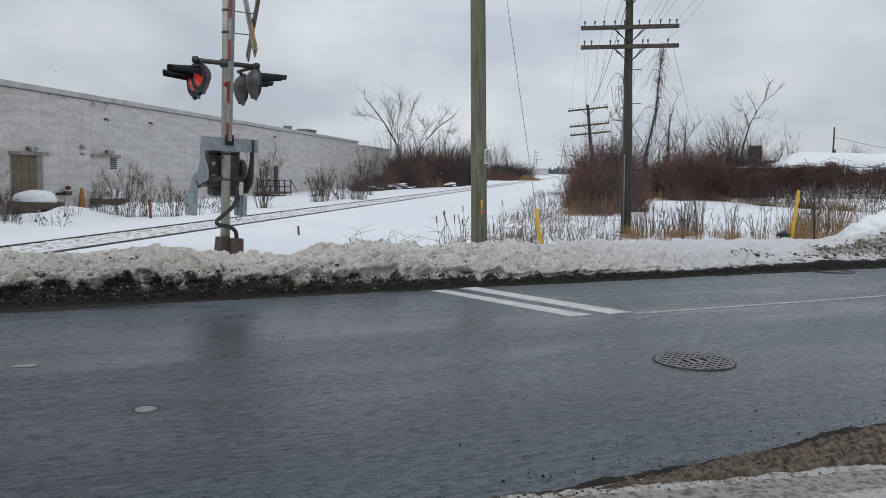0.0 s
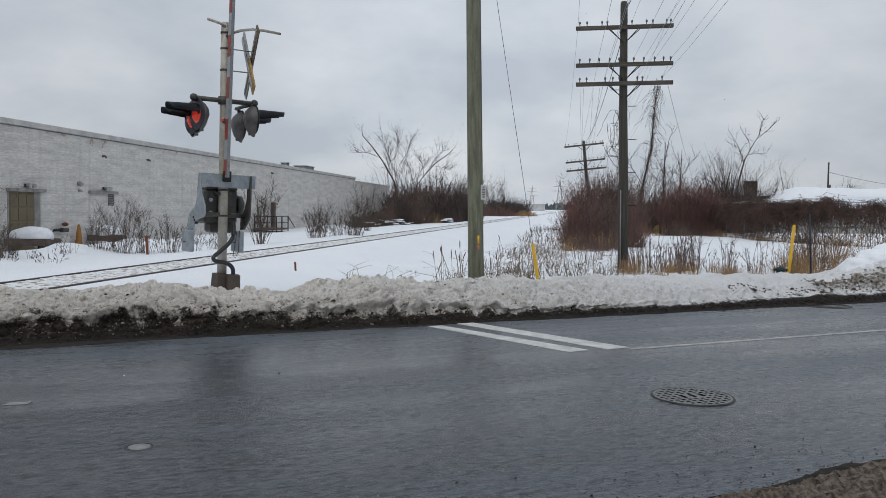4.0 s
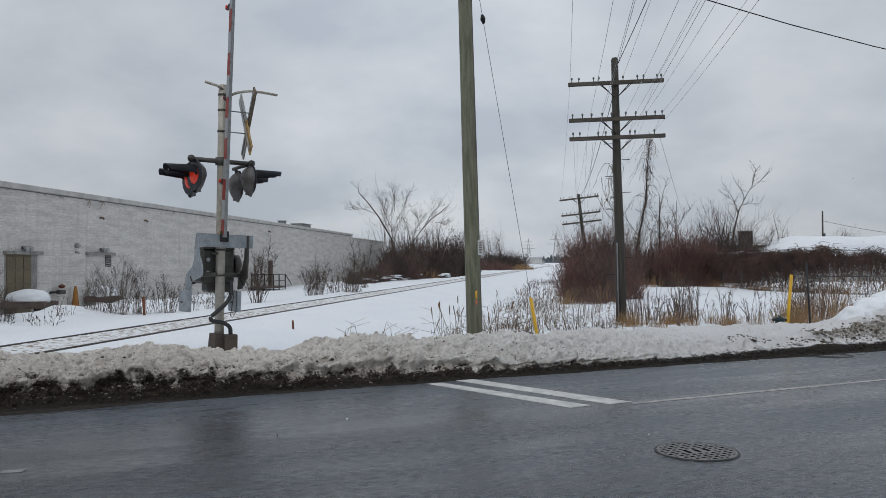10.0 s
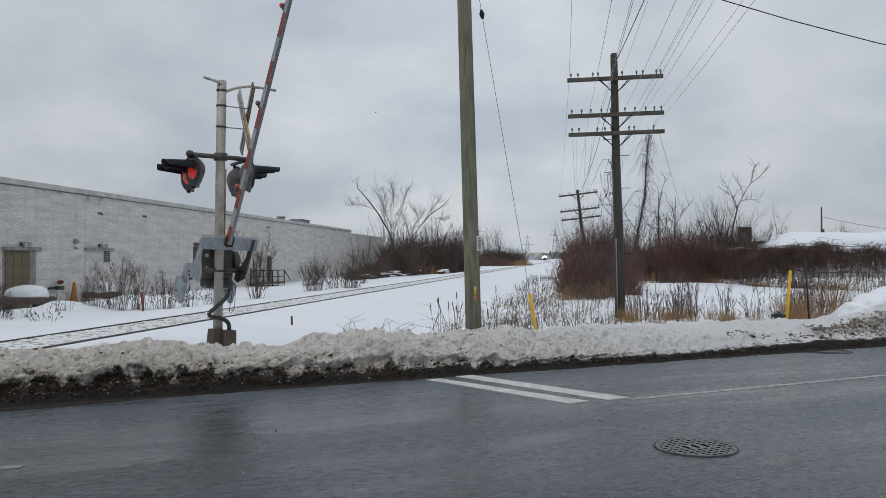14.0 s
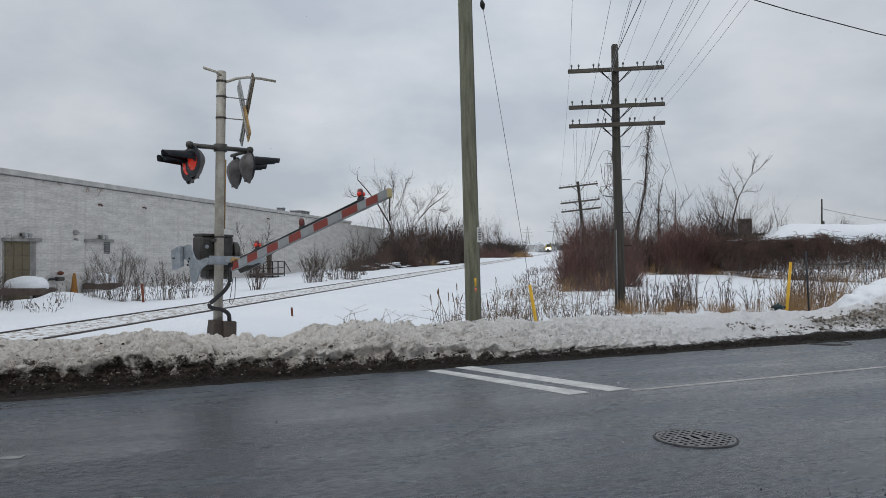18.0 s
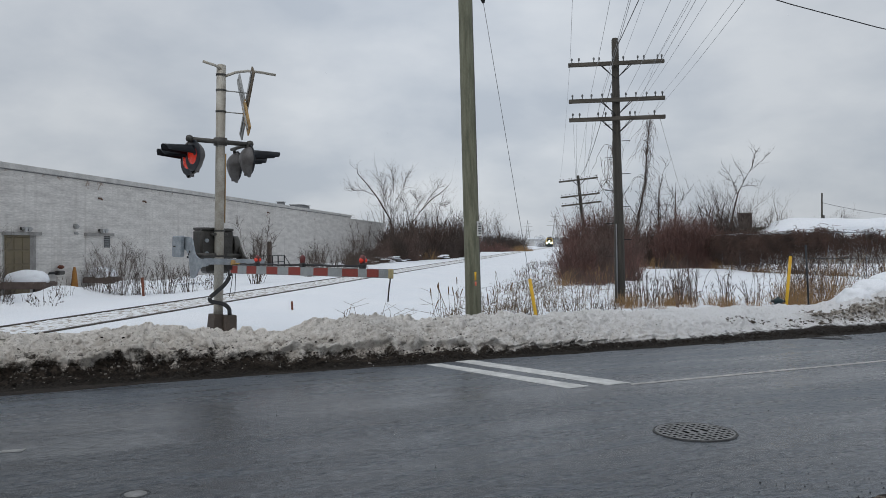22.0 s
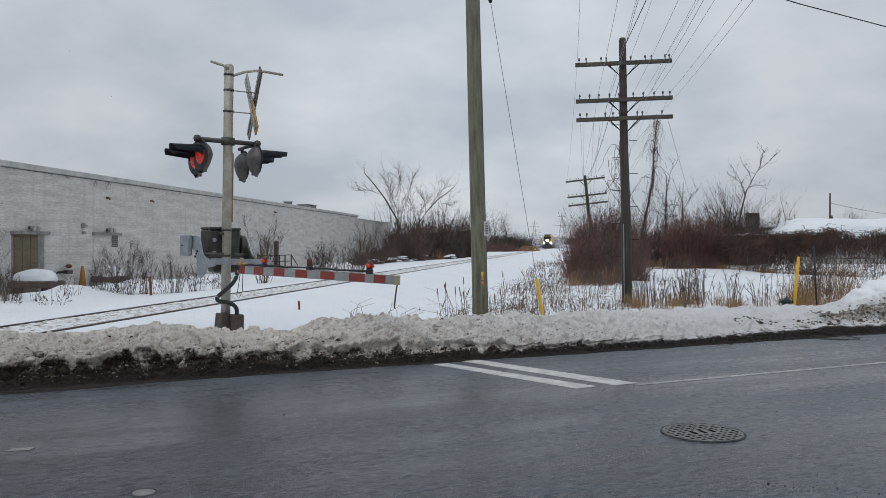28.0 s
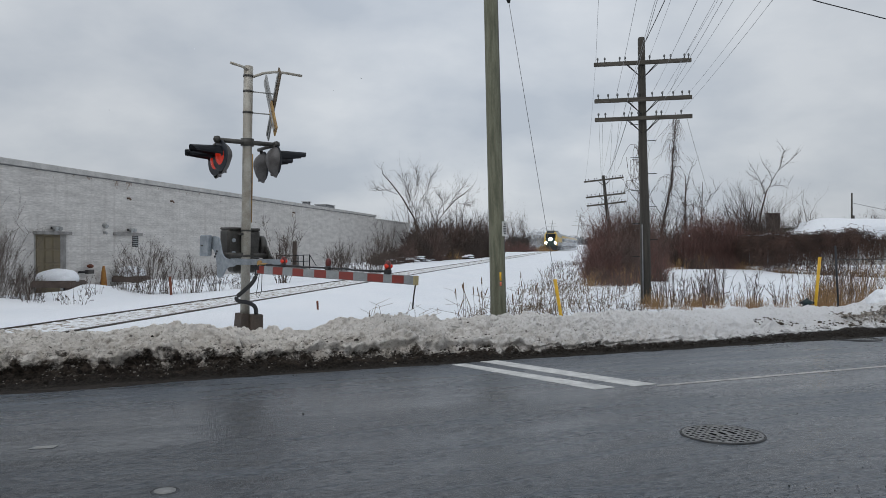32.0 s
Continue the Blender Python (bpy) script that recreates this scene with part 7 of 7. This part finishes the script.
# ---- train ----
def loco():
    ob = thing("locomotive", Matrix(), "yellow and grey passenger locomotive with bright headlights", "locomotive")
    # runs along +y locally, nose at y = 0 facing -y
    side = [(-1.48, 1.15), (-1.5, 2.6), (-1.35, 3.55), (-0.95, 4.15), (0.95, 4.15), (1.35, 3.55), (1.5, 2.6), (1.48, 1.15)]
    part("body", prism(side, 18.6, Matrix.Translation((0, 10.9, 0))), TRAIN_GREY, ob)
    nose = bmesh.new()
    f0 = [nose.verts.new((x * 0.80, 0.0 + 0.5 * max(0, z - 2.2), 1.15 + (z - 1.15) * 0.93)) for x, z in side]
    f1 = [nose.verts.new((x, 1.6, z)) for x, z in side]
    nose.faces.new(f0)
    nose.faces.new(f1[::-1])
    for k in range(8):
        nose.faces.new((f0[k], f0[(k + 1) % 8], f1[(k + 1) % 8], f1[k]))
    bmesh.ops.recalc_face_normals(nose, faces=nose.faces[:])
    part("nose", nose, TRAIN_YELLOW, ob, "yellow sloping nose")
    part("brow", box(1.5, 0.3, 0.5, pose(0, 1.1, 3.92, -20, 0, 0), 0.05), TRAIN_DARK, ob)
    part("nose_panel", prism([(-1.12, 1.15), (-0.95, 2.75), (0.95, 2.75), (1.12, 1.15)], 0.08, Matrix.Translation((0, -0.03, 0))), TRAIN_GREEN, ob, "dark green nose panel")
    part("windscreen", box(2.1, 0.10, 1.0, pose(0, 0.50, 3.25, -27, 0, 0), 0.02), WINDSCREEN, ob, "dark windscreen")
    part("roof_hood", box(1.9, 16, 0.3, pose(0, 10, 4.2), 0.08), TRAIN_DARK, ob)
    for sx in (-1, 1):
        part("side_band", box(0.06, 17, 1.1, pose(sx * 1.49, 11.2, 2.4), 0.01), TRAIN_YELLOW, ob, "yellow side band")
    part("plough", prism([(-1.45, 0.15), (-1.45, 1.15), (1.45, 1.15), (1.45, 0.15)], 0.5, Matrix.Translation((0, 0.35, 0))), TRAIN_DARK, ob, "dark snow plough")
    for sy in (4.2, 15.8):
        part("bogie", box(2.4, 3.6, 0.9, pose(0, sy, 0.45), 0.1), TRAIN_DARK, ob)
    part("tank", box(2.5, 5, 0.8, pose(0, 10, 0.8), 0.1), TRAIN_DARK, ob)
    for x, z, y, r in ((-1.0, 1.75, -0.06, 0.27), (1.0, 1.75, -0.06, 0.27), (0.0, 2.50, -0.12, 0.36)):
        part("headlight", tube([(x, y + 0.15, z), (x, y - 0.04, z)], r, 14), HEADLIGHT, ob, "bright headlight")
    return ob


def coach():
    ob = thing("passenger_coach", Matrix(), "grey passenger coach with a yellow band", "railway coach", "coaches")
    side = [(-1.5, 0.95), (-1.52, 2.8), (-1.3, 3.6), (-0.8, 3.95), (0.8, 3.95), (1.3, 3.6), (1.52, 2.8), (1.5, 0.95)]
    part("body", prism(side, 25.2, Matrix.Translation((0, 13, 0))), TRAIN_GREY, ob)
    for sx in (-1, 1):
        part("yellow_band", box(0.05, 24.6, 0.7, pose(sx * 1.47, 13, 3.05), 0.01), TRAIN_YELLOW, ob, "yellow band")
        for k in range(9):
            part("window", box(0.06, 1.7, 0.75, pose(sx * 1.51, 3.0 + k * 2.5, 2.25), 0.02), DARK_GLASS, ob)
    for sy in (3.6, 22.4):
        part("bogie", box(2.4, 3.0, 0.8, pose(0, sy, 0.4), 0.1), TRAIN_DARK, ob)
    return ob


engine = loco()
coaches = [coach()]
for k in range(4):
    coaches.append(copy_thing(coaches[0], Matrix()))


def on_track(y):
    """Where a vehicle stands whose nose is at distance y along the line."""
    return pose(track_x(y), y, 0.0, 0, 0, -math.degrees(math.atan(track_slope(y + 9.0))))


# snow dust whirled up beside the train: soft pale puffs
DUST = mat("blown_snow_dust", (0.78, 0.80, 0.83), 1.0, scale=0.4, fine=3, bump=0.0, alpha=0.16)


def puff(seed, s):
    bm = bmesh.new()
    bmesh.ops.create_icosphere(bm, subdivisions=3, radius=1.0)
    for v in bm.verts:
        k = 1 + 0.35 * noise.fractal((v.co.x * 1.5 + seed, v.co.y * 1.5, v.co.z * 1.5), 1.0, 2.0, 3)
        v.co = Vector((v.co.x * s[0] * k, v.co.y * s[1] * k, v.co.z * s[2] * k))
    for f in bm.faces:
        f.smooth = True
    return bm


dust = thing("snow_dust", Matrix(), "pale cloud of snow dust blown up by the train", "snow dust")
for k, (x, y, z, sx, sy, sz) in enumerate(((-2.6, 6, 1.0, 1.6, 4, 1.2), (-3.6, 12, 1.5, 2.2, 6, 1.9), (-4.2, 20, 2.0, 2.6, 7, 2.4), (-3.4, 32, 2.2, 2.8, 9, 2.6), (2.6, 8, 0.9, 1.5, 5, 1.1), (3.2, 18, 1.3, 2.0, 7, 1.6), (3.4, 32, 1.6, 2.2, 9, 1.9), (-4.8, 42, 2.4, 3.0, 9, 3.0), (-3.0, 9, 0.7, 2.4, 6, 0.9))):
    part("puff", puff(k * 3.1, (sx, sy, sz)), DUST, dust, at=pose(x, y, z))
# a few snowflakes drift down over the road: a tall sparse column that sinks as one
rng = random.Random(91)
flakes = []
for k in range(230):
    x, y, z = rng.uniform(-5.0, 5.5), rng.uniform(3.2, 11.0), rng.uniform(0.0, 60.0)
    r = rng.uniform(0.0022, 0.0045)
    a = rng.uniform(0, 3.1)
    flakes.append((((x, y, z), (x + r * math.cos(a), y + r * math.sin(a), z + r), (x + 2 * r * math.cos(a), y + 2 * r * math.sin(a), z + 0.4 * r)), r, r * 0.7))
flurry = tagged(new("snow_flurry", strand_mesh("snow_flurry", flakes, SNOW, 5)), "sparse white snowflakes drifting down over the road", "snowflakes", kind="stuff")
# ---- covers, debris and marks on the road ----
def manhole(m, r, label):
    ob = thing("manhole_cover", m, label, "manhole cover", "manhole covers")
    part("frame", lathe([(r * 0.972, -0.03), (r * 0.972, 0.008), (r, 0.008), (r * 1.012, 0.001), (r * 1.012, -0.03)], 40), IRON_RING, ob)
    part("lid", lathe([(r * 0.968, -0.04), (r * 0.968, 0.003), (0.0, 0.003)], 40), LID_PIT, ob)
    step = r * 2 / 11
    for i in range(-5, 6):
        off = i * step
        half = math.sqrt(max((r * 0.95) ** 2 - off * off, 0.0))
        part("rib", box(half * 2, step * 0.34, 0.014, pose(0, off, -0.0005), 0.002), IRON, ob)
        part("rib", box(step * 0.34, half * 2, 0.014, pose(off, 0, -0.001), 0.002), IRON, ob)
    part("rim", lathe([(r * 0.90, -0.01), (r * 0.90, 0.0075), (r * 0.955, 0.0075), (r * 0.955, -0.01)], 40), IRON, ob)
    part("boss", box(step * 4.6, step * 2.4, 0.012, pose(0, 0, 0.001), 0.002), IRON, ob)
    for dx in (-1.5, 0.0, 1.5):
        part("raised_mark", box(step * 0.5, step * 1.5, 0.006, pose(dx * step, 0, 0.0075), 0.001), LID_PIT, ob)
    return ob


manhole(pose(2.185, 7.06, 0.002, 0, 0, 20), 0.345, "round cast-iron manhole cover with raised studs")
far_hole = thing("catch_basin", pose(6.62, 14.2, 0.0, 0, 0, 24), "sunken dark catch basin cover at the road edge", "manhole cover")
part("frame", lathe([(0.36, -0.03), (0.36, 0.006), (0.40, 0.008), (0.42, 0.0), (0.42, -0.03)], 32), IRON_DARK, far_hole)
part("lid", lathe([(0.355, -0.03), (0.355, 0.002), (0.0, 0.003)], 32), WET_IRON, far_hole)
valve = thing("valve_cover", pose(-1.93, 5.37, 0.0), "small worn metal valve cover in the asphalt", "valve cover")
part("collar", lathe([(0.083, -0.02), (0.085, 0.002), (0.092, 0.001), (0.092, -0.02)], 24), IRON_RING, valve)
part("lid", lathe([(0.070, -0.02), (0.070, 0.003), (0.0, 0.005)], 24), mat("worn_pale_metal", (0.27, 0.27, 0.265), 0.5, 0.3, scale=20, fine=80, bump=0.2), valve)
thing("paint_dash", Matrix(), "faded white paint dash on the asphalt", "road marking", kind="structure", bm=quad_plate(((-3.38, 6.42), (-3.20, 6.47), (-3.20, 6.56), (-3.36, 6.51)), -0.004, 0.004), material=PAINT_DIM)


def clods(name, seed, count, area, size, material, label, category, z=lambda x, y: 0.0):
    """Loose lumps, each an uneven little block."""
    rg = random.Random(seed)
    verts, faces = [], []
    base = [(-1, -1, -0.4), (1, -1, -0.4), (1, 1, -0.4), (-1, 1, -0.4), (-0.7, -0.7, 0.7), (0.7, -0.6, 0.8), (0.6, 0.7, 0.6), (-0.6, 0.7, 0.75)]
    quads = [(0, 1, 5, 4), (1, 2, 6, 5), (2, 3, 7, 6), (3, 0, 4, 7), (4, 5, 6, 7)]
    for k in range(count):
        u, d = area(rg)
        p = EDGE + ALONG * u + ACROSS * d
        s = size * rg.uniform(0.35, 1.0) * (1.8 if rg.random() < 0.06 else 1)
        a = rg.uniform(0, 6.28)
        o = len(verts)
        for x, y, zz in base:
            x, y, zz = (c + rg.uniform(-0.3, 0.3) for c in (x, y, zz))
            verts.append((p.x + s * (x * math.cos(a) - y * math.sin(a)), p.y + s * (x * math.sin(a) + y * math.cos(a)), z(u, d) + s * (zz + 0.35)))
        faces.extend(tuple(o + i for i in q) for q in quads)
    return tagged(new(name, from_arrays(name, verts, faces, material)), label, category, kind="stuff")


def bank_top(u, d):
    return bank_height(u, d) - 0.006


clods("snow_crumbs", 11, 4200, lambda g: (g.uniform(-6.5, 4.5), g.uniform(0.30, 2.2)), 0.015, BANK_SNOW, "crumbs of crusted snow on the bank", "snow", bank_top)
clods("snow_crumbs", 12, 700, lambda g: (g.uniform(4.5, 11.5), g.uniform(0.55, 2.0)), 0.018, BANK_SNOW, "crumbs of crusted snow on the bank", "snow", bank_top)
clods("snow_chunks", 1, 260, lambda g: (g.uniform(-6.5, 3.0), g.uniform(0.55, 2.0)), 0.036, BANK_SNOW, "loose chunks of crusted snow on the bank", "snow", bank_top)
clods("dirt_clods", 3, 40, lambda g: (g.uniform(-6.5, 2.0), 0.45 + abs(g.gauss(0, 0.5))), 0.018, SLUSH, "dark dirt clods stuck in the snow bank", "dirt", bank_top)
clods("dirt_grains", 31, 1500, lambda g: (g.uniform(-6.5, 5.0), 0.30 + abs(g.gauss(0, 0.45))), 0.0065, DIRT_BIT, "dark grains of road dirt in the snow bank", "dirt", bank_top)
clods("dirty_chunks", 35, 420, lambda g: (g.uniform(8.3, 12.0), 1.0 + g.gauss(0, 0.12)), 0.030, DIRTY_LUMP, "broken dirt-crusted chunks on the bank", "dirt", bank_top)
clods("dirty_chunks", 36, 260, lambda g: (g.uniform(6.0, 12.0), 0.72 + g.gauss(0, 0.07)), 0.022, DIRT_BIT, "broken dirt-crusted chunks on the bank", "dirt", bank_top)
clods("snow_bits", 33, 1100, lambda g: (g.uniform(-6.5, 3.0), 0.18 + g.gauss(0, 0.16)), 0.011, SNOW_BIT, "bits of grey snow in the muddy slush", "snow", bank_top)
clods("mud_lumps", 34, 2300, lambda g: (g.uniform(-6.5, 0.6), -0.08 + abs(g.gauss(0, 0.14))), 0.017, MUD_LUMP, "lumps of dark wet mud at the foot of the bank", "mud", bank_top)
clods("slush_clods", 4, 2600, lambda g: (g.uniform(-6.5, 10.5), -0.22 + abs(g.gauss(0, 0.26))), 0.015, BANK_SNOW, "muddy slush crumbs at the road edge", "slush", bank_top)
clods("slush_bits", 5, 160, lambda g: (g.uniform(-6.5, 10.0), -0.22 - abs(g.gauss(0, 0.15))), 0.007, SLUSH, "bits of dirt scattered on the road edge", "dirt")
clods("road_grit", 6, 200, lambda g: (g.uniform(-3.0, 8.0), g.uniform(-6.9, -0.5)), 0.0045, IRON_DARK, "fine dark grit scattered on the asphalt", "grit")
clods("white_grit", 16, 120, lambda g: (g.uniform(-5.0, 8.0), g.uniform(-6.9, -0.5)), 0.004, GRITTY_SNOW, "specks of snow on the asphalt", "grit")


def near_top(u, d):
    p = EDGE + ALONG * u + ACROSS * d
    return max(near_mud_height(u, d, p), near_snow_height(u, d, p), 0.0) - 0.002


clods("mud_crumbs", 7, 4200, lambda g: (g.uniform(-3.0, 4.5), -7.08 - abs(g.gauss(0, 0.2))), 0.006, MUD, "brown mud crumbs along the near road edge", "mud", near_top)
clods("mud_crumbs", 17, 500, lambda g: (g.uniform(-3.0, 4.5), -7.02 + g.gauss(0, 0.09)), 0.005, SLUSH, "dark mud crumbs along the near road edge", "mud", near_top)
clods("gravel", 18, 1800, lambda g: (g.uniform(-3.0, 4.5), g.uniform(-8.6, -7.55)), 0.004, GRITTY_SNOW, "loose gravel on the shoulder", "gravel", near_top)

clods("dark_grit", 19, 260, lambda g: (g.uniform(-3.0, 3.5), -6.9 + abs(g.gauss(0, 0.35))), 0.0045, IRON_DARK, "dark grit scattered beside the mud", "grit")
clods("dark_grit", 20, 700, lambda g: (g.uniform(-3.0, 3.5), g.uniform(-8.2, -7.2)), 0.004, SLUSH, "dark stones in the trodden snow", "grit", near_top)


# ---- what moves ----
GATE = [(0.0, -90.5), (5.0, -90.3), (9.0, -90.0), (10.8, -89.8), (11.5, -88.0), (12.0, -85.5), (12.5, -80.5), (13.0, -74.5), (13.5, -69.0), (14.0, -63.0), (14.5, -56.5), (15.5, -43.5), (16.5, -31.0), (17.0, -24.3), (17.5, -18.3), (18.0, -12.9), (18.5, -8.6), (19.0, -6.7), (20.0, -5.2), (21.0, -3.1), (22.0, -1.2), (23.0, -0.3), (32.0, -0.3)]


def motions():
    times = [k * 2.0 for k in range(17)]
    walk(engine, [(t, on_track(178.0 + 19.0 * (32.0 - t))) for t in times])
    for k, c in enumerate(coaches):
        walk(c, [(t, on_track(178.0 + 20.4 + 26.2 * k + 19.0 * (32.0 - t))) for t in times])
    walk(dust, [(t, on_track(178.0 + 19.0 * (32.0 - t))) for t in times])
    walk(flurry, [(t, pose(0.02 * math.sin(t), 0, -1.6 * t)) for t in times])
    walk(gate, [(t, pose(GATE_X, 0, PIVOT_Z, a, 1.2, 0)) for t, a in GATE])


motions()
